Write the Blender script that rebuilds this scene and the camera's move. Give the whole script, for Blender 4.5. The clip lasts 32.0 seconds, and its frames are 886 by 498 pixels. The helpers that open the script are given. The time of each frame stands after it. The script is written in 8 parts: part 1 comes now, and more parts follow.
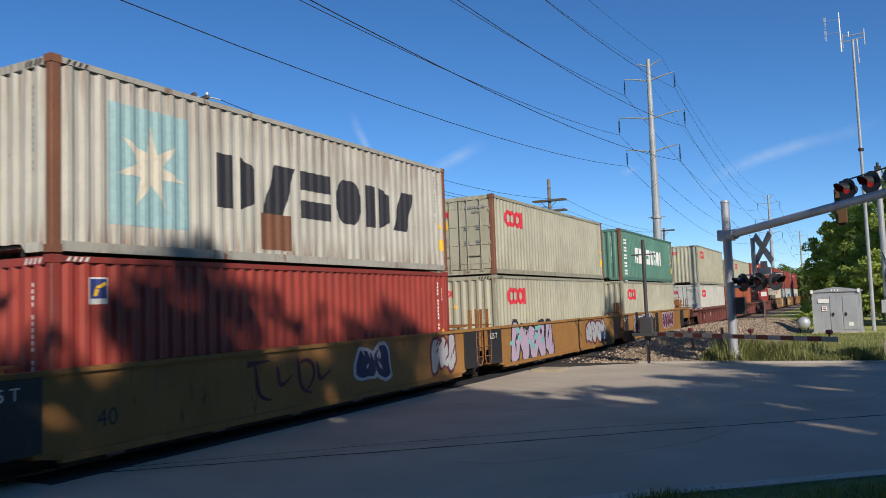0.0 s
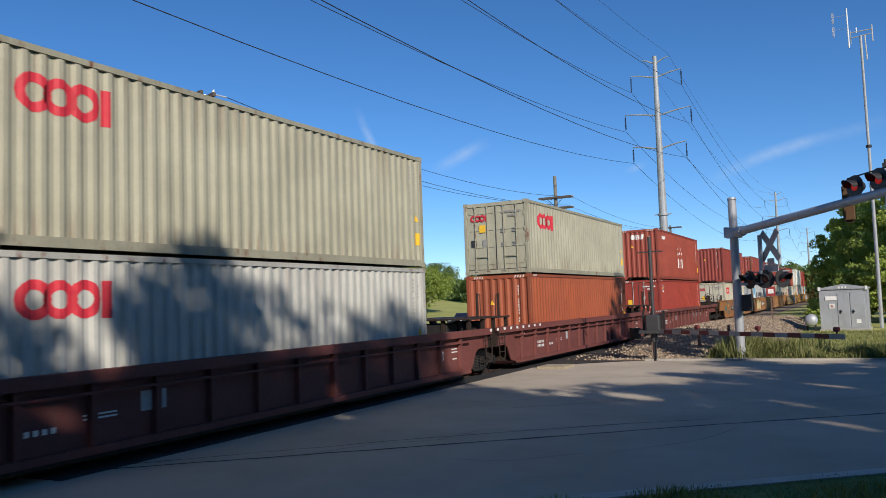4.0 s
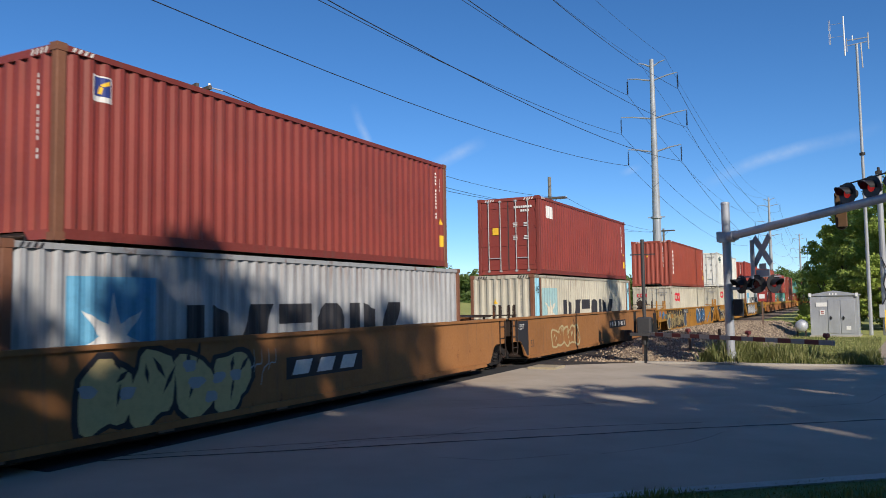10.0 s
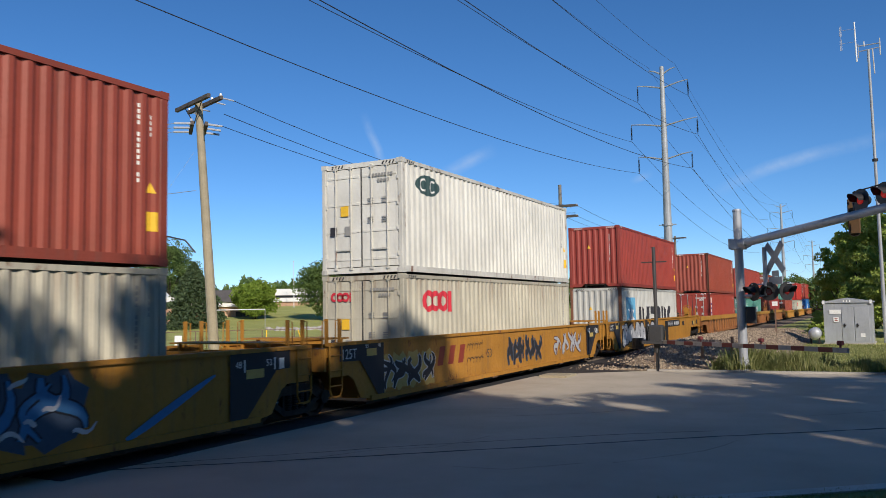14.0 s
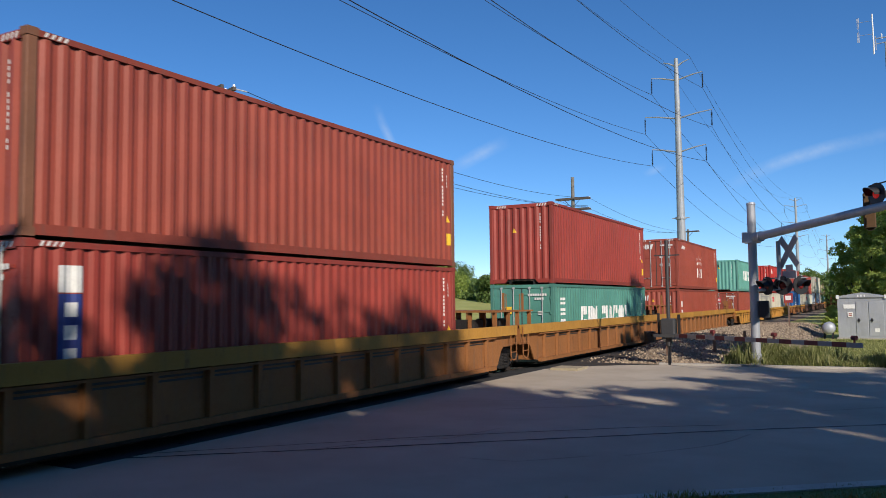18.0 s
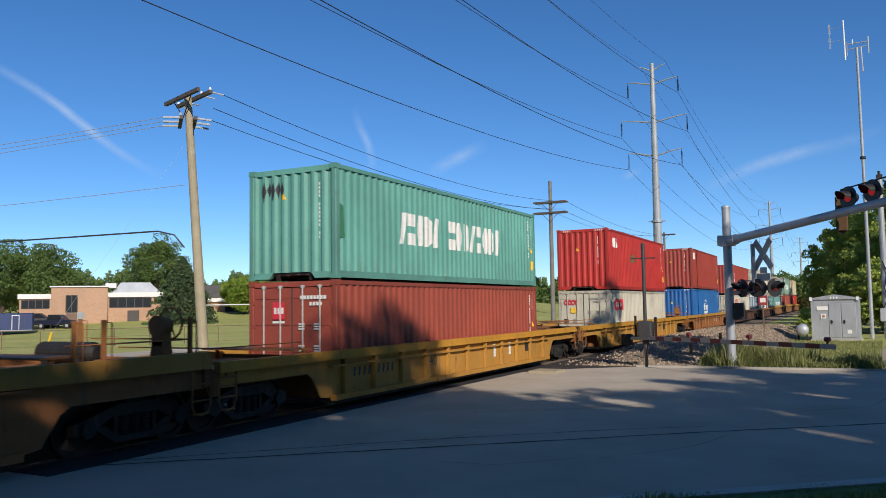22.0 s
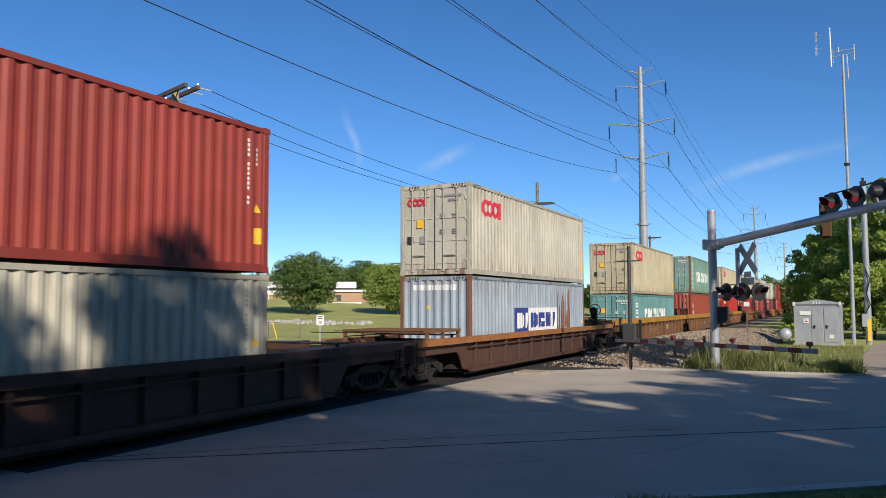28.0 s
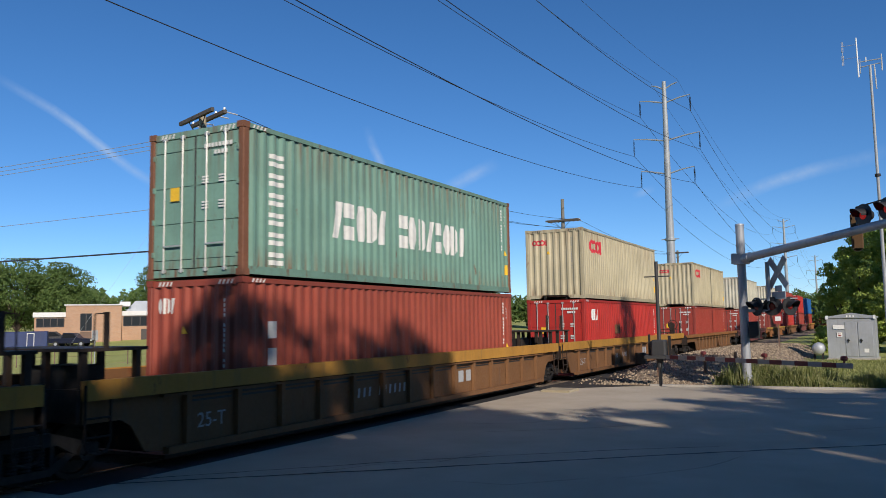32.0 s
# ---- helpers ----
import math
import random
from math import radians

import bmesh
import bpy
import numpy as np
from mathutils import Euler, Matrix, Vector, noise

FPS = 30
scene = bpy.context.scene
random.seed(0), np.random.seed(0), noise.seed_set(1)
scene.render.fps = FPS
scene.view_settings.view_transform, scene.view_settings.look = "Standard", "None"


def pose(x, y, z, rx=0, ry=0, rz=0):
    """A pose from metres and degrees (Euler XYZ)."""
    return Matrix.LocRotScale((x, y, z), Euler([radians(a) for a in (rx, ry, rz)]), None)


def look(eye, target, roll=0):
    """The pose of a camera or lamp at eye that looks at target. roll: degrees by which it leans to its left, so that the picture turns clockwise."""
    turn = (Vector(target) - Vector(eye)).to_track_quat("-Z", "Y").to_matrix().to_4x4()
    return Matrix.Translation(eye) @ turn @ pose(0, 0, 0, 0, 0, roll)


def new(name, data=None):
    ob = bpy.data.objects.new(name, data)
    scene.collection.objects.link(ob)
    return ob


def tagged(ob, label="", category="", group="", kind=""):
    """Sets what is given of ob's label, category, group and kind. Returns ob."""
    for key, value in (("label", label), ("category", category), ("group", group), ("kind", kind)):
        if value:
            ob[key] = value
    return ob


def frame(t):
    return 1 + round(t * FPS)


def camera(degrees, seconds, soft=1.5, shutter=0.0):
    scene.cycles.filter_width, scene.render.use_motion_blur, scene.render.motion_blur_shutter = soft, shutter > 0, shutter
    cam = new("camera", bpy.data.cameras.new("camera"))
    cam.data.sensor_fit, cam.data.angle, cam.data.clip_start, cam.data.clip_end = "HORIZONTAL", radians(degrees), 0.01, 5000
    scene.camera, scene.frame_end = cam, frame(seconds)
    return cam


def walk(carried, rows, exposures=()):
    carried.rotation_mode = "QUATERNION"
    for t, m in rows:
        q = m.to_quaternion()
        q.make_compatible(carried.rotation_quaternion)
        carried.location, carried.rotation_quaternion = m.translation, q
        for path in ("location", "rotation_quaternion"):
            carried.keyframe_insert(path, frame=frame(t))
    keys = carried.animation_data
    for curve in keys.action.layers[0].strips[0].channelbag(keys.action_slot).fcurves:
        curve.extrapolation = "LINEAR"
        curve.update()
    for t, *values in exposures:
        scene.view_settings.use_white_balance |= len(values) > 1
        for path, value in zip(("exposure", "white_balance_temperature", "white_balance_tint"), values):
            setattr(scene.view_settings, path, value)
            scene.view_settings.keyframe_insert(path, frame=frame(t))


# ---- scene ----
# ---- camera: held by hand at the roadside, turning a little ----
EYE = (0.0, 0.0, 2.16)


def aim(yaw, pitch, roll):
    """Pose at the eye: degrees to the left of the track's line, upward, and of lean."""
    return pose(*EYE, 90 + pitch, 0, yaw) @ pose(0, 0, 0, 0, 0, roll)


cam = camera(58.5, 32.0, soft=0.55, shutter=0.1)
walk(cam, [
    (0, aim(27.26, 4.13, -2.06)),
    (0.5, aim(27.45, 4.11, -2.06)),
    (1, aim(27.52, 4.02, -2.05)),
    (1.5, aim(27.62, 3.93, -2.09)),
    (2, aim(27.67, 3.84, -2.13)),
    (2.5, aim(27.70, 3.77, -2.12)),
    (3, aim(27.75, 3.75, -2.15)),
    (3.5, aim(27.78, 3.82, -2.16)),
    (5.5, aim(27.05, 4.14, -1.09)),
    (6, aim(26.92, 4.05, -0.82)),
    (6.5, aim(26.86, 4.06, -0.88)),
    (7, aim(26.95, 4.09, -0.96)),
    (7.5, aim(27.11, 4.09, -1.06)),
    (8, aim(27.28, 4.02, -1.16)),
    (8.5, aim(27.39, 3.88, -1.17)),
    (9, aim(27.39, 3.73, -1.09)),
    (9.5, aim(27.34, 3.75, -0.96)),
    (10, aim(27.22, 3.82, -0.88)),
    (10.5, aim(27.04, 3.93, -0.86)),
    (11, aim(26.77, 4.07, -0.92)),
    (11.5, aim(26.50, 4.25, -1.00)),
    (12, aim(26.33, 4.45, -1.14)),
    (12.5, aim(26.41, 4.56, -1.26)),
    (13, aim(26.84, 4.68, -1.47)),
    (13.5, aim(27.40, 4.51, -1.18)),
    (14, aim(27.98, 4.44, -1.06)),
    (14.5, aim(28.35, 4.37, -1.01)),
    (16.5, aim(28.71, 4.08, -0.71)),
    (17, aim(28.83, 3.99, -0.70)),
    (17.5, aim(28.88, 3.91, -0.67)),
    (18, aim(28.85, 3.87, -0.66)),
    (18.5, aim(28.57, 3.89, -0.71)),
    (19, aim(28.13, 3.91, -0.82)),
    (19.5, aim(27.60, 3.85, -0.71)),
    (20, aim(27.20, 3.90, -0.72)),
    (20.5, aim(26.93, 3.94, -0.71)),
    (21, aim(26.85, 3.99, -0.77)),
    (21.5, aim(26.97, 4.04, -0.80)),
    (22, aim(27.26, 4.11, -0.91)),
    (22.5, aim(27.59, 4.19, -0.79)),
    (23, aim(27.73, 4.19, -0.60)),
    (23.5, aim(27.49, 4.25, -0.58)),
    (24, aim(26.95, 4.32, -0.52)),
    (24.5, aim(26.35, 4.32, -0.44)),
    (25, aim(25.94, 4.31, -0.41)),
    (25.5, aim(25.78, 4.23, -0.41)),
    (27.5, aim(26.25, 4.01, -0.27)),
    (28, aim(26.29, 4.10, -0.17)),
    (28.5, aim(26.30, 4.26, -0.32)),
    (29, aim(26.39, 4.35, -0.34)),
    (29.5, aim(26.59, 4.50, -0.39)),
    (30, aim(26.93, 4.75, -0.52)),
    (30.5, aim(27.43, 5.06, -0.64)),
    (31, aim(27.91, 5.31, -0.76)),
    (31.5, aim(28.19, 5.45, -0.84)),
    (32, aim(28.14, 5.45, -0.89)),
], exposures=[(t, e, 6150, 12) for t, e in ((0, 0), (1, 0.06), (3, 0), (6, 0.06), (7, 0.08), (8, -0.06), (9, 0.1), (10.5, 0.03), (12, 0.1), (13, -0.12), (14.5, -0.03), (17, 0.02), (20, 0.04), (21, 0.02), (24, -0.14), (25, 0.08), (26, 0.06), (28, 0.06), (30, -0.05), (31, 0.03), (32, -0.12))])

# ---- sky and sun ----
SUN_AZ, SUN_EL = 133.0, 29.0          # degrees clockwise from +y, and above the horizon
world = bpy.data.worlds.new("sky")
scene.world = world
world.use_nodes = True
wn = world.node_tree
sky = wn.nodes.new("ShaderNodeTexSky")
sky.sky_type, sky.sun_disc = "NISHITA", False
sky.sun_elevation, sky.sun_rotation = radians(SUN_EL), radians(SUN_AZ)
sky.air_density, sky.dust_density, sky.ozone_density, sky.altitude = 0.85, 0.0, 4.5, 1500
hue = wn.nodes.new("ShaderNodeHueSaturation")
hue.inputs["Hue"].default_value, hue.inputs["Saturation"].default_value = 0.499, 1.15
wn.links.new(sky.outputs[0], hue.inputs["Color"])
wn.links.new(hue.outputs[0], wn.nodes["Background"].inputs[0])
wn.nodes["Background"].inputs[1].default_value = 0.118
sun = new("sun", bpy.data.lights.new("sun", "SUN"))
sun.data.energy, sun.data.angle, sun.data.color = 4.9, radians(0.6), (1.0, 0.88, 0.73)
SUN_DIR = Vector((math.sin(radians(SUN_AZ)) * math.cos(radians(SUN_EL)), math.cos(radians(SUN_AZ)) * math.cos(radians(SUN_EL)), math.sin(radians(SUN_EL))))
sun.matrix_basis = look(SUN_DIR * 60, (0, 0, 0))

# ---- mesh tools ----


class Shape:
    """Vertices and faces gathered for one mesh."""

    def __init__(self):
        self.v, self.f = [], []

    def add(self, verts, faces):
        n = len(self.v)
        self.v += [tuple(p) for p in verts]
        self.f += [tuple(i + n for i in q) for q in faces]
        return self

    def box(self, x0, x1, y0, y1, z0, z1):
        v = [(x, y, z) for z in (z0, z1) for y in (y0, y1) for x in (x0, x1)]
        return self.add(v, [(0, 2, 3, 1), (4, 5, 7, 6), (0, 1, 5, 4), (2, 6, 7, 3), (0, 4, 6, 2), (1, 3, 7, 5)])

    def slab(self, x0, x1, y0, y1, z0, z1, c=0.02):
        """A box whose upright and upper edges are chamfered by c."""
        lo = [(x0 + c, y0), (x1 - c, y0), (x1, y0 + c), (x1, y1 - c), (x1 - c, y1), (x0 + c, y1), (x0, y1 - c), (x0, y0 + c)]
        mx, my = (x0 + x1) / 2, (y0 + y1) / 2
        hi = [(x - math.copysign(c, x - mx), y - math.copysign(c, y - my)) for x, y in lo]
        v = [(x, y, z0) for x, y in lo] + [(x, y, z1 - c) for x, y in lo] + [(x, y, z1) for x, y in hi]
        f = [tuple(range(7, -1, -1)), tuple(range(16, 24))]
        for r in (0, 8):
            f += [(r + i, r + (i + 1) % 8, r + 8 + (i + 1) % 8, r + 8 + i) for i in range(8)]
        return self.add(v, f)

    def rod(self, a, b, r0, r1=None, n=8):
        a, b = Vector(a), Vector(b)
        r1 = r0 if r1 is None else r1
        w = (b - a).normalized()
        u = w.orthogonal().normalized()
        s = w.cross(u)
        ring = [u * math.cos(2 * math.pi * i / n) + s * math.sin(2 * math.pi * i / n) for i in range(n)]
        v = [a + d * r0 for d in ring] + [b + d * r1 for d in ring]
        f = [(i, (i + 1) % n, n + (i + 1) % n, n + i) for i in range(n)]
        return self.add(v, f + [tuple(range(n - 1, -1, -1)), tuple(range(n, 2 * n))])

    def path(self, pts, r, n=6):
        pts = [Vector(p) for p in pts]
        v, f = [], []
        for i, p in enumerate(pts):
            w = (pts[min(i + 1, len(pts) - 1)] - pts[max(i - 1, 0)]).normalized()
            u = w.cross(Vector((0.31, 0.17, 0.93))).normalized()
            s = w.cross(u)
            v += [p + u * r * math.cos(2 * math.pi * j / n) + s * r * math.sin(2 * math.pi * j / n) for j in range(n)]
        for i in range(len(pts) - 1):
            f += [(i * n + j, i * n + (j + 1) % n, (i + 1) * n + (j + 1) % n, (i + 1) * n + j) for j in range(n)]
        k = (len(pts) - 1) * n
        return self.add(v, f + [tuple(range(n - 1, -1, -1)), tuple(range(k, k + n))])

    def ring(self, c, axis, r, tube, n=18, m=6):
        c, w = Vector(c), Vector(axis).normalized()
        u = w.orthogonal().normalized()
        s = w.cross(u)
        v, f = [], []
        for i in range(n):
            a = 2 * math.pi * i / n
            d = u * math.cos(a) + s * math.sin(a)
            for j in range(m):
                b = 2 * math.pi * j / m
                v.append(c + d * (r + tube * math.cos(b)) + w * (tube * math.sin(b)))
        for i in range(n):
            for j in range(m):
                f.append((i * m + j, ((i + 1) % n) * m + j, ((i + 1) % n) * m + (j + 1) % m, i * m + (j + 1) % m))
        return self.add(v, f)

    def prism(self, poly, axis, a, b):
        """A 2D outline drawn along an axis from a to b; poly in the other two axes, in order."""
        def at(p, h):
            return {"x": (h, p[0], p[1]), "y": (p[0], h, p[1]), "z": (p[0], p[1], h)}[axis]
        n = len(poly)
        v = [at(p, a) for p in poly] + [at(p, b) for p in poly]
        return self.add(v, [tuple(range(n - 1, -1, -1)), tuple(range(n, 2 * n))] + [(i, (i + 1) % n, n + (i + 1) % n, n + i) for i in range(n)])

    def lathe(self, prof, c, n=16):
        """Profile of (radius, height) turned about the upright through c."""
        k = len(prof)
        v = [(c[0] + r * math.cos(2 * math.pi * i / n), c[1] + r * math.sin(2 * math.pi * i / n), c[2] + z) for i in range(n) for r, z in prof]
        f = [(i * k + j, ((i + 1) % n) * k + j, ((i + 1) % n) * k + j + 1, i * k + j + 1) for i in range(n) for j in range(k - 1)]
        return self.add(v, f)

    def mesh(self, name, smooth=False):
        me = bpy.data.meshes.new(name)
        me.from_pydata(self.v, [], self.f)
        bm = bmesh.new()
        bm.from_mesh(me)
        bmesh.ops.recalc_face_normals(bm, faces=bm.faces)
        bm.to_mesh(me)
        bm.free()
        if smooth:
            me.polygons.foreach_set("use_smooth", [True] * len(me.polygons))
        return me


def part(name, shape, material, parent, label="", smooth=False):
    """One mesh object under a thing; shape is a Shape or a mesh that is shared."""
    me = shape.mesh(name, smooth) if isinstance(shape, Shape) else shape
    if not me.materials:
        me.materials.append(material)
    ob = new(name, me)
    ob.parent = parent
    return tagged(ob, label)


def thing(name, label, category, m=None, group="", kind=""):
    ob = new(name)
    ob.empty_display_size = 0.2
    if m is not None:
        ob.matrix_basis = m
    return tagged(ob, label, category, group, kind)


def solid(name, shape, material, label="", category="", kind="", group="", smooth=False):
    """A thing of one mesh."""
    me = shape.mesh(name, smooth) if isinstance(shape, Shape) else shape
    me.materials.append(material)
    return tagged(new(name, me), label, category, group, kind)


# ---- materials ----


def nodes_of(name):
    m = bpy.data.materials.new(name)
    m.use_nodes = True
    return m, m.node_tree, m.node_tree.nodes["Principled BSDF"]


def node(nt, kind, **inputs):
    n = nt.nodes.new(kind)
    for k, val in inputs.items():
        n.inputs[k.replace("_", " ")].default_value = val
    return n


def coords(nt, scale=(1, 1, 1), shift=True):
    tc = nt.nodes.new("ShaderNodeTexCoord")
    mp = nt.nodes.new("ShaderNodeMapping")
    mp.inputs["Scale"].default_value = scale
    nt.links.new(tc.outputs["Object"], mp.inputs["Vector"])
    if shift:
        oi = nt.nodes.new("ShaderNodeObjectInfo")
        mu = nt.nodes.new("ShaderNodeMath")
        mu.operation = "MULTIPLY"
        mu.inputs[1].default_value = 37.0
        nt.links.new(oi.outputs["Random"], mu.inputs[0])
        nt.links.new(mu.outputs[0], mp.inputs["Location"])
    return mp.outputs[0]


def noise_at(nt, vec, scale, detail=4, rough=0.6):
    n = node(nt, "ShaderNodeTexNoise", Scale=scale, Detail=detail, Roughness=rough)
    nt.links.new(vec, n.inputs["Vector"])
    return n.outputs["Fac"]


def ramp(nt, fac, lo, hi, a=0.0, b=1.0):
    n = nt.nodes.new("ShaderNodeMapRange")
    for i, val in enumerate((lo, hi, a, b)):
        n.inputs[i + 1].default_value = val
    nt.links.new(fac, n.inputs[0])
    return n.outputs[0]


def mix(nt, fac, a, b, mode="MIX"):
    n = nt.nodes.new("ShaderNodeMix")
    n.data_type, n.blend_type = "RGBA", mode
    for sock, val in ((n.inputs[0], fac), (n.inputs[6], a), (n.inputs[7], b)):
        if isinstance(val, tuple):
            sock.default_value = (*val, 1)
        elif isinstance(val, (int, float)):
            sock.default_value = val
        else:
            nt.links.new(val, sock)
    return n.outputs[2]


def bump(nt, bsdf, height, strength=0.3, distance=0.01):
    n = node(nt, "ShaderNodeBump", Strength=strength, Distance=distance)
    nt.links.new(height, n.inputs["Height"])
    nt.links.new(n.outputs[0], bsdf.inputs["Normal"])


def shade(c, k):
    return tuple(min(1.0, x * k) for x in c)


def paint(name, c, rough=0.5, stain=0.35, rust=0.0, metal=0.0, grime=(0.10, 0.085, 0.07), runs=0.0):
    """Weathered paint: fading in large patches, upright streaks of dirt, spots of rust."""
    m, nt, b = nodes_of(name)
    vec = coords(nt)
    col = mix(nt, ramp(nt, noise_at(nt, vec, 0.7, 3), 0.35, 0.7), shade(c, 0.86), shade(c, 1.10))
    streak = noise_at(nt, coords(nt, (7, 7, 0.55)), 1.0, 5, 0.65)
    col = mix(nt, ramp(nt, streak, 0.52, 0.80, 0, stain), col, grime)
    speck = noise_at(nt, vec, 14.0, 4, 0.7)
    col = mix(nt, ramp(nt, speck, 0.45, 0.75, 0, 0.22), col, shade(c, 0.62))
    if rust:
        spots = noise_at(nt, coords(nt, (2.2, 2.2, 0.9)), 1.6, 7, 0.72)
        col = mix(nt, ramp(nt, spots, 0.74 - 0.22 * rust, 0.80 - 0.18 * rust), col, (0.16, 0.06, 0.025))
    if runs:
        # rust that has run down from the top rail and crept up from the bottom one
        tc, sep = nt.nodes.new("ShaderNodeTexCoord"), nt.nodes.new("ShaderNodeSeparateXYZ")
        nt.links.new(tc.outputs["Object"], sep.inputs[0])
        long = noise_at(nt, coords(nt, (9, 9, 0.35)), 1.0, 6, 0.7)
        for lo, hi, w in ((1.7, 2.85, 0.8), (0.62, 0.10, 1.0)):
            n = nt.nodes.new("ShaderNodeMath")
            n.operation = "MULTIPLY"
            nt.links.new(ramp(nt, sep.outputs[2], lo, hi, 0, 1), n.inputs[0])
            nt.links.new(ramp(nt, long, 0.56 - 0.1 * runs, 0.74 - 0.1 * runs, 0, w * runs), n.inputs[1])
            col = mix(nt, n.outputs[0], col, (0.17, 0.075, 0.035))
    nt.links.new(col, b.inputs["Base Color"])
    nt.links.new(ramp(nt, speck, 0.3, 0.75, rough - 0.08, rough + 0.2), b.inputs["Roughness"])
    b.inputs["Metallic"].default_value = metal
    bump(nt, b, speck, 0.15, 0.004)
    return m


def rough_mat(name, c, c2, scale=3.0, fine=40.0, rough=0.9, bumps=0.4, dist=0.02, shift=False):
    """Two tones in patches with a fine grain, for stone, soil, bark, leaves and the like."""
    m, nt, b = nodes_of(name)
    vec = coords(nt, shift=shift)
    big = noise_at(nt, vec, scale, 5, 0.6)
    small = noise_at(nt, vec, fine, 3, 0.6)
    col = mix(nt, ramp(nt, big, 0.35, 0.68), c, c2)
    col = mix(nt, ramp(nt, small, 0.4, 0.7, 0, 0.4), col, shade(c, 0.55))
    nt.links.new(col, b.inputs["Base Color"])
    b.inputs["Roughness"].default_value = rough
    bump(nt, b, small, bumps, dist)
    return m


def leaf_mat(name, c, c2):
    """Leaves: each one its own green, a little light coming through."""
    m, nt, b = nodes_of(name)
    geo = nt.nodes.new("ShaderNodeNewGeometry")
    big = noise_at(nt, coords(nt, shift=False), 0.35, 3)
    col = mix(nt, geo.outputs["Random Per Island"], c, c2)
    col = mix(nt, ramp(nt, big, 0.35, 0.65, 0, 0.5), col, shade(c, 0.6))
    nt.links.new(col, b.inputs["Base Color"])
    b.inputs["Roughness"].default_value = 0.55
    b.inputs["Specular IOR Level"].default_value = 0.3
    tr = nt.nodes.new("ShaderNodeBsdfTranslucent")
    nt.links.new(mix(nt, 0.5, col, (0.22, 0.30, 0.03)), tr.inputs[0])
    ms = nt.nodes.new("ShaderNodeMixShader")
    ms.inputs[0].default_value = 0.36
    nt.links.new(b.outputs[0], ms.inputs[1])
    nt.links.new(tr.outputs[0], ms.inputs[2])
    nt.links.new(ms.outputs[0], nt.nodes["Material Output"].inputs[0])
    return m


def glow_mat(name, c, strength):
    m, nt, b = nodes_of(name)
    b.inputs["Base Color"].default_value = (*shade(c, 0.3), 1)
    b.inputs["Emission Color"].default_value = (*c, 1)
    b.inputs["Emission Strength"].default_value = strength
    return m


def plain(name, c, rough=0.6, metal=0.0):
    """Lettering, lenses and other small plain things."""
    m, nt, b = nodes_of(name)
    n = noise_at(nt, coords(nt), 9.0, 4, 0.7)
    nt.links.new(mix(nt, ramp(nt, n, 0.45, 0.75, 0, 0.45), c, shade(c, 0.6)), b.inputs["Base Color"])
    b.inputs["Roughness"].default_value, b.inputs["Metallic"].default_value = rough, metal
    return m

ASPHALT = rough_mat("asphalt", (0.420, 0.362, 0.278), (0.525, 0.460, 0.362), 0.5, 60, 0.88, 0.5, 0.006)
ASPHALT.node_tree.nodes["Principled BSDF"].inputs["Specular IOR Level"].default_value = 0.3
CONCRETE = rough_mat("concrete", (0.36, 0.34, 0.30), (0.46, 0.43, 0.38), 1.2, 30, 0.9, 0.3, 0.005)
PALECONC = rough_mat("kerb_concrete", (0.44, 0.43, 0.37), (0.60, 0.57, 0.50), 1.2, 30, 0.9, 0.3, 0.005)
BALLAST = rough_mat("ballast", (0.17, 0.125, 0.085), (0.31, 0.24, 0.165), 2.5, 22, 0.95, 1.0, 0.05)
GRASS = rough_mat("grass_ground", (0.33, 0.355, 0.085), (0.45, 0.44, 0.13), 0.25, 18, 0.95, 0.8, 0.05)
# darker copy of the lawn's green: the trees' shade is painted in
SHADED_VERGE = rough_mat("shaded_verge_ground", (0.085, 0.15, 0.035), (0.14, 0.21, 0.055), 0.8, 18, 0.95, 0.8, 0.05)
# oily dark for the cinders; under the train its black is painted shade
OIL_AND_SHADE = rough_mat("oil_and_shade_ballast", (0.020, 0.017, 0.015), (0.045, 0.038, 0.032), 1.5, 22, 0.95, 1.0, 0.03)
# panel colour is near black to carry the shade below the wagons
PANEL_SHADE = rough_mat("crossing_shade_black", (0.016, 0.016, 0.017), (0.034, 0.033, 0.032), 1.5, 50, 0.85, 0.4, 0.006)
DIRT = rough_mat("dirt", (0.34, 0.27, 0.19), (0.46, 0.38, 0.28), 0.8, 25, 0.95, 0.6, 0.02)
STEEL = paint("weathered_steel", (0.19, 0.12, 0.085), 0.6, 0.4, 0.6, 0.2)
DARK = paint("grimy_black_steel", (0.020, 0.018, 0.017), 0.65, 0.4, 0.3, 0.2)
WHEEL = paint("grimy_wheel_steel", (0.042, 0.031, 0.025), 0.65, 0.4, 0.4, 0.3)
RAIL = plain("rail_steel", (0.45, 0.42, 0.38), 0.25, 1.0)
RAILWEB = paint("rusty_rail_web", (0.045, 0.028, 0.02), 0.8, 0.4, 0.6)
GALV = paint("galvanised_steel", (0.36, 0.38, 0.39), 0.55, 0.25, 0.0, 0.25)
GREYPAINT = paint("aluminium_paint", (0.41, 0.43, 0.455), 0.45, 0.25, 0.05, 0.3)
WOODPOLE = rough_mat("pole_wood", (0.33, 0.285, 0.19), (0.42, 0.36, 0.245), 2.0, 30, 0.85, 0.5, 0.01)
DARKWOOD = rough_mat("crossarm_wood", (0.075, 0.065, 0.055), (0.12, 0.10, 0.085), 2.0, 30, 0.85, 0.5, 0.01)
CABLE = plain("cable", (0.03, 0.03, 0.035), 0.5)
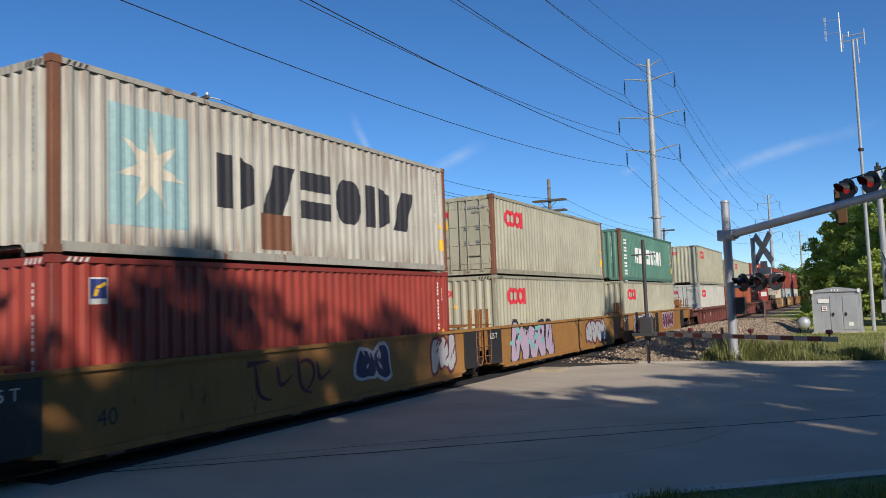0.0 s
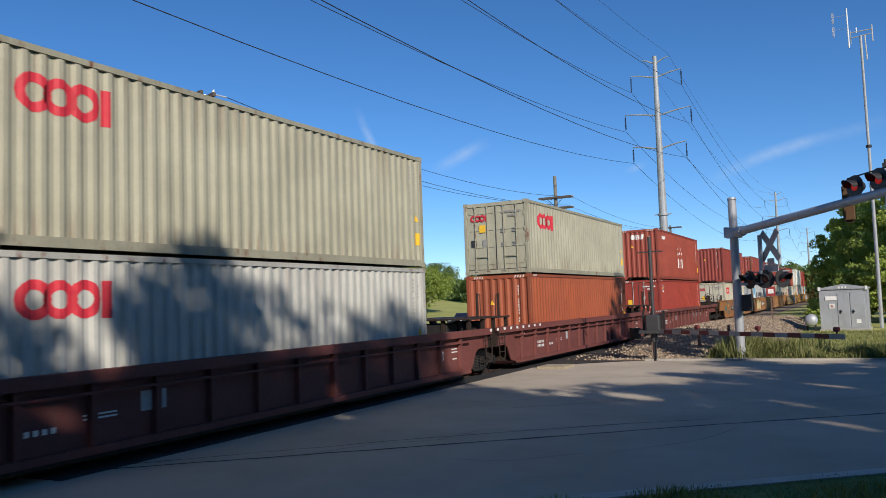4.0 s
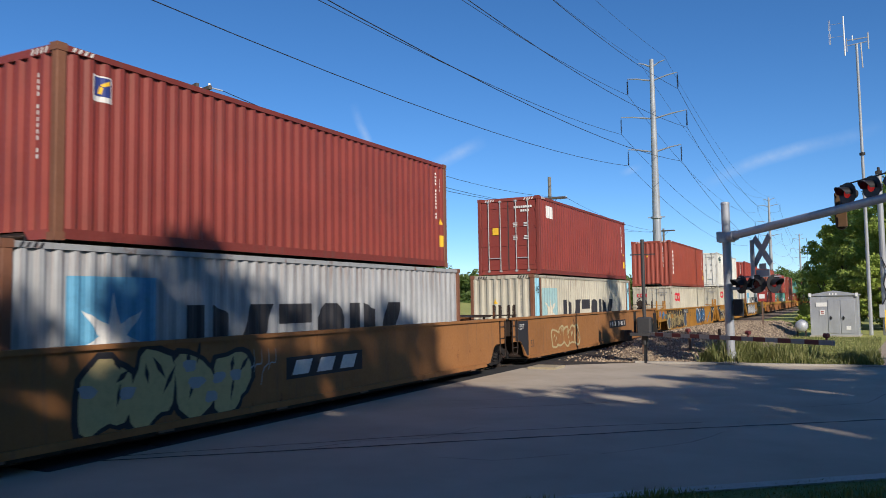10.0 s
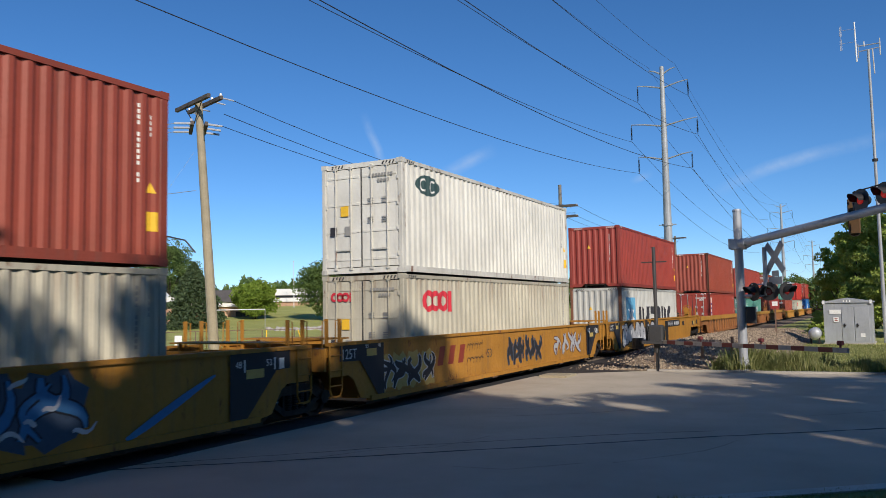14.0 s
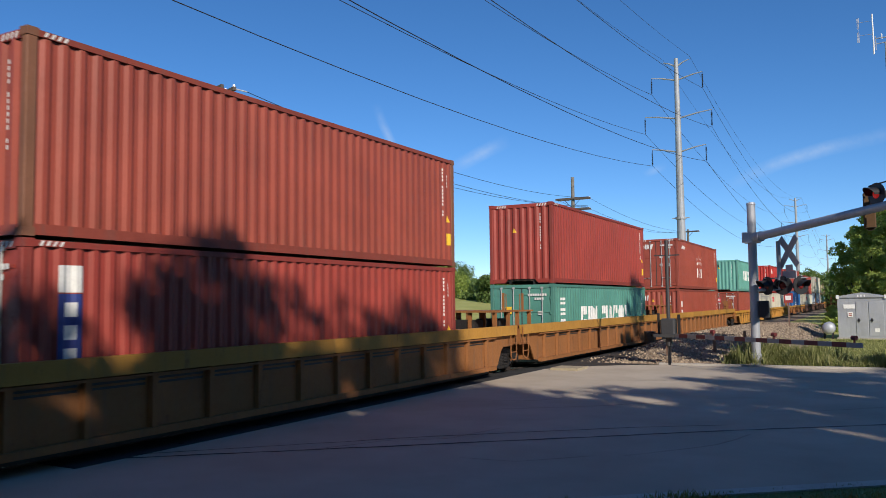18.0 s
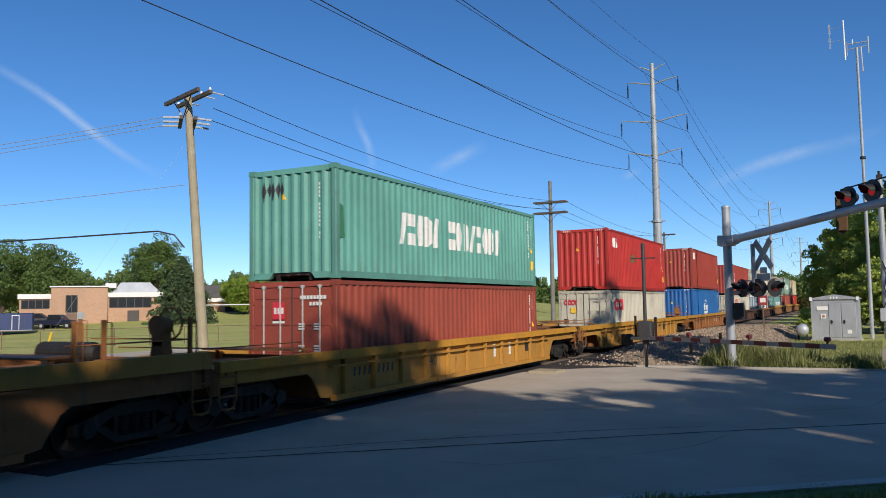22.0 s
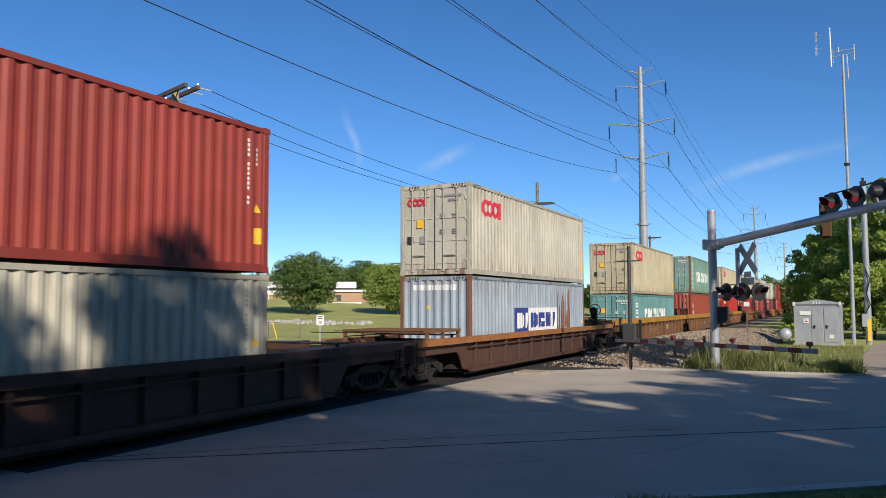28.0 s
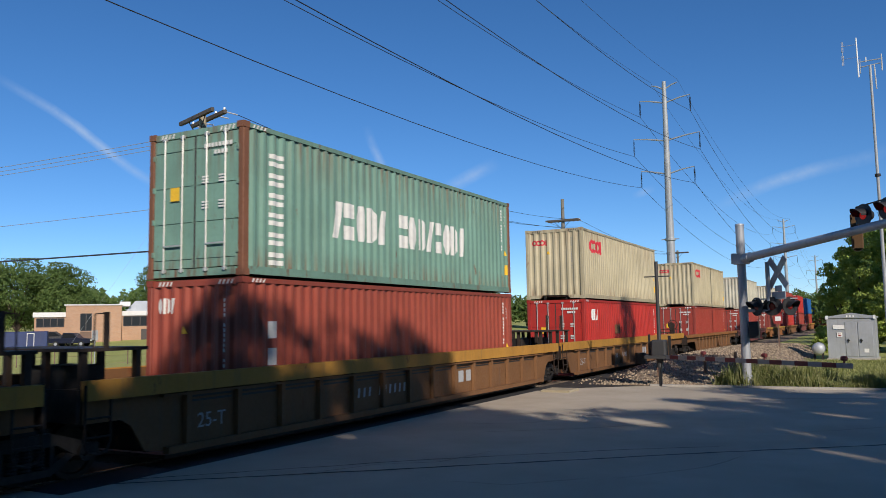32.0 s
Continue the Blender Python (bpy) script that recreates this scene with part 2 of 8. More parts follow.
BLACK = paint("black_paint", (0.02, 0.02, 0.022), 0.45, 0.2)
WHITE = plain("white_paint", (0.78, 0.78, 0.75))
RED_LAMP = glow_mat("lit_red_lens", (1.0, 0.04, 0.03), 0.22)
RED_DULL = plain("red_lens", (0.15, 0.014, 0.014), 0.2)
RED = plain("red_sheeting", (0.30, 0.04, 0.035), 0.5)
OFFWHITE = paint("dirty_white", (0.50, 0.49, 0.46), 0.6, 0.5)
YELLOW = plain("yellow_paint", (0.85, 0.55, 0.04))
AMBER = plain("yellow_housing", (0.095, 0.048, 0.014), 0.6)

# ---- ground, road and track ----
TRACK_X = -11.126
FAR_BACK = 3000.0


def ground_z(x, y):
    """Level at the crossing; falls a little behind the track and climbs over the lawn."""
    z = -0.03
    if x < -15:
        z -= 0.42 * min(1.0, (-x - 15) / 4)
    if x < -25:
        k = -0.033 + 0.00109 * min(max(y, 36.0), 105.0)
        z += min(-x - 25, 50.0) * max(k, 0.006)
    return z


def ground_sheet():
    xs = [-FAR_BACK, -900, -300, -150, -110] + [-95 + 5 * i for i in range(14)] + [-26, -22, -19, -17, -15, -13, -8, -4, 0, 4, 8, 15, 40, 120, 400, FAR_BACK]
    ys = [-FAR_BACK, -600, -120, -40, -20, -10, 0, 6, 12, 18, 24, 30] + [36 + 7 * i for i in range(12)] + [130, 180, 300, 600, 1200, FAR_BACK]
    v = [(x, y, ground_z(x, y)) for y in ys for x in xs]
    n = len(xs)
    f = [(j * n + i, j * n + i + 1, (j + 1) * n + i + 1, (j + 1) * n + i) for j in range(len(ys) - 1) for i in range(n - 1)]
    return solid("ground", Shape().add(v, f), GRASS, "mown summer lawn and verge, dry in places", "ground", "structure")


ground_sheet()

# the street crosses the track aslant; its near kerb runs along U
U = Vector((0.743, 0.669, 0))
NEAR_A = Vector((-2.55, 8.45, 0))


def along(s, off=0.0):
    """A point s metres along the near kerb, off metres across it towards the street."""
    p = NEAR_A + U * s + Vector((-U.y, U.x, 0)) * off
    return (p.x, p.y)


KERB = ((-60, -0.06), (0, -0.115), (6, -0.42), (12, -0.60), (90, -0.60))     # the near kerb bends off a little


def kerb_line(off=0.0):
    return [along(s, o + off) for s, o in KERB]


FAR_EDGE = [(-40, -4.5), (-17.5, 16.4), (-9.3, 24.2), (-8.2, 25.9), (-6.6, 26.9), (-4.3, 26.95), (0.8, 27.2), (6, 28.6), (14, 33.5), (60, 75)]
poly = [along(-60, -0.2), along(0, -0.25), along(6, -0.55), along(12, -0.75), along(90, -0.75)] + FAR_EDGE[::-1]
road = Shape().add([(x, y, 0.0) for x, y in poly] + [(x, y, -0.2) for x, y in poly],
                   [tuple(range(len(poly)))] + [(i, (i + 1) % len(poly), len(poly) + (i + 1) % len(poly), len(poly) + i) for i in range(len(poly))])
solid("road", road, ASPHALT, "worn grey asphalt street, patched and cracked", "road", "structure")


def strip(name, pts, width, z0, z1, mat, label, category, side=1):
    """A kerb or seam: a bar of that width beside a line of points."""
    s = Shape()
    for (ax, ay), (bx, by) in zip(pts, pts[1:]):
        d = Vector((bx - ax, by - ay, 0)).normalized()
        n = Vector((-d.y, d.x, 0)) * width * side
        v = [(ax, ay), (bx, by), (bx + n.x, by + n.y), (ax + n.x, ay + n.y)]
        s.add([(x, y, z) for z in (z0, z1) for x, y in v], [(0, 3, 2, 1), (4, 5, 6, 7), (0, 1, 5, 4), (1, 2, 6, 5), (2, 3, 7, 6), (3, 0, 4, 7)])
    return solid(name, s, mat, label, category, "structure")


strip("kerb_near", kerb_line(), 0.22, -0.2, 0.11, PALECONC, "pale concrete kerb and gutter beside the verge", "kerb", -1)
strip("kerb_far", FAR_EDGE[4:], 0.16, -0.2, 0.06, CONCRETE, "pale concrete kerb on the street's far side", "kerb", 1)


def track(name, x):
    t = thing(name, "steel railway track on dark timber sleepers", "railway track", kind="structure")
    for side in (-1, 1):
        xr = x + side * 0.7525
        prof = [(xr - 0.07, -0.16), (xr + 0.07, -0.16), (xr + 0.07, -0.145), (xr + 0.012, -0.13), (xr + 0.012, -0.05), (xr + 0.037, -0.035), (xr + 0.037, 0.0),
                (xr - 0.037, 0.0), (xr - 0.037, -0.035), (xr - 0.012, -0.05), (xr - 0.012, -0.13), (xr - 0.07, -0.145)]
        part("rail", Shape().prism([(px, pz + 0.03) for px, pz in prof], "y", -70, 900), RAILWEB, t, "rusty rail web")
        part("running_surface", Shape().box(xr - 0.03, xr + 0.03, -70, 900, 0.029, 0.034), RAIL, t, "polished rail head")
    return t


track("track_1", TRACK_X)
bed = Shape().prism([(TRACK_X - 5.6, -0.55), (TRACK_X + 5.6, -0.2), (TRACK_X + 3.4, -0.02), (TRACK_X + 1.8, -0.01), (TRACK_X - 1.8, -0.01), (TRACK_X - 3.4, -0.10)], "y", 25.5, 900)
bed2 = Shape().prism([(TRACK_X - 5.0, -0.55), (TRACK_X + 1.6, -0.2), (TRACK_X + 1.5, -0.012), (TRACK_X - 1.8, -0.012)], "y", -70, 25.5)
solid("ballast_bed", bed, BALLAST, "bed of broken grey-brown ballast stone", "ballast", "structure")
# the shade under the train is put into this bed's colour
solid("ballast_bed_near", bed2, OIL_AND_SHADE, "bed of ballast stone, blackened for the shade under the train", "ballast", "structure")

# ---- the train ----
LEN, WID = 12.192, 2.438
HC, STD = 2.85, 2.535
FLOOR = 0.24
PITCH = 0.2778


def travelled(t):
    """Metres that the train has run towards the camera's side after t seconds."""
    return 13.595 * t - 0.01431 * t * t + 0.0001386 * t ** 3


def run(ob, x, y, z):
    """A train's thing, carried along the track; y is its place at the clip's start."""
    ob["run"] = (x, y, z)
    RUNNING.append(ob)


RUNNING = []
C = {
    "white": (0.525, 0.532, 0.484), "beige": (0.414, 0.407, 0.302), "tan": (0.52, 0.46, 0.30), "bone": (0.50, 0.488, 0.415), "cream": (0.54, 0.512, 0.40), "snow": (0.73, 0.725, 0.65), "greywhite": (0.420, 0.437, 0.445),
    "paleblue": (0.339, 0.405, 0.453), "maroon": (0.250, 0.044, 0.031), "brown": (0.305, 0.062, 0.036), "red": (0.317, 0.047, 0.031), "bright": (0.433, 0.028, 0.019),
    "orange": (0.34, 0.085, 0.033), "green": (0.085, 0.255, 0.20), "mint": (0.130, 0.358, 0.293), "dullgreen": (0.097, 0.227, 0.170), "sage": (0.186, 0.335, 0.265), "aqua": (0.144, 0.307, 0.293), "blue": (0.018, 0.122, 0.356),
}
PALE = ("white", "snow", "bone", "beige", "cream", "tan", "greywhite", "paleblue")
RUSTY = {"bone": 0.35, "white": 0.15, "cream": 0.3, "greywhite": 0.35, "beige": 0.2, "paleblue": 0.35, "dullgreen": 0.35, "sage": 0.5, "aqua": 0.3, "tan": 0.3}
RUNS = {"snow": 0.25, "bone": 1.0, "white": 0.5, "cream": 0.9, "greywhite": 0.9, "beige": 0.7, "paleblue": 1.0, "tan": 0.9, "dullgreen": 0.6, "sage": 1.0, "bright": 0.3, "blue": 0.3, "orange": 0.3}
SKIN = {k: paint("container_" + k, c, 0.48, 0.32, RUSTY.get(k, 0.15), runs=RUNS.get(k, 0.45)) for k, c in C.items()}
EDGE = {k: paint("worn_edge_" + k, shade(c, 0.8), 0.6, 0.55, 0.75 if k in PALE + ("sage", "dullgreen") else 0.45) for k, c in C.items()}
RUSTPOST = paint("rusty_post", (0.20, 0.085, 0.045), 0.7, 0.4, 0.7)
SEAL = plain("door_seal", (0.05, 0.05, 0.05), 0.8)
BAR = plain("lock_bar", (0.55, 0.55, 0.52), 0.4, 0.5)
MESHES = {}


def shared(key, make, material, smooth=False):
    """One mesh per kind and paint, shared by all alike parts."""
    full = (*key, material.name)
    if full not in MESHES:
        MESHES[full] = make().mesh(key[0], smooth)
        MESHES[full].materials.append(material)
    return MESHES[full]


def wave(a, depth=0.036):
    """Depth of the corrugation at a metres along a panel: 0 on the outer flat, negative in the trough."""
    u = (a % PITCH) / PITCH
    if u < 0.26:
        return 0.0
    if u < 0.5:
        return -depth * (u - 0.26) / 0.24
    if u < 0.76:
        return -depth
    return -depth * (1 - (u - 0.76) / 0.24)


def breaks(a0, a1):
    out = []
    for k in range(int(a0 / PITCH) - 1, int(a1 / PITCH) + 2):
        out += [p for p in ((k + u) * PITCH for u in (0, 0.26, 0.5, 0.76)) if a0 < p < a1]
    return out


def corrugated(a0, a1, z0, z1, depth=0.036):
    """A standing corrugated sheet in the plane y = 0, along x from a0 to a1, its face to -y."""
    pts = [a0] + breaks(a0, a1) + [a1]
    n = len(pts)
    v = [(p, -wave(p, depth), z) for z in (z0, z1) for p in pts] + [(p, -wave(p, depth) + 0.012, z) for z in (z0, z1) for p in pts]
    f = []
    for i in range(n - 1):
        f += [(i, i + 1, n + i + 1, n + i), (2 * n + i + 1, 2 * n + i, 3 * n + i, 3 * n + i + 1), (n + i, n + i + 1, 3 * n + i + 1, 3 * n + i), (i + 1, i, 2 * n + i, 2 * n + i + 1)]
    return Shape().add(v, f)


def turned(shape, m):
    shape.v = [tuple(m @ Vector(p)) for p in shape.v]
    return shape


HALF = WID / 2
ON_SIDE = Matrix(((0, -1, 0, HALF - 0.012), (1, 0, 0, 0), (0, 0, 1, 0), (0, 0, 0, 1)))
OFF_SIDE = Matrix(((0, 1, 0, -HALF + 0.012), (1, 0, 0, 0), (0, 0, 1, 0), (0, 0, 0, 1)))


def container(key, h, label, doors, y, z, rusty_post=False, long=0.0):
    """A 40 or 45 foot steel box; its near end (y = 0) has doors or a plain corrugated wall. long: how far it overhangs 40 feet at each end."""
    LEN = 12.192 + 2 * long
    skin = SKIN[key]
    post = RUSTPOST if rusty_post else EDGE[key]
    rail = EDGE[key]
    t = thing("shipping_container", label, "shipping container", group="containers of the train")
    zr = (0.16, h - 0.11)
    part("side_panel", shared(("side_panel", h, 1, long), lambda: turned(corrugated(0.16, LEN - 0.16, *zr), ON_SIDE), skin), skin, t)
    part("side_panel", shared(("side_panel", h, 0, long), lambda: turned(corrugated(0.16, LEN - 0.16, *zr), OFF_SIDE), skin), skin, t)
    part("roof", shared(("roof", h, long), lambda: Shape().box(-HALF + 0.05, HALF - 0.05, 0.1, LEN - 0.1, h - 0.07, h - 0.035), skin), skin, t)
    part("floor", shared(("floor", h, long), lambda: Shape().box(-HALF + 0.06, HALF - 0.06, 0.12, LEN - 0.12, 0.10, 0.15), STEEL), STEEL, t)
    for s in (-1, 1):
        x0, x1 = (HALF - 0.06, HALF) if s > 0 else (-HALF, -HALF + 0.06)
        part("top_rail", shared(("top_rail", h, s, long), lambda: Shape().box(x0, x1, 0.16, LEN - 0.16, h - 0.11, h - 0.02), rail), rail, t)
        part("bottom_rail", shared(("bottom_rail", h, s, long), lambda: Shape().box(x0, x1, 0.16, LEN - 0.16, 0.02, 0.17), rail), rail, t)
        for e in (0, 1):
            y0, y1 = (0, 0.17) if e == 0 else (LEN - 0.17, LEN)
            px0, px1 = (HALF - 0.13, HALF) if s > 0 else (-HALF, -HALF + 0.13)
            part("corner_post", shared(("corner_post", h, s, e, long), lambda: Shape().slab(px0, px1, y0 + 0.004, y1 - 0.004, 0.11, h - 0.115, 0.015), post), post, t)
            for zc in (0, h - 0.118):
                cx0, cx1 = (HALF - 0.162, HALF + 0.004) if s > 0 else (-HALF - 0.004, -HALF + 0.162)
                part("corner_casting", shared(("corner_casting", h, s, e, zc > 0, long), lambda: Shape().box(cx0, cx1, y0 - 0.004, y1 + 0.004, zc, zc + 0.118), post), post, t)
    for e in (0, 1):
        y0, y1 = (0.02, 0.12) if e == 0 else (LEN - 0.12, LEN - 0.02)
        part("header", shared(("header", h, e, long), lambda: Shape().box(-HALF + 0.16, HALF - 0.16, y0, y1, h - 0.14, h - 0.02), skin), skin, t)
        if e == 0 and not doors:
            for x0, x1 in ((-HALF + 0.16, -0.52), (0.52, HALF - 0.16)):
                part("sill", shared(("sill", "half", x0), lambda: Shape().prism([(x0, 0.16), (x0 + (0.12 if x0 > 0 else 0.0), 0.02), (x1 - (0.0 if x0 > 0 else 0.12), 0.02), (x1, 0.16)], "y", y0, y1), skin), skin, t)
            # dark plate set back in the tunnel as its shade, and two lugs
            part("tunnel", shared(("tunnel",), lambda: Shape().box(-0.52, 0.52, 0.6, 0.64, 0.02, 0.15).box(-0.5, -0.42, 0.1, 0.18, -0.02, 0.12).box(0.42, 0.5, 0.1, 0.18, -0.02, 0.12), DARK), DARK, t, "dark plate for the shade in the floor tunnel, with two lugs")
        else:
            part("sill", shared(("sill", h, e, long), lambda: Shape().box(-HALF + 0.16, HALF - 0.16, y0, y1, 0.02, 0.16), skin), skin, t)
    part("end_wall", shared(("end_wall", h, 1, long), lambda: turned(corrugated(-HALF + 0.13, HALF - 0.13, 0.16, h - 0.14, 0.045), pose(0, LEN - 0.02, 0, 0, 0, 180)), skin), skin, t)
    if not doors:
        part("end_wall", shared(("end_wall", h, 0), lambda: turned(corrugated(-HALF + 0.13, HALF - 0.13, 0.16, h - 0.14, 0.045), pose(0, 0.02, 0)), skin), skin, t)
    else:
        bar = EDGE[key] if key in PALE else BAR
        for s in (-1, 1):
            a, b = (0.012, HALF - 0.14) if s > 0 else (-HALF + 0.14, -0.012)

            def leaf():
                d = Shape().box(a, b, 0.03, 0.07, 0.18, h - 0.16)
                for k in range(4):
                    zc = 0.35 + (h - 0.75) * k / 3
                    d.box(a + 0.05, b - 0.05, 0.015, 0.032, zc, zc + 0.05)
                for k in range(4):
                    zc = 0.42 + (h - 0.95) * k / 3
                    d.box(a - 0.03 if s < 0 else b - 0.02, a + 0.02 if s < 0 else b + 0.03, 0.0, 0.05, zc, zc + 0.10)
                return d
            door = part("door", shared(("door", h, s), leaf, skin), skin, t)
            for k in (0.28, 0.72):
                xr = a + (b - a) * k
                part("lock_bar", shared(("lock_bar", h, s, k), lambda: Shape().rod((xr, 0.0, 0.10), (xr, 0.0, h - 0.10), 0.018, n=6).box(xr - 0.05, xr + 0.05, -0.01, 0.02, 0.11, 0.17).box(xr - 0.05, xr + 0.05, -0.01, 0.02, h - 0.17, h - 0.11), bar), bar, door, "worn lock bar")
                part("handle", shared(("handle", s, k), lambda: Shape().box(xr, xr + (0.32 if k < 0.5 else -0.32), -0.03, -0.01, 0.60, 0.63), bar), bar, door)
            part("seal", shared(("seal", h, s), lambda: Shape().box(a - 0.008, a + 0.006, 0.022, 0.05, 0.18, h - 0.16) if s > 0 else Shape().box(b - 0.006, b + 0.008, 0.022, 0.05, 0.18, h - 0.16), SEAL), SEAL, door)
    if h > 2.7:
        stripes = Shape()
        for s in (-1, 1):
            for k in range(4):
                x = s * (HALF - 0.30 - 0.10 * k)
                stripes.add([(x, 0.014, h - 0.125), (x + 0.045, 0.014, h - 0.125), (x + 0.085, 0.014, h - 0.04), (x + 0.04, 0.014, h - 0.04)], [(0, 1, 2, 3)])
        for k in range(4):
            stripes.add([(HALF + 0.006, 0.24 + 0.1 * k, h - 0.10), (HALF + 0.006, 0.285 + 0.1 * k, h - 0.10), (HALF + 0.006, 0.325 + 0.1 * k, h - 0.03), (HALF + 0.006, 0.28 + 0.1 * k, h - 0.03)], [(0, 1, 2, 3)])
        ink = INK["black"] if key in PALE else INK["white"]
        tagged(part("height_mark", shared(("height_mark", h), lambda: stripes, ink), ink, t, "slanted height stripes"), kind="stuff")
    run(t, TRACK_X, y - long, z)
    return t


def decal(name, quads, material, parent, end=False, label="", depth=None):
    """Paint on a corrugated wall: outlines in metres along and up, cut at the folds and laid 3 mm proud."""
    bm = bmesh.new()
    for q in quads:
        bm.faces.new([bm.verts.new((a, 0, z)) for a, z in q])
    bmesh.ops.remove_doubles(bm, verts=bm.verts, dist=0.0005)
    lo, hi = min(v.co.x for v in bm.verts), max(v.co.x for v in bm.verts)
    flat = depth == 0
    if not flat:
        for b in breaks(lo, hi):
            bmesh.ops.bisect_plane(bm, geom=bm.verts[:] + bm.edges[:] + bm.faces[:], plane_co=(b, 0, 0), plane_no=(1, 0, 0))
    for v in bm.verts:
        a, z = v.co.x, v.co.z
        if end:
            v.co = (a, (-0.004 if flat else 0.02 - wave(a, 0.045) - 0.004), z)
        else:
            v.co = (HALF - 0.012 + (0.0 if flat else wave(a)) + 0.004, a, z)
    me = bpy.data.meshes.new(name)
    bm.to_mesh(me)
    bm.free()
    ob = part(name, me, material, parent, label)
    return tagged(ob, kind="stuff") if name == "number_marking" else ob


def decals(name, groups, material, parent, end=False, label="", depth=None):
    """One decal a group of touching outlines."""
    return [decal(name, g, material, parent, end, label, depth) for g in groups]


def rect(a0, a1, z0, z1):
    return [(a0, z0), (a1, z0), (a1, z1), (a0, z1)]


def blocks(a0, a1, z0, z1, n, gap=0.16, split=True):
    """A brand's word as n plain block shapes: slabs, wedges and stacked bars in turn."""
    out, w, h = [], (a1 - a0) / n, z1 - z0
    for i in range(n):
        b0, b1 = a0 + w * i, a0 + w * (i + 1 - gap)
        d, k = b1 - b0, (i * 7 + n) % 4
        if not split:
            out.append([rect(b0, b1, z0, z1)])
        elif k == 0:
            out += [[rect(b0, b1, z0, z0 + h * 0.38)], [rect(b0, b1, z0 + h * 0.60, z1)]]
        elif k == 1:
            out.append([[(b0, z0), (b0 + d * 0.62, z0), (b1, z1), (b0 + d * 0.38, z1)]])
        elif k == 2:
            out += [[rect(b0, b0 + d * 0.40, z0, z1)], [[(b0 + d * 0.58, z0), (b1, z0 + h * 0.16), (b1, z1 - h * 0.16), (b0 + d * 0.58, z1)]]]
        else:
            out.append([[(b0 + d * 0.26, z0), (b1 - d * 0.26, z0), (b1, z0 + h * 0.30), (b1, z1 - h * 0.30), (b1 - d * 0.26, z1), (b0 + d * 0.26, z1), (b0, z1 - h * 0.30), (b0, z0 + h * 0.30)]])
    return out


def hoop(a, z, r, w, a0=0, a1=360, n=14):
    pts = [(math.cos(radians(a0 + (a1 - a0) * i / n)), math.sin(radians(a0 + (a1 - a0) * i / n))) for i in range(n + 1)]
    return [[(a + c * r, z + s * r), (a + c2 * r, z + s2 * r), (a + c2 * (r - w), z + s2 * (r - w)), (a + c * (r - w), z + s * (r - w))] for (c, s), (c2, s2) in zip(pts, pts[1:])]


def hoops(a0, z, r):
    """Three heavy red rings and a bar, a line's mark."""
    w = r * 0.50
    b = a0 + r * 4.85
    return [hoop(a0 + r, z, r, w), hoop(a0 + r * 2.40, z, r * 0.97, w), hoop(a0 + r * 3.80, z, r, w), [rect(b, b + w * 1.1, z - r, z + r * 0.95)]]


def star7(a, z, r):
    pts = [(a + (r if i % 2 == 0 else r * 0.36) * math.sin(math.pi * i / 7), z + (r if i % 2 == 0 else r * 0.36) * math.cos(math.pi * i / 7)) for i in range(14)]
    return [[(a, z), pts[i], pts[(i + 1) % 14]][::-1] for i in range(14)]


INK = {k: plain("lettering_" + k, c) for k, c in {"white": (0.72, 0.72, 0.68), "black": (0.03, 0.03, 0.035), "red": (0.60, 0.03, 0.05), "navy": (0.03, 0.05, 0.22),
       "sky": (0.30, 0.60, 0.72), "mint": (0.30, 0.55, 0.42), "olive": (0.17, 0.085, 0.035), "cobalt": (0.12, 0.36, 0.55), "yellow": (0.85, 0.52, 0.03), "grey": (0.30, 0.30, 0.28), "fadedteal": (0.30, 0.47, 0.48), "ivory": (0.62, 0.58, 0.46), "slategreen": (0.035, 0.075, 0.075), "darkgreen": (0.05, 0.20, 0.10), "violet": (0.42, 0.30, 0.50)}.items()}
INK["rust"] = RUSTPOST


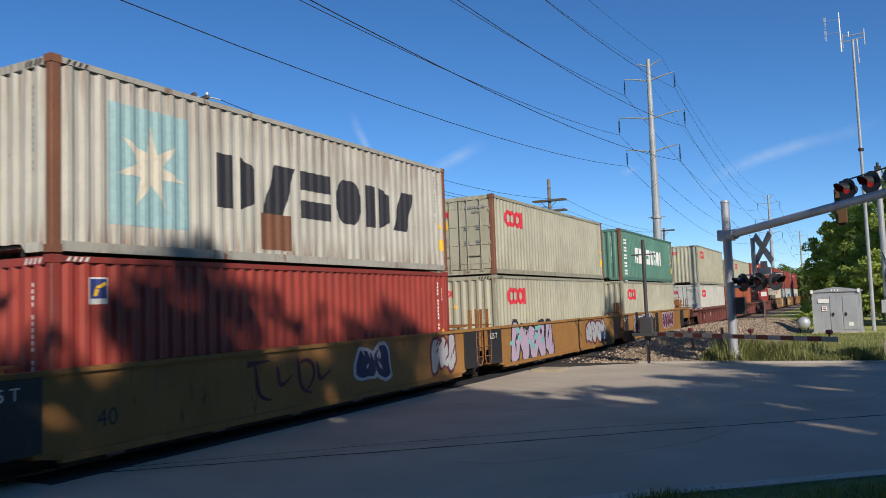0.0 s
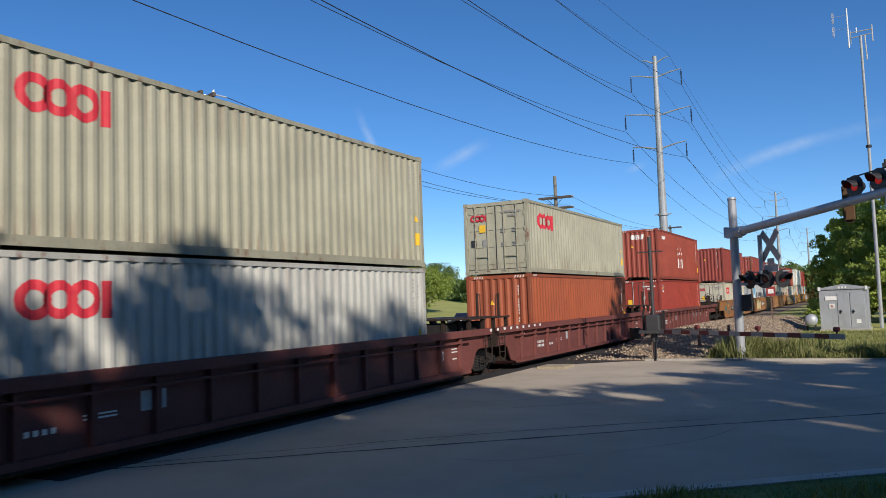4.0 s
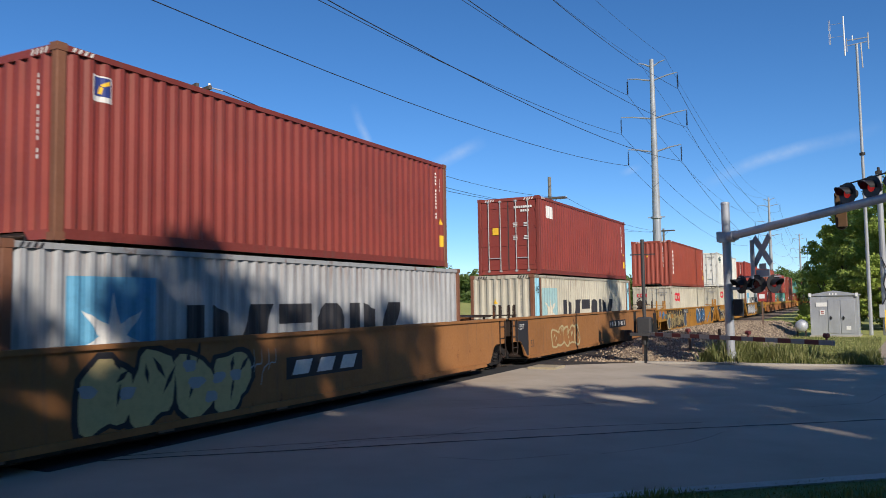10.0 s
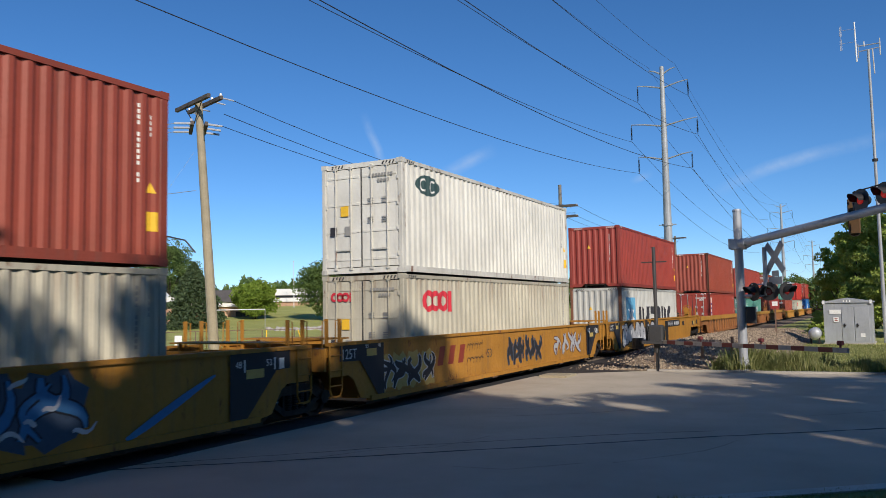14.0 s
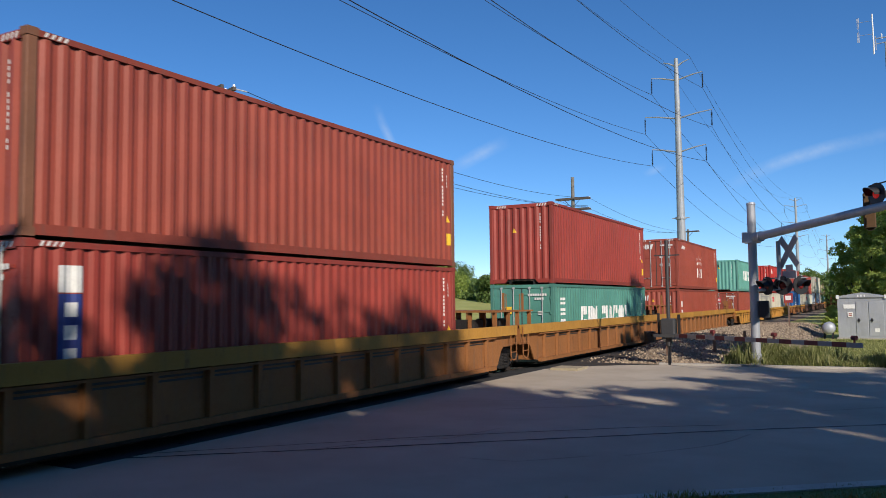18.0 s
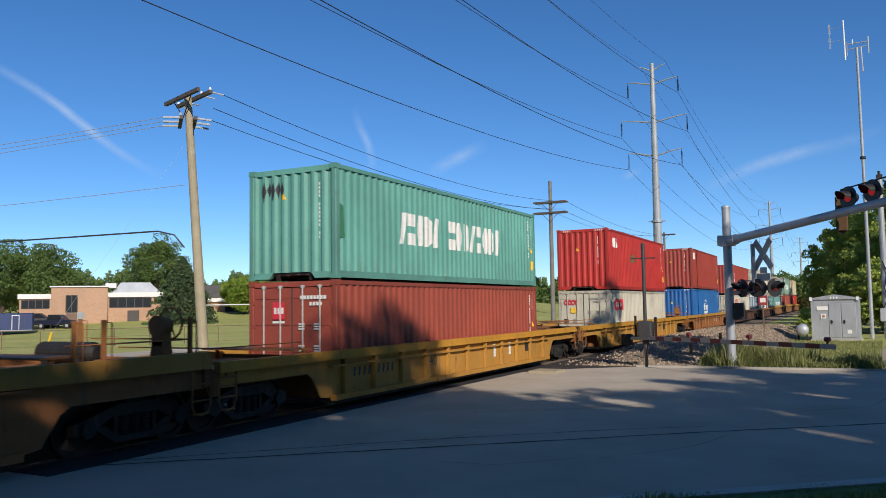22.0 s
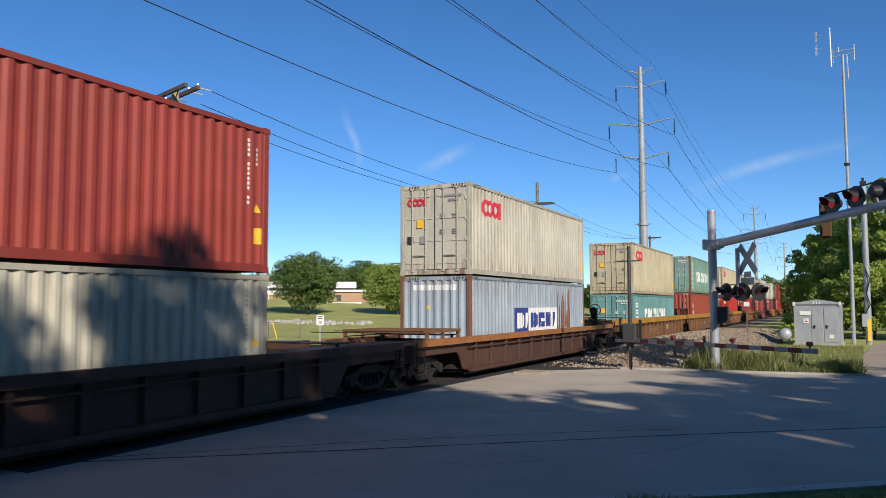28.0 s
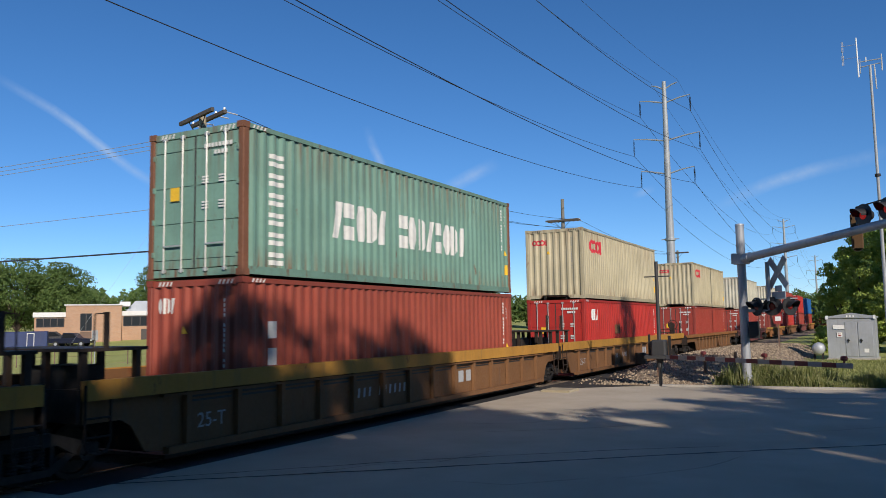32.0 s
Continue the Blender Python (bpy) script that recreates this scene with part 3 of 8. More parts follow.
def codes(t, key, h, doors, LEN=LEN):
    """The small unreadable rows of numbers and the stickers that boxes carry."""
    ink = INK["grey"] if key in PALE else INK["white"]
    rows = [rect(LEN - 0.60, LEN - 0.56, h - 0.35 - 0.092 * i, h - 0.288 - 0.092 * i) for i in range(14) if i not in (4, 11)]
    decal("number_marking", rows, ink, t)
    decal("number_marking", [rect(LEN - 0.35, LEN - 0.315, h - 0.5 - 0.092 * i, h - 0.438 - 0.092 * i) for i in range(4)], ink, t)
    decal("sticker", [rect(LEN - 0.42, LEN - 0.20, 0.55, 0.86)], INK["yellow"], t)
    decal("warning_triangle", [[(LEN - 0.42, 1.16), (LEN - 0.24, 1.16), (LEN - 0.33, 1.34)]], INK["yellow"], t)
    if doors:
        decal("number_marking", [rect(0.25 + 0.09 * i, 0.32 + 0.09 * i, h - 0.42, h - 0.34) for i in range(8)] + [rect(0.5 + 0.09 * i, 0.57 + 0.09 * i, h - 0.56, h - 0.48) for i in range(4)]
              + [rect(x, x + 0.17, h - z - 0.055 * i, h - z + 0.03 - 0.055 * i) for x in (0.20, 0.62) for z in (0.98, 1.46) for i in range(3)], ink, t, True, depth=0)
        if key == "brown":
            decal("warning_triangle", [[(-0.98, 0.42), (-0.80, 0.42), (-0.87, 0.66)]], INK["yellow"], t, True, depth=0)
        else:
            decal("sticker", [rect(-0.62, -0.38, 1.48, 1.74)], INK["yellow"], t, True, depth=0)
        if key in PALE:
            decal("notice_panel", [rect(-0.95, -0.74, 0.98, 1.22)], INK["black"], t, True, "small dark panel", depth=0)
            decal("notice_panel", [rect(-0.50, -0.30, 0.98, 1.22)], INK["grey"], t, True, "small grey panel", depth=0)
    else:
        decal("number_marking", [rect(0.72, 0.757, h - 0.45 - 0.092 * i, h - 0.388 - 0.092 * i) for i in range(14) if i not in (4, 11)], ink, t, True)
        decal("warning_triangle", [[(-0.32, 1.82), (-0.16, 1.82), (-0.24, 1.98)]], INK["yellow"], t, True)


def hoop_marks(t, h, doors, a=1.0, z=None):
    decals("brand_mark", hoops(a, h - 0.68 if z is None else z, 0.285), INK["red"], t, label="red rings and bar")
    decals("brand_mark", hoops(-0.95, h - 0.55, 0.12), INK["red"], t, True, "red rings and bar", depth=0 if doors else None)


def shipping_marks(t, h, ink="white", column=True):
    z = 0.92
    decals("brand_mark", blocks(2.75, 5.0, z, z + 0.80, 5), INK[ink], t, label="row of white block shapes")
    decals("brand_mark", blocks(5.5, 9.1, z, z + 0.80, 8), INK[ink], t, label="row of white block shapes")
    for i in range(6 if column else 0):
        z1 = h - 0.49 - 0.38 * i
        decals("brand_mark", [[rect(0.75, 1.15, z1 - 0.24, z1 - 0.15)], [rect(0.75, 1.15, z1 - 0.09, z1)]], INK[ink], t)


def star_marks(t, h, a=1.0, panel="cobalt", star="white"):
    z = h * 0.5
    decal("brand_panel", [rect(a, a + 1.65, z - 0.95, z + 0.95)], INK[panel], t, label="faded blue square")
    bm = decal("brand_star", star7(a + 0.82, z, 0.72), INK[star], t, label="pale star")
    for v in bm.data.vertices:
        v.co.x += 0.004
    decals("brand_mark", blocks(3.3, 10.6, 0.95, 1.93, 6), INK["black"], t, label="bold dark block shape")


def zim_marks(t, h, doors):
    decals("brand_mark", blocks(5.35, 6.95, 0.73, 1.30, 3), INK["white"], t, label="white block shapes")
    decals("brand_emblem", [star7(a + 0.1, z - 0.1 + h * 0.05, 0.13) for i, (a, z) in enumerate(((5.35, 1.85), (5.85, 1.95), (6.35, 1.85), (5.95, 1.60), (6.7, 1.98), (6.6, 1.6), (5.45, 1.55)))], INK["white"], t, label="small white star")
    decals("brand_mark", blocks(-0.85 if doors else -0.3, -0.1 if doors else 0.5, h - 0.58, h - 0.3, 3), INK["white"], t, True, depth=0 if doors else None)
    decals("number_marking", blocks(1.1, 2.2, h - 0.55, h - 0.35, 9), INK["white"], t)


def lettering(parent, text, y, z, size, ink, x, stretch=1.0, name="stencil"):
    """Painted characters on a side that faces +x, in the built-in font."""
    cu = bpy.data.curves.new(name, "FONT")
    cu.body, cu.size = text, size
    tmp = bpy.data.objects.new(name, cu)
    scene.collection.objects.link(tmp)
    me = bpy.data.meshes.new_from_object(tmp.evaluated_get(bpy.context.evaluated_depsgraph_get()))
    bpy.data.objects.remove(tmp)
    for v in me.vertices:
        v.co = (x, y + v.co.x * stretch, z + v.co.y)
    me.materials.clear()
    return tagged(part(name, me, ink, parent), kind="stuff")


STACKS = []          # place at the start, height and paint of each box, ends with doors, marks


def stack(y, up, low, hu=HC, hl=HC, du=False, dl=False, mu=None, ml=None, ru=False, rl=False, lu="", ll="", long=0.0):
    """Two boxes, one on the other, in a well of the train."""
    lower = container(low, hl, ll, dl, y, FLOOR, rl, long)
    codes(lower, low, hl, dl, LEN + 2 * long)
    if ml:
        ml(lower, hl, dl)
    upper = container(up, hu, lu, du, y, FLOOR + hl + 0.025, ru)
    codes(upper, up, hu, du)
    if mu:
        mu(upper, hu, du)
    STACKS.append(y)


def m_hoops(t, h, d):
    hoop_marks(t, h, d)


def m_ship(t, h, d):
    shipping_marks(t, h)


def m_star(t, h, d):
    star_marks(t, h)


def m_zim(t, h, d):
    zim_marks(t, h, d)


def m_tex(t, h, d):
    decals("brand_mark", [[rect(0.75, 1.0, h * 0.60 - 0.5 * i, h * 0.60 + 0.32 - 0.5 * i)] for i in range(3)], INK["white"], t, label="white upright blocks")
    decals("brand_mark", blocks(-0.95, -0.45, h - 0.65, h - 0.35, 3), INK["white"], t, True, depth=0 if d else None)


def m_triton(t, h, d):
    decals("brand_mark", [[rect(0.68 + 0.04 * (i % 2), 0.94 - 0.04 * (i % 2), h - 0.80 - 0.255 * i, h - 0.61 - 0.255 * i)] for i in range(6)], INK["white"], t, label="column of white blocks")


def m_cronos(t, h, d):
    decal("brand_panel", [rect(0.55, 0.95, 0.35, h - 0.75)], INK["navy"], t, label="navy blue upright panel")
    for p in decals("brand_mark", [[rect(0.65, 0.85, 0.5 + 0.32 * i, 0.7 + 0.32 * i)] for i in range(5)], INK["white"], t):
        for v in p.data.vertices:
            v.co.x += 0.004
    decal("brand_panel", [rect(0.55, 0.95, h - 0.73, h - 0.35)], INK["white"], t)


def m_badge(t, h, d):
    decal("brand_border", [rect(0.62, 0.98, h - 0.72, h - 0.32)], INK["white"], t, label="white border of a small panel")
    layers = [decal("brand_panel", [rect(0.645, 0.955, h - 0.635, h - 0.345)], INK["navy"], t, label="small blue panel with a yellow sweep"),
              decal("brand_mark", [[(0.72, h - 0.60), (0.78, h - 0.60), (0.81, h - 0.50), (0.75, h - 0.48)]], INK["yellow"], t), decal("brand_mark", [[(0.75, h - 0.465), (0.81, h - 0.485), (0.93, h - 0.435), (0.90, h - 0.38)]], INK["yellow"], t)]
    for k, p in enumerate(layers):
        for v in p.data.vertices:
            v.co.x += 0.003 + 0.003 * min(k, 1)


def m_whitepanel(t, h, d):
    decal("brand_panel", [rect(0.8, 1.6, h - 0.75, h - 0.3)], INK["white"], t, label="white notice panel")


def m_oval(t, h, d):
    oval = [(1.35 + 0.62 * math.cos(q * math.pi / 14), h - 0.56 + 0.27 * math.sin(q * math.pi / 14)) for q in range(28)]
    decal("brand_panel", [oval], INK["slategreen"], t, label="dark green oval")
    for p in decals("brand_mark", [hoop(1.12, h - 0.56, 0.17, 0.05, 50, 310), hoop(1.58, h - 0.56, 0.17, 0.05, 50, 310)], INK["white"], t, label="open white ring"):
        for v in p.data.vertices:
            v.co.x += 0.004


def m_cai(t, h, d):
    decals("brand_mark", blocks(1.0, 1.9, h - 0.85, h - 0.4, 3), INK["white"], t, label="white block shapes")
    decal("repaint_patch", [rect(4.2, 5.1, h - 1.45, h - 1.05)], INK["olive"], t, label="dull olive painted-over patch")


def m_cosco(t, h, d):
    GA = 5.5
    decal("brand_mark", hoop(GA, 1.42, 0.66, 0.07, n=26), INK["white"], t, label="white globe ring")
    decals("brand_mark", [hoop(GA, 1.42, 0.40, 0.05, 60, 120, 6), hoop(GA, 1.42, 0.40, 0.05, 240, 300, 6)] + blocks(GA - 0.95, GA + 0.95, 1.32, 1.64, 5) + blocks(GA - 0.8, GA + 0.8, 1.04, 1.22, 8, split=False), INK["white"], t)


def m_pando(t, h, d):
    decal("brand_panel", [rect(3.8, 5.2, 0.95, 1.84)], INK["navy"], t, label="navy square")
    decal("brand_panel", [rect(5.2, 8.35, 0.95, 1.84)], INK["white"], t, label="white panel")
    over = decals("brand_mark", blocks(3.95, 5.15, 1.12, 1.66, 3), INK["white"], t) + decals("brand_mark", blocks(5.35, 8.2, 1.12, 1.66, 7), INK["navy"], t)
    for p in over:
        for v in p.data.vertices:
            v.co.x += 0.004
    decals("brand_mark", blocks(-0.75, 0.75, h - 0.45, h - 0.28, 12, split=False), INK["white"], t, True, depth=0 if d else None)
    rng = random.Random(31)
    for k in range(13):
        a, w, top = 8.55 + 0.13 * k, rng.uniform(0.03, 0.085), h - rng.uniform(0.2, 1.1)
        low = rng.uniform(0.25, 0.9)
        decal("rust_run", [[(a - w, low + 0.3), (a, low), (a + w, low + 0.35), (a + w * 0.7, top - 0.2), (a, top), (a - w * 0.8, top - 0.3)]], RUSTPOST, t, label="run of bare rust")


def m_redplate(t, h, d):
    decal("brand_panel", [rect(-0.52, -0.18, h - 0.86, h - 0.48)], INK["red"], t, True, "small red plate with a white line", depth=0)
    decal("brand_panel", [rect(-0.52, -0.18, h - 0.95, h - 0.90)], INK["white"], t, True, depth=0)
    p = decal("brand_mark", [rect(-0.48 + 0.1 * i, -0.41 + 0.1 * i, h - 0.74, h - 0.60) for i in range(3)], INK["white"], t, True, depth=0)
    for v in p.data.vertices:
        v.co.y -= 0.004


def m_scrawl(t, h, d):
    shipping_marks(t, h, column=False)
    rnd = random.Random(2)
    for k in range(5):
        a, z = -0.86 + 0.13 * k, h - 0.50 + 0.04 * (k % 2)
        decal("scrawl", [[(a, z), (a + 0.07, z - 0.16 - 0.1 * rnd.random()), (a + 0.13, z), (a + 0.08, z + 0.14 + 0.1 * rnd.random())]], INK["black"], t, True, "black sprayed scrawl")
    decal("repaint_patch", [[(0.02, 0.9), (0.35, 0.9), (0.3, 1.6), (0.05, 1.7)]], INK["darkgreen"], t, label="dark green repaint patch", depth=0)


def m_long(t, h, d):
    """Star marks and, past the fortieth foot, a pale blue strip between rusty posts with the length in feet."""
    star_marks(t, h, 1.0, "fadedteal", "ivory")
    decal("end_strip", [rect(13.02, 13.54, 0.18, h - 0.13)], INK["sky"], t, label="pale blue end strip")
    decal("rust_patch", [rect(12.86, 13.02, 0.02, h - 0.03)], RUSTPOST, t, label="rusty inner post", depth=0)
    lettering(t, "45", 13.05, 2.18, 0.40, INK["black"], HALF - 0.002)
    decal("end_strip", [rect(0.24, 0.66, 0.18, h - 0.13)], INK["sky"], t, label="pale blue end strip")
    decal("rust_patch", [rect(0.68, 0.84, 0.02, h - 0.03)], RUSTPOST, t, label="rusty inner post", depth=0)
    lettering(t, "45", 0.25, 2.18, 0.36, INK["black"], HALF - 0.002)


def m_patch(t, h, d):
    star_marks(t, h, 1.0, "fadedteal", "ivory")
    decal("rust_patch", [rect(4.45, 5.4, 0.25, 0.95)], RUSTPOST, t, label="square of bare rust")


G_RED, G_BEIGE, G_GREEN = "dark red painted corrugated steel box", "beige painted corrugated steel box", "green painted corrugated steel box"
stack(7.28, "bone", "red", mu=m_patch, ml=m_badge, ru=True, lu="grey-white rust-streaked steel box with a faded star mark", ll="red steel box with a small blue panel")
stack(22.72, "beige", "beige", STD, HC, True, False, m_hoops, m_hoops, True, lu="beige steel box with doors and red ring marks", ll="beige steel box with red ring marks, in the well")
stack(38.08, "dullgreen", "beige", STD, HC, False, False, m_ship, m_hoops, True, lu="green steel box with white block marks and rusty posts", ll="beige steel box with red ring marks")
stack(59.80, "beige", "white", HC, HC, False, True, m_hoops, m_hoops, lu="beige steel box with red ring marks", ll="off-white steel box with doors and red ring marks")
stack(79.32, "beige", "orange", STD, HC, True, False, m_hoops, None, lu="beige-grey steel box with doors and red ring marks", ll="faded orange-red steel box")
stack(98.93, "brown", "red", HC, HC, False, True, m_zim, m_badge, lu="brick-red steel box with white stars and blocks", ll="red steel box with doors and a blue panel")
stack(122.57, "maroon", "cream", HC, HC, False, True, None, m_hoops, lu="plain maroon steel box", ll="cream steel box with doors and red ring marks")
stack(141.99, "maroon", "greywhite", HC, HC, False, True, m_badge, m_star, ru=True, rl=True, lu="maroon steel box with a small badge", ll="grey-white steel box with a star on faded blue", long=0.762)
stack(161.54, "maroon", "cream", HC, HC, True, False, m_whitepanel, m_long, rl=True, lu="maroon steel box with doors and a white notice panel", ll="cream steel box with a star on faded blue", long=0.762)
stack(184.88, "brown", "cream", HC, 2.68, False, True, m_triton, m_hoops, lu="brick-red steel box with a column of white blocks", ll="cream steel box with doors and red ring marks")
stack(204.47, "snow", "cream", HC, HC, True, True, m_oval, m_hoops, lu="clean white steel box with doors and a dark oval", ll="cream steel box with doors and red ring marks")
stack(223.90, "red", "white", HC, HC, False, False, None, m_star, rl=True, lu="red steel box with white number bars", ll="white rust-streaked steel box with dark block marks")
stack(247.33, "brown", "red", HC, HC, False, True, None, m_cronos, ru=True, lu="faded brick-red steel box", ll="red steel box with doors and a navy panel")
stack(266.79, "red", "green", HC, STD, False, True, None, m_ship, lu="plain red steel box", ll="green steel box with doors and white block marks")
stack(286.28, "brown", "brown", HC, STD, True, False, m_zim, m_tex, lu="brick-red steel box with doors, stars and blocks", ll="brick-red steel box with white blocks")
stack(307.80, "mint", "brown", STD, STD, False, True, m_scrawl, m_redplate, lu="pale green steel box with white block marks and black scrawl", ll="brick-red steel box with doors and a red plate")
stack(329.41, "bright", "cream", HC, STD, False, True, m_cai, m_hoops, lu="bright red steel box with a dull olive repaint patch", ll="cream steel box with doors and red ring marks")
stack(350.89, "red", "blue", HC, HC, False, False, m_whitepanel, m_cosco, lu="red steel box with a small white panel", ll="bright blue steel box with a white globe")
stack(372.63, "red", "cream", HC, STD, False, True, m_tex, m_hoops, lu="red steel box with white upright blocks", ll="cream steel box with doors and red ring marks")
stack(394.39, "cream", "paleblue", HC, HC, True, False, m_hoops, m_pando, rl=True, lu="cream steel box with doors and red ring marks", ll="pale blue rusty steel box with navy and white panels")
stack(416.15, "tan", "aqua", HC, STD, True, True, m_hoops, m_ship, lu="tan steel box with doors and red ring marks", ll="green steel box with doors and white block marks")
stack(435.77, "sage", "brown", HC, HC, True, False, m_ship, m_tex, True, lu="green steel box with doors and rusty corner posts", ll="brick-red steel box with white upright blocks")
stack(455.24, "tan", "bright", HC, HC, False, True, m_hoops, m_cai, lu="tan rust-streaked steel box with red rings", ll="bright red steel box with doors")
stack(477.80, "tan", "red", HC, HC, False, True, m_hoops, None, lu="stained cream steel box with red rings", ll="red steel box with doors")
FAR_BOXES = [("cream", "red"), ("cream", "maroon"), ("red", "bright"), ("bright", "red"), ("blue", "red"), ("blue", "brown"), ("maroon", "brown"), ("brown", "maroon"), ("maroon", "red"),
             ("red", "cream"), ("brown", "brown"), ("green", "maroon"), ("maroon", "white"), ("brown", "red")]
NAMES = {"cream": "cream", "red": "red", "maroon": "maroon", "bright": "bright red", "blue": "blue", "brown": "brick-red", "green": "green", "white": "white"}
for i, (cu, cl) in enumerate(FAR_BOXES):
    stack(499.0 + 21.4 * i, cu, cl, HC, HC, False, True, None, None, lu=f"{NAMES[cu]} steel box on the far part of the train", ll=f"{NAMES[cl]} steel box in a far well of the train")

# ---- well cars ----
SIDE = 1.46
CAR = {k: paint("car_" + k, c, 0.6, 0.5, r) for k, (c, r) in {
    "ochre": ((0.325, 0.165, 0.050), 0.55), "maroon": ((0.165, 0.055, 0.048), 0.25), "brownorange": ((0.32, 0.145, 0.050), 0.55), "yellow": ((0.41, 0.195, 0.030), 0.7), "sunyellow": ((0.50, 0.245, 0.028), 0.6),
    "goldrust": ((0.285, 0.120, 0.040), 0.65), "gold": ((0.44, 0.225, 0.042), 0.55), "darkbrown": ((0.085, 0.044, 0.031), 0.5), "rustsill": ((0.32, 0.13, 0.045), 0.6), "endgear": ((0.034, 0.024, 0.019), 0.6), "rustbrown": ((0.185, 0.092, 0.040), 0.6)}.items()}
for m in CAR.values():
    m.node_tree.nodes["Principled BSDF"].inputs["Specular IOR Level"].default_value = 0.25      # dull, dusty paint
CARNAME = {"ochre": "weathered ochre", "maroon": "dark maroon", "brownorange": "rusty orange-brown", "yellow": "bright yellow", "sunyellow": "bright yellow", "goldrust": "rust-stained yellow", "gold": "faded yellow",
           "darkbrown": "dark brown", "rustsill": "rust-coloured", "endgear": "dark rusty", "rustbrown": "rusty brown"}
WHEEL_R = 0.42


def wheelset():
    s = Shape().rod((-0.9, 0, 0), (0.9, 0, 0), 0.075, n=10)
    for e in (-1, 1):
        x = e * 0.7525
        prof = [(-0.07, 0.44), (-0.045, 0.455), (-0.03, WHEEL_R), (0.065, WHEEL_R - 0.01), (0.065, 0.34), (0.02, 0.32), (0.015, 0.16), (0.06, 0.13), (0.06, 0.0)]
        n = 24
        back = [(-0.07, 0.34), (-0.02, 0.32), (-0.02, 0.14), (-0.06, 0.12), (-0.06, 0.0)]
        for line in (prof, [(-0.07, 0.44)] + back):
            v = [(x + e * a, r * math.cos(2 * math.pi * i / n), r * math.sin(2 * math.pi * i / n)) for i in range(n) for a, r in line]
            k = len(line)
            s.add(v, [(i * k + j, ((i + 1) % n) * k + j, ((i + 1) % n) * k + j + 1, i * k + j + 1) for i in range(n) for j in range(k - 1)])
        for i in range(3):
            a = 2 * math.pi * i / 3
            s.box(x + e * 0.06, x + e * 0.20, 0.05 * math.cos(a) - 0.02, 0.05 * math.cos(a) + 0.02, 0.05 * math.sin(a) - 0.02, 0.05 * math.sin(a) + 0.02)
    return s


def sideframe(e):
    """Cast side frame of a bogie: a deep bow between two axle boxes, open in the middle."""
    x0, x1 = (0.93, 1.07) if e > 0 else (-1.07, -0.93)
    s = Shape()
    s.prism([(-1.12, 0.34), (-1.12, 0.52), (-0.80, 0.60), (-0.35, 0.74), (0.35, 0.74), (0.80, 0.60), (1.12, 0.52), (1.12, 0.34), (0.80, 0.36), (0.45, 0.56), (-0.45, 0.56), (-0.80, 0.36)], "x", x0, x1)
    s.prism([(-0.74, 0.40), (-0.36, 0.16), (0.36, 0.16), (0.74, 0.40), (0.60, 0.44), (0.30, 0.26), (-0.30, 0.26), (-0.60, 0.44)], "x", x0 + 0.004, x1 - 0.004)
    for y in (-0.40, 0.34):
        s.box(x0 + 0.01, x1 - 0.01, y, y + 0.06, 0.24, 0.58)
    for y in (-0.89, 0.89):
        s.rod((x0 - 0.01, y, 0.42), (x1 + 0.05 * e, y, 0.42), 0.13, n=12)
    return s


def spring():
    """One coil, as a ridged column."""
    prof = [(0.0, 0.25)]
    for k in range(7):
        prof += [(0.075, 0.26 + 0.045 * k), (0.095, 0.282 + 0.045 * k)]
    return Shape().lathe(prof + [(0.075, 0.58), (0.0, 0.58)], (0, 0, 0), 10)


SPIN = []


def bogie(car, y, spin):
    b = part("bogie", shared(("bogie",), lambda: Shape().prism([(-0.2, 0.42), (0.2, 0.42), (0.16, 0.80), (-0.16, 0.80)], "x", -1.02, 1.02).box(-0.3, 0.3, -0.35, 0.35, 0.78, 0.92), DARK), DARK, car, "grimy cast steel bogie")
    b.location = (0, y, 0)
    for e in (-1, 1):
        part("side_frame", shared(("side_frame", e), lambda: sideframe(e), DARK), DARK, b)
        for a in (-0.2, 0.0, 0.2):
            part("spring", shared(("spring",), spring, DARK), DARK, b).location = (e * 1.0, a, 0)
    for a in (-0.89, 0.89):
        w = part("wheelset", shared(("wheelset",), wheelset, WHEEL), WHEEL, b, "steel wheels with polished treads")
        w.location = (0, a, WHEEL_R)
        if spin:
            SPIN.append((w, a))


def ladder(x, a, top, e):
    """Side ladder at a wagon's corner: two bars bent into a bow at the foot, and rungs."""
    s = Shape().path([(x, a - 0.21, top), (x, a - 0.21, 0.58), (x, a - 0.15, 0.46), (x, a, 0.42), (x, a + 0.15, 0.46), (x, a + 0.21, 0.58), (x, a + 0.21, top)], 0.019)
    for k in range(3):
        z = 0.66 + (top - 0.86) * k / 2
        s.rod((x, a - 0.21, z), (x, a + 0.21, z), 0.015, n=6)
    return s.box(x - 0.05 * e, x, a - 0.19, a + 0.19, 0.425, 0.45)


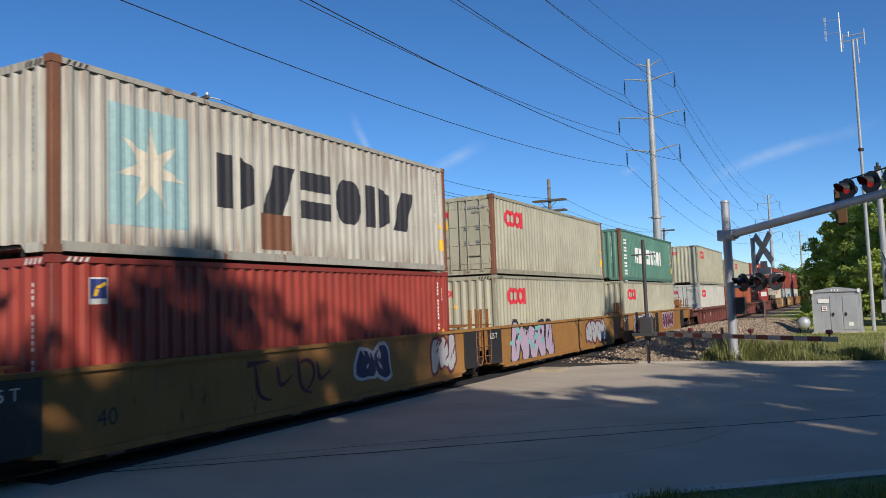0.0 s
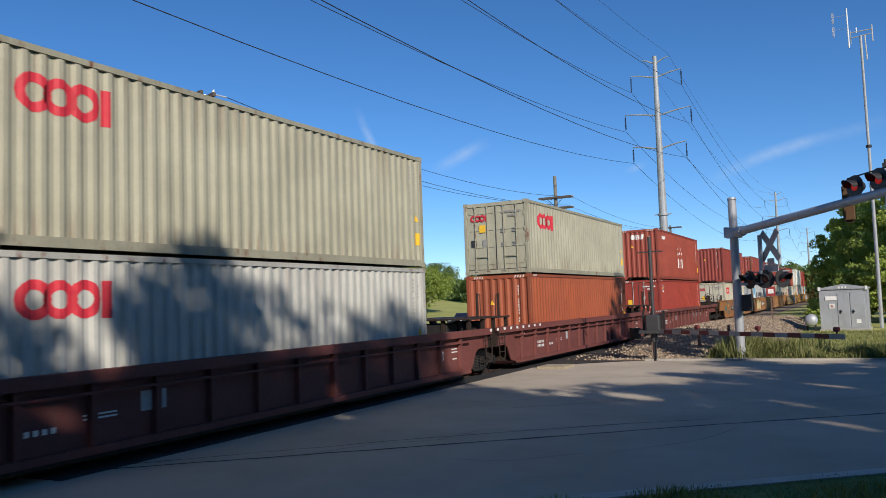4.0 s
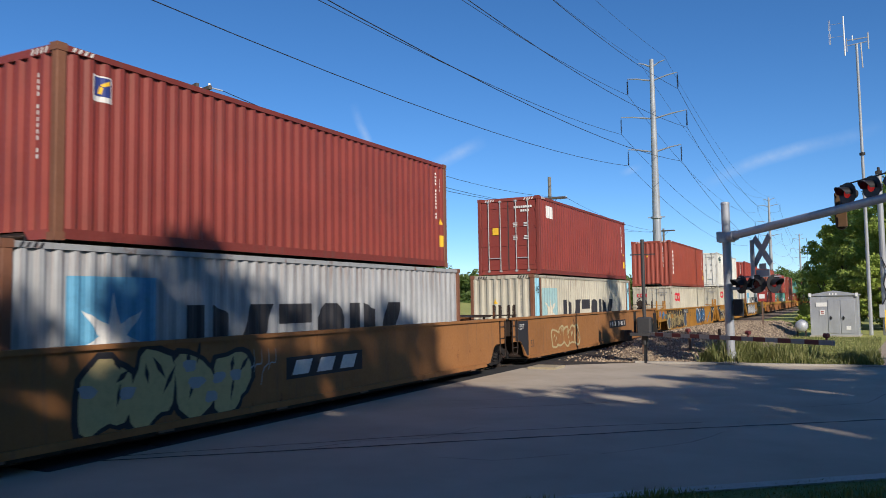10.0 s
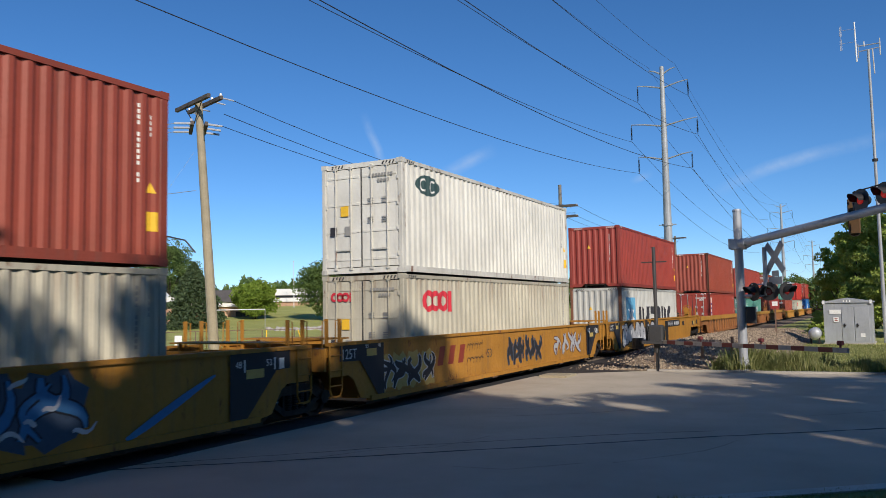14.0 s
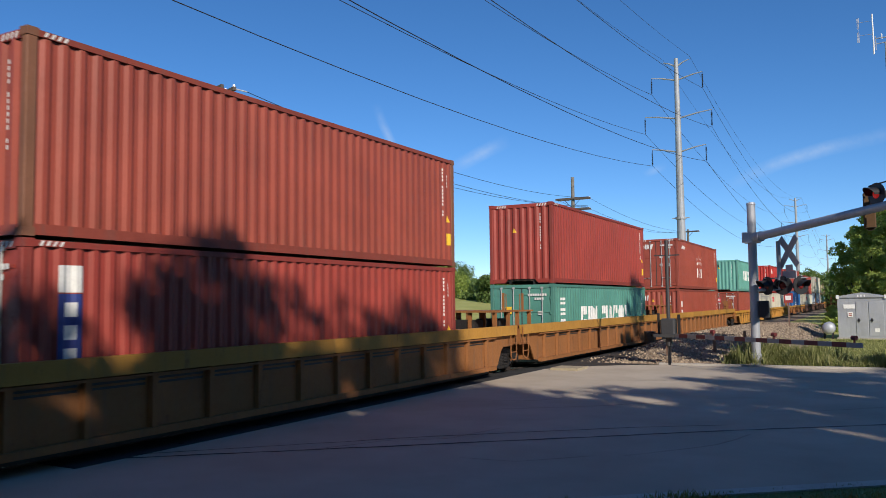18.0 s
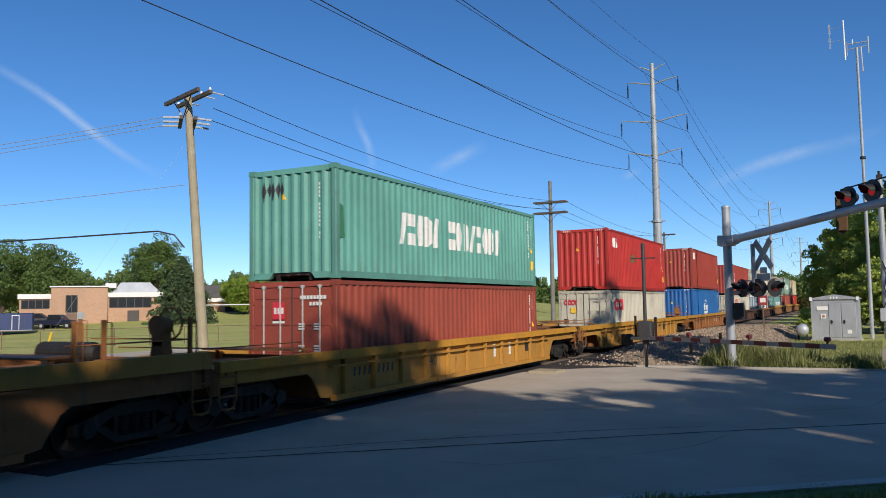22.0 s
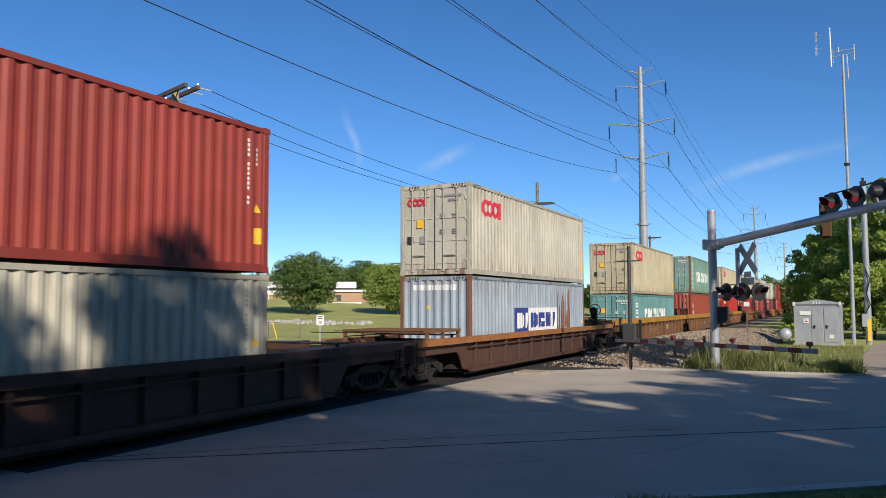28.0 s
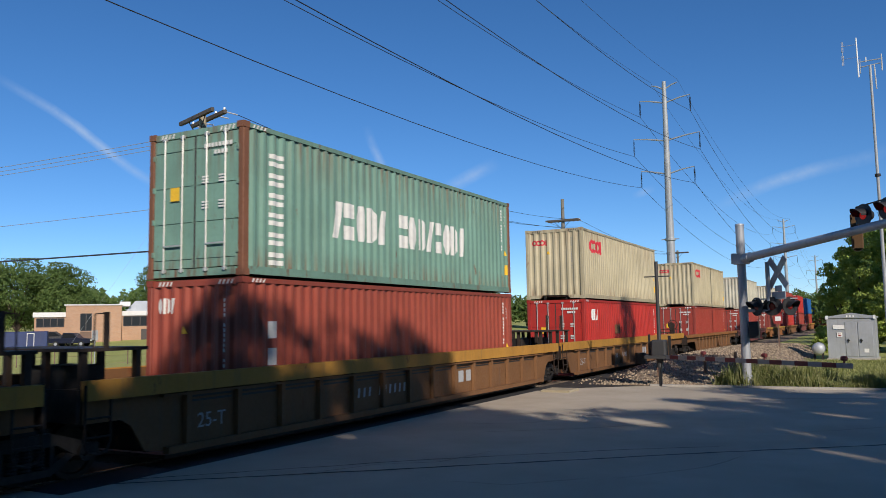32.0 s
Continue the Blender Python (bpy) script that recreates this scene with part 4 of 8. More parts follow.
def end_gear(car, y, s, mat, wheel, art, black, zt, near, kind, posts, own):
    """Platform, posts, ladders and brake gear at a unit's end: y is the well's end, s points outward, zt is the sides' top."""
    reach = 1.3 if art else own + 0.15
    zp = zt - 0.16

    def Y(a, b):
        return (y + s * a, y + s * b) if s > 0 else (y + s * b, y + s * a)
    part("end_platform", Shape().box(-1.30, 1.30, *Y(-0.2, reach * 0.94), zp - 0.06, zp).box(-0.35, 0.35, *Y(-0.2, reach), 0.72, zp - 0.06), mat, car)
    part("end_beam", Shape().box(-1.42, 1.42, *Y(reach * 0.94, reach * 0.99), zp - 0.42, zp + 0.04), mat, car)
    part("bulkhead", Shape().box(-1.33, 1.33, *Y(-0.08, -0.02), 0.3, zt - 0.08), mat, car)
    if not near:
        return
    for k in (-0.9, 0.9):
        part("cross_bearer", Shape().prism([(k - 0.05, zp - 0.06), (k + 0.05, zp - 0.06), (k + 0.03, zp - 0.34), (k - 0.03, zp - 0.34)], "y", *Y(0.0, reach * 0.93)), mat, car)
    if not art:
        part("coupler", Shape().box(-0.12, 0.12, *Y(reach, reach + 0.55), 0.72, 0.95).box(-0.2, 0.16, *Y(reach + 0.4, reach + 0.62), 0.68, 0.99), DARK, car)
        part("air_hose", Shape().path([(0.3, y + s * reach, 0.8), (0.34, y + s * (reach + 0.25), 0.45), (0.2, y + s * (reach + 0.5), 0.3)], 0.025), BLACK, car)
        part("uncoupling_rod", Shape().path([(-1.3, y + s * (reach + 0.02), 0.9), (-0.4, y + s * (reach + 0.06), 0.86), (0.5, y + s * (reach + 0.06), 0.86), (1.3, y + s * (reach + 0.02), 0.9), (1.38, y + s * (reach + 0.02), 0.7)], 0.014, 5), mat, car)
    for e in (-1, 1):
        x = e * 1.34
        for k in () if not posts else (0.55, 1.05, reach * 0.86) if not art else (reach * 0.5, reach * 0.85):
            a = y + s * k
            part("grab_post", Shape().box(x - 0.03, x + 0.03, a - 0.028, a + 0.028, zt - 0.3, 2.03).path([(x, a, 2.0), (x, a + 0.14 * s, 1.99), (x, a + 0.15 * s, zt - 0.1)], 0.012, 5), mat, car)
        part("ladder", ladder(e * (SIDE + 0.02), y + s * (reach - 0.32), zt - 0.06, e), mat, car)
        if black:
            part("end_panel", Shape().box(*((SIDE + 0.012, SIDE + 0.03) if e > 0 else (-SIDE - 0.03, -SIDE - 0.012)), *Y(-0.02, 0.95), 0.40, zt - 0.08), BLACK, car, "black end panel")
    if art and kind == "ribbed":
        zw = 1.90 if zt > 1.42 else 1.72
        deck = part("walkway", Shape().box(-1.34, 1.34, *Y(0.0, reach * 0.92), zw - 0.05, zw), mat, car, "raised grating walkway over the joint")
        for x in (-1.26, -0.45, 0.45, 1.26):
            for k in (0.1, reach * 0.8):
                part("leg", Shape().box(x - 0.05, x + 0.05, *Y(k, k + 0.09), zp, zw - 0.05), mat, deck)
        part("tool_box", Shape().slab(-0.3, 0.55, *Y(0.15, 0.85), zp, zp + 0.34, 0.02), DARK, car, "grimy box on the platform")
        for x in (-1.28, 1.28):
            a = y + s * reach * 0.55
            part("grab_post", Shape().box(x - 0.03, x + 0.03, a - 0.03, a + 0.03, zw, 2.42).path([(x, a, 2.40), (x, a + 0.20 * s, 2.39), (x, a + 0.21 * s, zw)], 0.014, 5), mat, car)
    else:
        part("walkway", Shape().box(-1.2, 1.2, *Y(0.1, 0.75), zt + 0.05, zt + 0.08).box(-1.18, -1.12, *Y(0.3, 0.36), zp, zt + 0.05).box(1.12, 1.18, *Y(0.3, 0.36), zp, zt + 0.05), mat, car, "open grating walkway")
    if not art:
        rail = Shape()
        for q in (zt + 0.22,):
            rail.path([(1.22, y + s * 0.5, q), (1.22, y + s * reach * 0.9, q), (-1.22, y + s * reach * 0.9, q)], 0.013, 5)
        part("handrail", rail, mat, car)
        part("brake_pipe", Shape().path([(0.95, y + s * 0.2, zp + 0.06), (0.95, y + s * 1.2, zp + 0.07), (0.6, y + s * 1.5, zp + 0.09), (0.6, y + s * (reach - 0.1), zp + 0.06)], 0.03, 6), mat, car)
    if wheel:
        a = y + s * reach * (0.93 if own < 3 else 0.56 if zt < 1.3 or kind == "smooth" else 0.78)
        zh = 1.66 if own < 3 else 1.92
        part("brake_stand", Shape().prism([(0.78, zp), (1.14, zp), (1.08, zh - 0.28), (0.86, zh - 0.28)], "y", a - 0.10, a + 0.10), mat, car)
        part("brake_housing", Shape().rod((0.96, a - 0.12, zh - 0.02), (0.96, a + 0.12, zh - 0.02), 0.18, 0.15, 14).box(0.84, 1.08, a - 0.10, a + 0.10, zh - 0.34, zh - 0.02), mat, car)
        c = Vector((0.96, a + s * 0.2, zh + 0.02))
        w = Shape().ring(c, (0, 1, 0), 0.26, 0.020, 22, 5)
        for k in range(4):
            q = 2 * math.pi * k / 4 + 0.4
            w.rod(c, c + Vector((0.26 * math.cos(q), 0, 0.26 * math.sin(q))), 0.013, n=4)
        part("brake_wheel", w, mat, car, "spoked handbrake wheel")
        a = y + s * reach * 0.5
        tank = Shape().rod((-0.75, a, zp + 0.22), (0.45, a, zp + 0.22), 0.17, n=16)
        for q, u in ((-0.75, -1), (0.45, 1)):
            tank.rod((q, a, zp + 0.22), (q + 0.08 * u, a, zp + 0.22), 0.165, 0.09, 16)
        # the tank's black holds grime and the shade of the wagon's end
        part("air_tank", tank, DARK, car, "grimy air tank, blackened for the shade at the wagon's end")
        for q in (-0.56, 0.26):
            part("tank_saddle", Shape().box(q - 0.04, q + 0.04, a - 0.16, a + 0.16, zp, zp + 0.14), DARK, car)


def side_shape(kind, a, b, zt, e, ra, rb):
    """A side: the deep wall of the well, and at each end the sill that runs on over the bogie for ra or rb metres."""
    x0, x1 = (SIDE - 0.05, SIDE) if e > 0 else (-SIDE, -SIDE + 0.05)
    if kind == "ribbed":
        x0, x1 = (SIDE - 0.13, SIDE - 0.09) if e > 0 else (-SIDE + 0.09, -SIDE + 0.13)
    zb, zo, zu = 0.27, zt - 0.02, 0.84
    lo = [(a + 0.35, zb), (a - 0.05, zb + 0.06), (a - 0.32, zu - 0.10), (a - 0.50, zu), (a - ra, zu)]
    hi = [(b + rb, zu), (b + 0.50, zu), (b + 0.32, zu - 0.10), (b + 0.05, zb + 0.06), (b - 0.35, zb)]
    return Shape().prism(lo + [(a - ra, zo), (b + rb, zo)] + hi, "x", x0, x1)


def well_car(y, kind, e, zt, body, sill, near, far, spin=True, black=False, wheel=False, own=3.05):
    """One unit; near and far: distance of a bogie beyond the well's end (0: none), and whether it is a shared one."""
    bm_, sm = CAR[body], CAR[sill]
    t = thing("well_car", f"{CARNAME[body]} steel well wagon with {'ribbed' if kind == 'ribbed' else 'smooth'} sides on the track", "railway wagon", group="wagons of the train")
    a, b = -e, LEN + e
    ra, rb = (own if near[1] else 1.15), (own if far[1] else 1.15)
    for s in (-1, 1):
        part("side_wall", shared(("side_wall", kind, a, b, zt, s, ra, rb), lambda: side_shape(kind, a, b, zt, s, ra, rb), bm_), bm_, t)
        x0, x1 = (SIDE - 0.10, SIDE + 0.05) if s > 0 else (-SIDE - 0.05, -SIDE + 0.10)
        hs = (0.28 if zt > 1.42 else 0.18) if kind == "ribbed" else 0.07
        part("top_sill", shared(("top_sill", kind, a, b, zt, s, ra, rb), lambda: Shape().box(x0, x1, a - ra - 0.03, b + rb + 0.03, zt - hs, zt), sm), sm, t)
        part("bottom_sill", shared(("bottom_sill", a, b, s), lambda: Shape().box(x0 + (0.01 if s > 0 else 0), x1 - (0.0 if s > 0 else 0.01), a + 0.30, b - 0.30, 0.23, 0.34), bm_), bm_, t)
        if kind == "ribbed":
            n = int((b - a) / 1.25)
            for k in range(n + 1):
                r = part("rib", shared(("rib", zt, s), lambda: Shape().prism([(x0 + (0.02 if s > 0 else 0.05), -0.07), (x1 - (0.05 if s > 0 else 0.02), -0.05), (x1 - (0.05 if s > 0 else 0.02), 0.05), (x0 + (0.02 if s > 0 else 0.05), 0.07)], "z", 0.34, zt - hs), bm_), bm_, t)
                r.location = (0, a + 0.75 + (b - a - 1.5) * k / n, 0)
            if zt > 1.42 and s > 0:
                for k in range(n):
                    for z in (zt - 0.40, zt - 0.47):
                        # no opening is cut; the black strip gives the slot's shade
                        q = part("slot", shared(("slot", z), lambda: Shape().box(SIDE - 0.1, SIDE - 0.084, -0.46, 0.46, z, z + 0.035), BLACK), BLACK, t, "black strip for the shade in a slot")
                        q.location = (0, a + 0.75 + (b - a - 1.5) * (k + 0.5) / n, 0)
            part("slot_rail", shared(("slot_rail", a, b, zt, s), lambda: Shape().box(x0 + 0.03, x1 - 0.03, a + 0.2, b - 0.2, zt - 0.34, zt - 0.30), bm_), bm_, t)
        else:
            for k in range(6):
                r = part("pad", shared(("pad", s), lambda: Shape().box(*((SIDE - 0.02, SIDE + 0.03) if s > 0 else (-SIDE - 0.03, -SIDE + 0.02)), -0.16, 0.16, 0.19, 0.33), STEEL), STEEL, t)
                r.location = (0, a + 1.2 + (b - a - 2.4) * k / 5, 0)
    part("well_floor", shared(("well_floor", a, b), lambda: Shape().box(-1.3, 1.3, a + 0.4, b - 0.4, 0.14, 0.19), DARK), DARK, t)
    for k, yc in enumerate((0.09, LEN - 0.09)):
        part("container_seat", shared(("container_seat",), lambda: Shape().box(-1.25, 1.25, -0.09, 0.09, 0.192, 0.236), DARK), DARK, t).location = (0, yc, 0)
    for dist, last, yy, s in ((*near, a, -1), (*far, b, 1)):
        art = not last
        # gold wagons' ends and endgear: darker paint for shade there, beside dirt
        end_gear(t, yy, s, bm_ if body == "yellow" else CAR["goldrust"] if body == "gold" else bm_ if body == "goldrust" else CAR["goldrust"] if body == "ochre" else CAR["endgear"], wheel and last and s > 0, art, black, zt, spin, kind, kind == "smooth" or (wheel and last and s > 0 and zt > 1.3), own)
        if dist:
            bogie(t, yy + s * dist, spin)
    run(t, TRACK_X, y, 0.0)
    return t


def on_car(name, quads, ink, car, label="", lift=0.004, x=SIDE):
    """Paint on a wagon's smooth side; outlines in metres along and up."""
    if 1 < len(quads) <= 4:
        return [on_car(name, [q], ink, car, label, lift, x) for q in quads]
    s = Shape()
    for q in quads:
        s.add([(x + lift, a, z) for a, z in q], [tuple(range(len(q)))])
    ob = part(name, s, ink, car, label)
    return tagged(ob, kind="stuff") if len(quads) > 4 else ob


def numerals(car, text, y, z, size, ink, x=SIDE + 0.004, stretch=1.0):
    lettering(car, text, y, z, size, ink, x, stretch)


def bars(a, z, n, ink, car, lift=0.018, h=0.2, pitch=0.25, skip=(), x=SIDE):
    """Unread characters of a number, as slender slanted bars."""
    on_car("number_marking", [[(a + pitch * i, z), (a + pitch * i + pitch * 0.36, z), (a + pitch * i + pitch * 0.5, z + h), (a + pitch * i + pitch * 0.14, z + h)] for i in range(n) if i not in skip], ink, car, "", lift, x)


def blob(rnd, a, z, w, h, k=1.0, n=18, wob=0.16):
    ph = [rnd.uniform(0, 6.28) for _ in range(3)]
    out = []
    for i in range(n):
        q = 2 * math.pi * i / n
        r = 1 + wob * math.sin(2 * q + ph[0]) + wob * 0.7 * math.sin(3 * q + ph[1]) + wob * 0.4 * math.sin(5 * q + ph[2])
        c, s = math.cos(q), math.sin(q)
        out.append((a + math.copysign(abs(c) ** 0.75, c) * w * r * k, z + math.copysign(abs(s) ** 0.75, s) * h * min(r, 1.12) * k))
    return out


def graffiti(car, a0, a1, zc, h, n, fill, line, seed, accent=None):
    """Sprayed bubble shapes: a dark outline, a fill, slashes inside."""
    rnd = random.Random(seed)
    w = (a1 - a0) / n
    base = [(a0 + w * (i + 0.5), zc + rnd.uniform(-0.04, 0.04), w * 0.52, h * rnd.uniform(0.45, 0.52)) for i in range(n)]
    seeds = [rnd.randrange(9999) for _ in base]
    for (a, z, ww, hh), q in zip(base, seeds):
        on_car("graffiti_shape", [blob(random.Random(q), a, z, ww + 0.06, hh + 0.05)], line, car, "sprayed outline", 0.004)
        on_car("graffiti_fill", [blob(random.Random(q), a, z, ww, hh, 0.92)], fill, car, "sprayed fill", 0.007)
    cuts = []
    for a, z, ww, hh in base:
        for _ in range(3):
            p, q2 = a + rnd.uniform(-0.6, 0.6) * ww, z + rnd.uniform(-0.6, 0.6) * hh
            ang, ln, th = rnd.uniform(0.6, 2.4), rnd.uniform(0.25, 0.55) * hh * 1.6, rnd.uniform(0.025, 0.06)
            c, s = math.cos(ang), math.sin(ang)
            cuts.append([(p, q2), (p + c * ln * 0.5 + s * th, q2 + s * ln * 0.5 - c * th), (p + c * ln, q2 + s * ln), (p + c * ln * 0.5 - s * th, q2 + s * ln * 0.5 + c * th)])
    on_car("graffiti_detail", cuts, line, car, "sprayed strokes", 0.010)
    if accent:
        on_car("graffiti_highlight", [blob(rnd, rnd.uniform(a0, a1), zc + rnd.uniform(-0.4, 0.4) * h, 0.16, 0.09, n=10) for _ in range(n * 2)], accent, car, "sprayed highlights", 0.012)


def bezier(p, n=9):
    """Points of a cubic curve through its four controls."""
    out = []
    for i in range(n + 1):
        u = i / n
        k = ((1 - u) ** 3, 3 * u * (1 - u) ** 2, 3 * u * u * (1 - u), u ** 3)
        out.append((sum(w * q[0] for w, q in zip(k, p)), sum(w * q[1] for w, q in zip(k, p))))
    return out


def strokes(name, lines, ink, car, label, lift, grow=0.0):
    """Sprayed tapering strokes, each laid a little over the one before; lines: (points, width)."""
    s = Shape()
    for j, (pts, width) in enumerate(lines):
        n, v = len(pts) - 1, []
        for i, (a, z) in enumerate(pts):
            (ax, az), (bx, bz) = pts[max(i - 1, 0)], pts[min(i + 1, n)]
            d = math.hypot(bx - ax, bz - az) or 1.0
            w = grow + width * (0.25 + 0.75 * math.sin(math.pi * min(1.0, (i + 0.6) / (n + 0.4))) ** 0.7)
            zl = [min(1.46, max(0.33, z + e * (bx - ax) / d * w)) for e in (-1, 1)]
            v += [(SIDE + lift + j * 0.0003, a + (bz - az) / d * w, zl[0]), (SIDE + lift + j * 0.0003, a - (bz - az) / d * w, zl[1])]
        s.add(v, [(2 * i, 2 * i + 2, 2 * i + 3, 2 * i + 1) for i in range(n)])
    tagged(part(name, s, ink, car, label), kind="stuff")


def wild(car, a0, a1, z0, z1, n, ground, fill, line, seed, accent=None):
    """Interlocked sprayed lettershapes that spell nothing: a jagged ground, outlined bent strokes, small accents."""
    rnd = random.Random(seed)
    zc, h, w = (z0 + z1) / 2, (z1 - z0) / 2, (a1 - a0) / n
    if ground:
        for i in range(n):
            a = a0 + w * (i + 0.5)
            pts = []
            for k in range(15):
                q, r = 2 * math.pi * k / 15, rnd.uniform(0.86, 1.16) if k % 2 else rnd.uniform(0.66, 0.9)
                pts.append((a + math.cos(q) * w * 0.78 * r, min(z1 + 0.04, max(z0 - 0.04, zc + math.sin(q) * h * 1.2 * r))))
            on_car("graffiti_shape", [pts], ground, car, "sprayed dark ground", 0.004 + 0.0004 * (i % 3))
    lines = []
    for i in range(n):
        a = a0 + w * i
        for k in range(3):
            u, v = a + w * rnd.uniform(0.0, 0.5), a + w * rnd.uniform(0.45, 1.15)
            lo, hi = z0 + h * rnd.uniform(0.05, 0.5), z1 - h * rnd.uniform(0.05, 0.5)
            if k == 1:
                lo, hi = hi, lo
            lines.append((bezier([(u, lo), (u + w * rnd.uniform(-0.7, 0.4), zc + rnd.uniform(-0.3, 0.9) * h), (v + w * rnd.uniform(-0.3, 0.7), zc + rnd.uniform(-0.9, 0.5) * h), (v, hi)]), rnd.uniform(0.05, 0.10)))
    strokes("graffiti_outline", lines, line, car, "sprayed outline", 0.006, 0.03)
    strokes("graffiti_fill", lines, fill, car, "sprayed fill", 0.006 + 0.0003 * len(lines) + 0.001)
    if accent:
        strokes("graffiti_highlight", [(bezier([(p, q), (p + 0.1, q + 0.1), (p + 0.2, q + rnd.uniform(-0.2, 0.2)), (p + rnd.uniform(0.1, 0.4), q + rnd.uniform(-0.25, 0.25))], 6), 0.035) for p, q in [(rnd.uniform(a0, a1), rnd.uniform(z0, z1)) for _ in range(n * 2)]],
                accent, car, "sprayed highlights", 0.0085 + 0.0006 * len(lines))


SPRAY = {k: plain("spray_" + k, c, 0.7) for k, c in {"tan": (0.46, 0.38, 0.20), "lilac": (0.42, 0.34, 0.44), "black": (0.02, 0.02, 0.025), "white": (0.6, 0.6, 0.6), "pink": (0.42, 0.20, 0.22), "blue": (0.06, 0.20, 0.42),
         "rustred": (0.24, 0.035, 0.018), "khaki": (0.36, 0.28, 0.13), "sand": (0.62, 0.49, 0.22), "duskteal": (0.075, 0.15, 0.16), "duskpurple": (0.20, 0.13, 0.16), "burnt": (0.42, 0.15, 0.03), "slate": (0.06, 0.09, 0.14), "maroon": (0.10, 0.02, 0.03), "indigo": (0.05, 0.04, 0.10), "silver": (0.40, 0.41, 0.42), "gold": (0.50, 0.36, 0.10), "teal": (0.20, 0.45, 0.46)}.items()}
SHARED, OWN40, OWN53 = (1.45, False), (1.9, True), (1.9, True)

# an articulated car of short wells
A1 = well_car(7.28, "smooth", 0.35, 1.49, "ochre", "ochre", SHARED, (0, False), black=True)
B1 = well_car(22.72, "smooth", 0.35, 1.49, "ochre", "ochre", SHARED, (0, False), black=True)
C1 = well_car(38.08, "smooth", 0.35, 1.49, "ochre", "ochre", SHARED, (1.9, True), black=True, wheel=True)
for car in (A1, B1, C1):
    numerals(car, "40", 0.55, 0.62, 0.36, INK["black"])
    numerals(car, "125 T", -1.22, 1.14, 0.24, INK["white"], SIDE + 0.034)
strokes("graffiti_outline", [(bezier([(3.9 + 0.62 * k, 1.25 - 0.1 * (k % 2)), (4.0 + 0.62 * k, 0.9), (3.85 + 0.62 * k, 0.6), (4.35 + 0.62 * k, 0.55 + 0.4 * (k % 2))]), 0.05) for k in range(4)] + [([(3.7, 1.24), (4.3, 1.27)], 0.06), (bezier([(5.2, 1.15), (5.6, 1.35), (5.9, 0.9), (5.4, 0.6)]), 0.045)], SPRAY["maroon"], A1, "dark red sprayed strokes", 0.005)
graffiti(A1, 7.2, 8.6, 0.95, 0.80, 2, SPRAY["indigo"], SPRAY["white"], 4)
graffiti(A1, 10.6, 12.0, 0.9, 0.9, 3, SPRAY["silver"], SPRAY["maroon"], 5)
graffiti(B1, 0.45, 4.4, 0.88, 1.26, 5, SPRAY["lilac"], SPRAY["black"], 6, SPRAY["teal"])
graffiti(B1, 8.4, 11.2, 0.9, 1.0, 4, SPRAY["silver"], SPRAY["maroon"], 7)
graffiti(C1, 0.9, 5.1, 0.88, 1.08, 5, SPRAY["indigo"], SPRAY["silver"], 8)
graffiti(C1, 7.4, 10.4, 0.92, 0.80, 5, SPRAY["maroon"], SPRAY["lilac"], 9)

# a maroon three-unit car
D1 = well_car(59.80, "ribbed", 2.2, 1.40, "maroon", "maroon", (1.9, True), (0, False), wheel=True)
E1 = well_car(79.32, "ribbed", 2.2, 1.40, "maroon", "maroon", (1.75, False), (0, False))
F1 = well_car(98.93, "ribbed", 2.2, 1.40, "maroon", "maroon", (1.75, False), (1.9, True), wheel=True)
DEEP = SIDE - 0.088
for car in (D1, E1, F1):
    on_car("lettering", [rect(0.02 + 0.13 * i, 0.10 + 0.13 * i, z, z + 0.08) for i in range(5) for z in (0.59, 0.72)] + [rect(0.88 + 0.13 * i, 0.96 + 0.13 * i, 0.60, 0.68) for i in range(5)], INK["white"], car, x=DEEP)
    on_car("lettering", [rect(1.9, 2.48, 0.70, 0.725), rect(1.9, 2.48, 0.755, 0.78)], INK["white"], car, x=DEEP)
    on_car("notice_panel", [rect(2.91, 3.41, 0.70, 1.0)], SPRAY["silver"], car, "grey notice plate", x=DEEP)
    numerals(car, "20", -0.28, 1.04, 0.13, INK["white"], DEEP + 0.002)
    numerals(car, "40", -0.28, 0.88, 0.13, INK["white"], DEEP + 0.002)
    numerals(car, "48", -1.62, 1.06, 0.10, INK["white"], DEEP + 0.002)
    numerals(car, "45", -1.16, 1.06, 0.10, INK["white"], DEEP + 0.002)
    numerals(car, "53", 12.40, 0.66, 0.38, INK["white"], DEEP + 0.002)
    on_car("lettering", [rect(13.2, 13.55, 0.92, 0.95), rect(13.2, 13.55, 0.84, 0.87), rect(13.25, 13.5, 0.66, 0.69)], INK["white"], car, x=DEEP)
    on_car("lettering", [rect(-4.1 + 0.5 * k, -3.95 + 0.5 * k, 1.30, 1.38) for k in range(9)], INK["white"], car, lift=0.054)
numerals(F1, "125T", -2.2, 0.55, 0.27, INK["white"], DEEP + 0.002)
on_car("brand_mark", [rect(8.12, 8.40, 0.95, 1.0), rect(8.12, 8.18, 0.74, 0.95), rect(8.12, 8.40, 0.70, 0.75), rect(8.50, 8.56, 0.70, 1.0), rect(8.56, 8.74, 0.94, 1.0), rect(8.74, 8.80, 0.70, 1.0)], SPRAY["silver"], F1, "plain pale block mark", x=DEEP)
bars(9.3, 0.76, 10, SPRAY["silver"], F1, 0.004, 0.2, 0.24, (3,), DEEP)

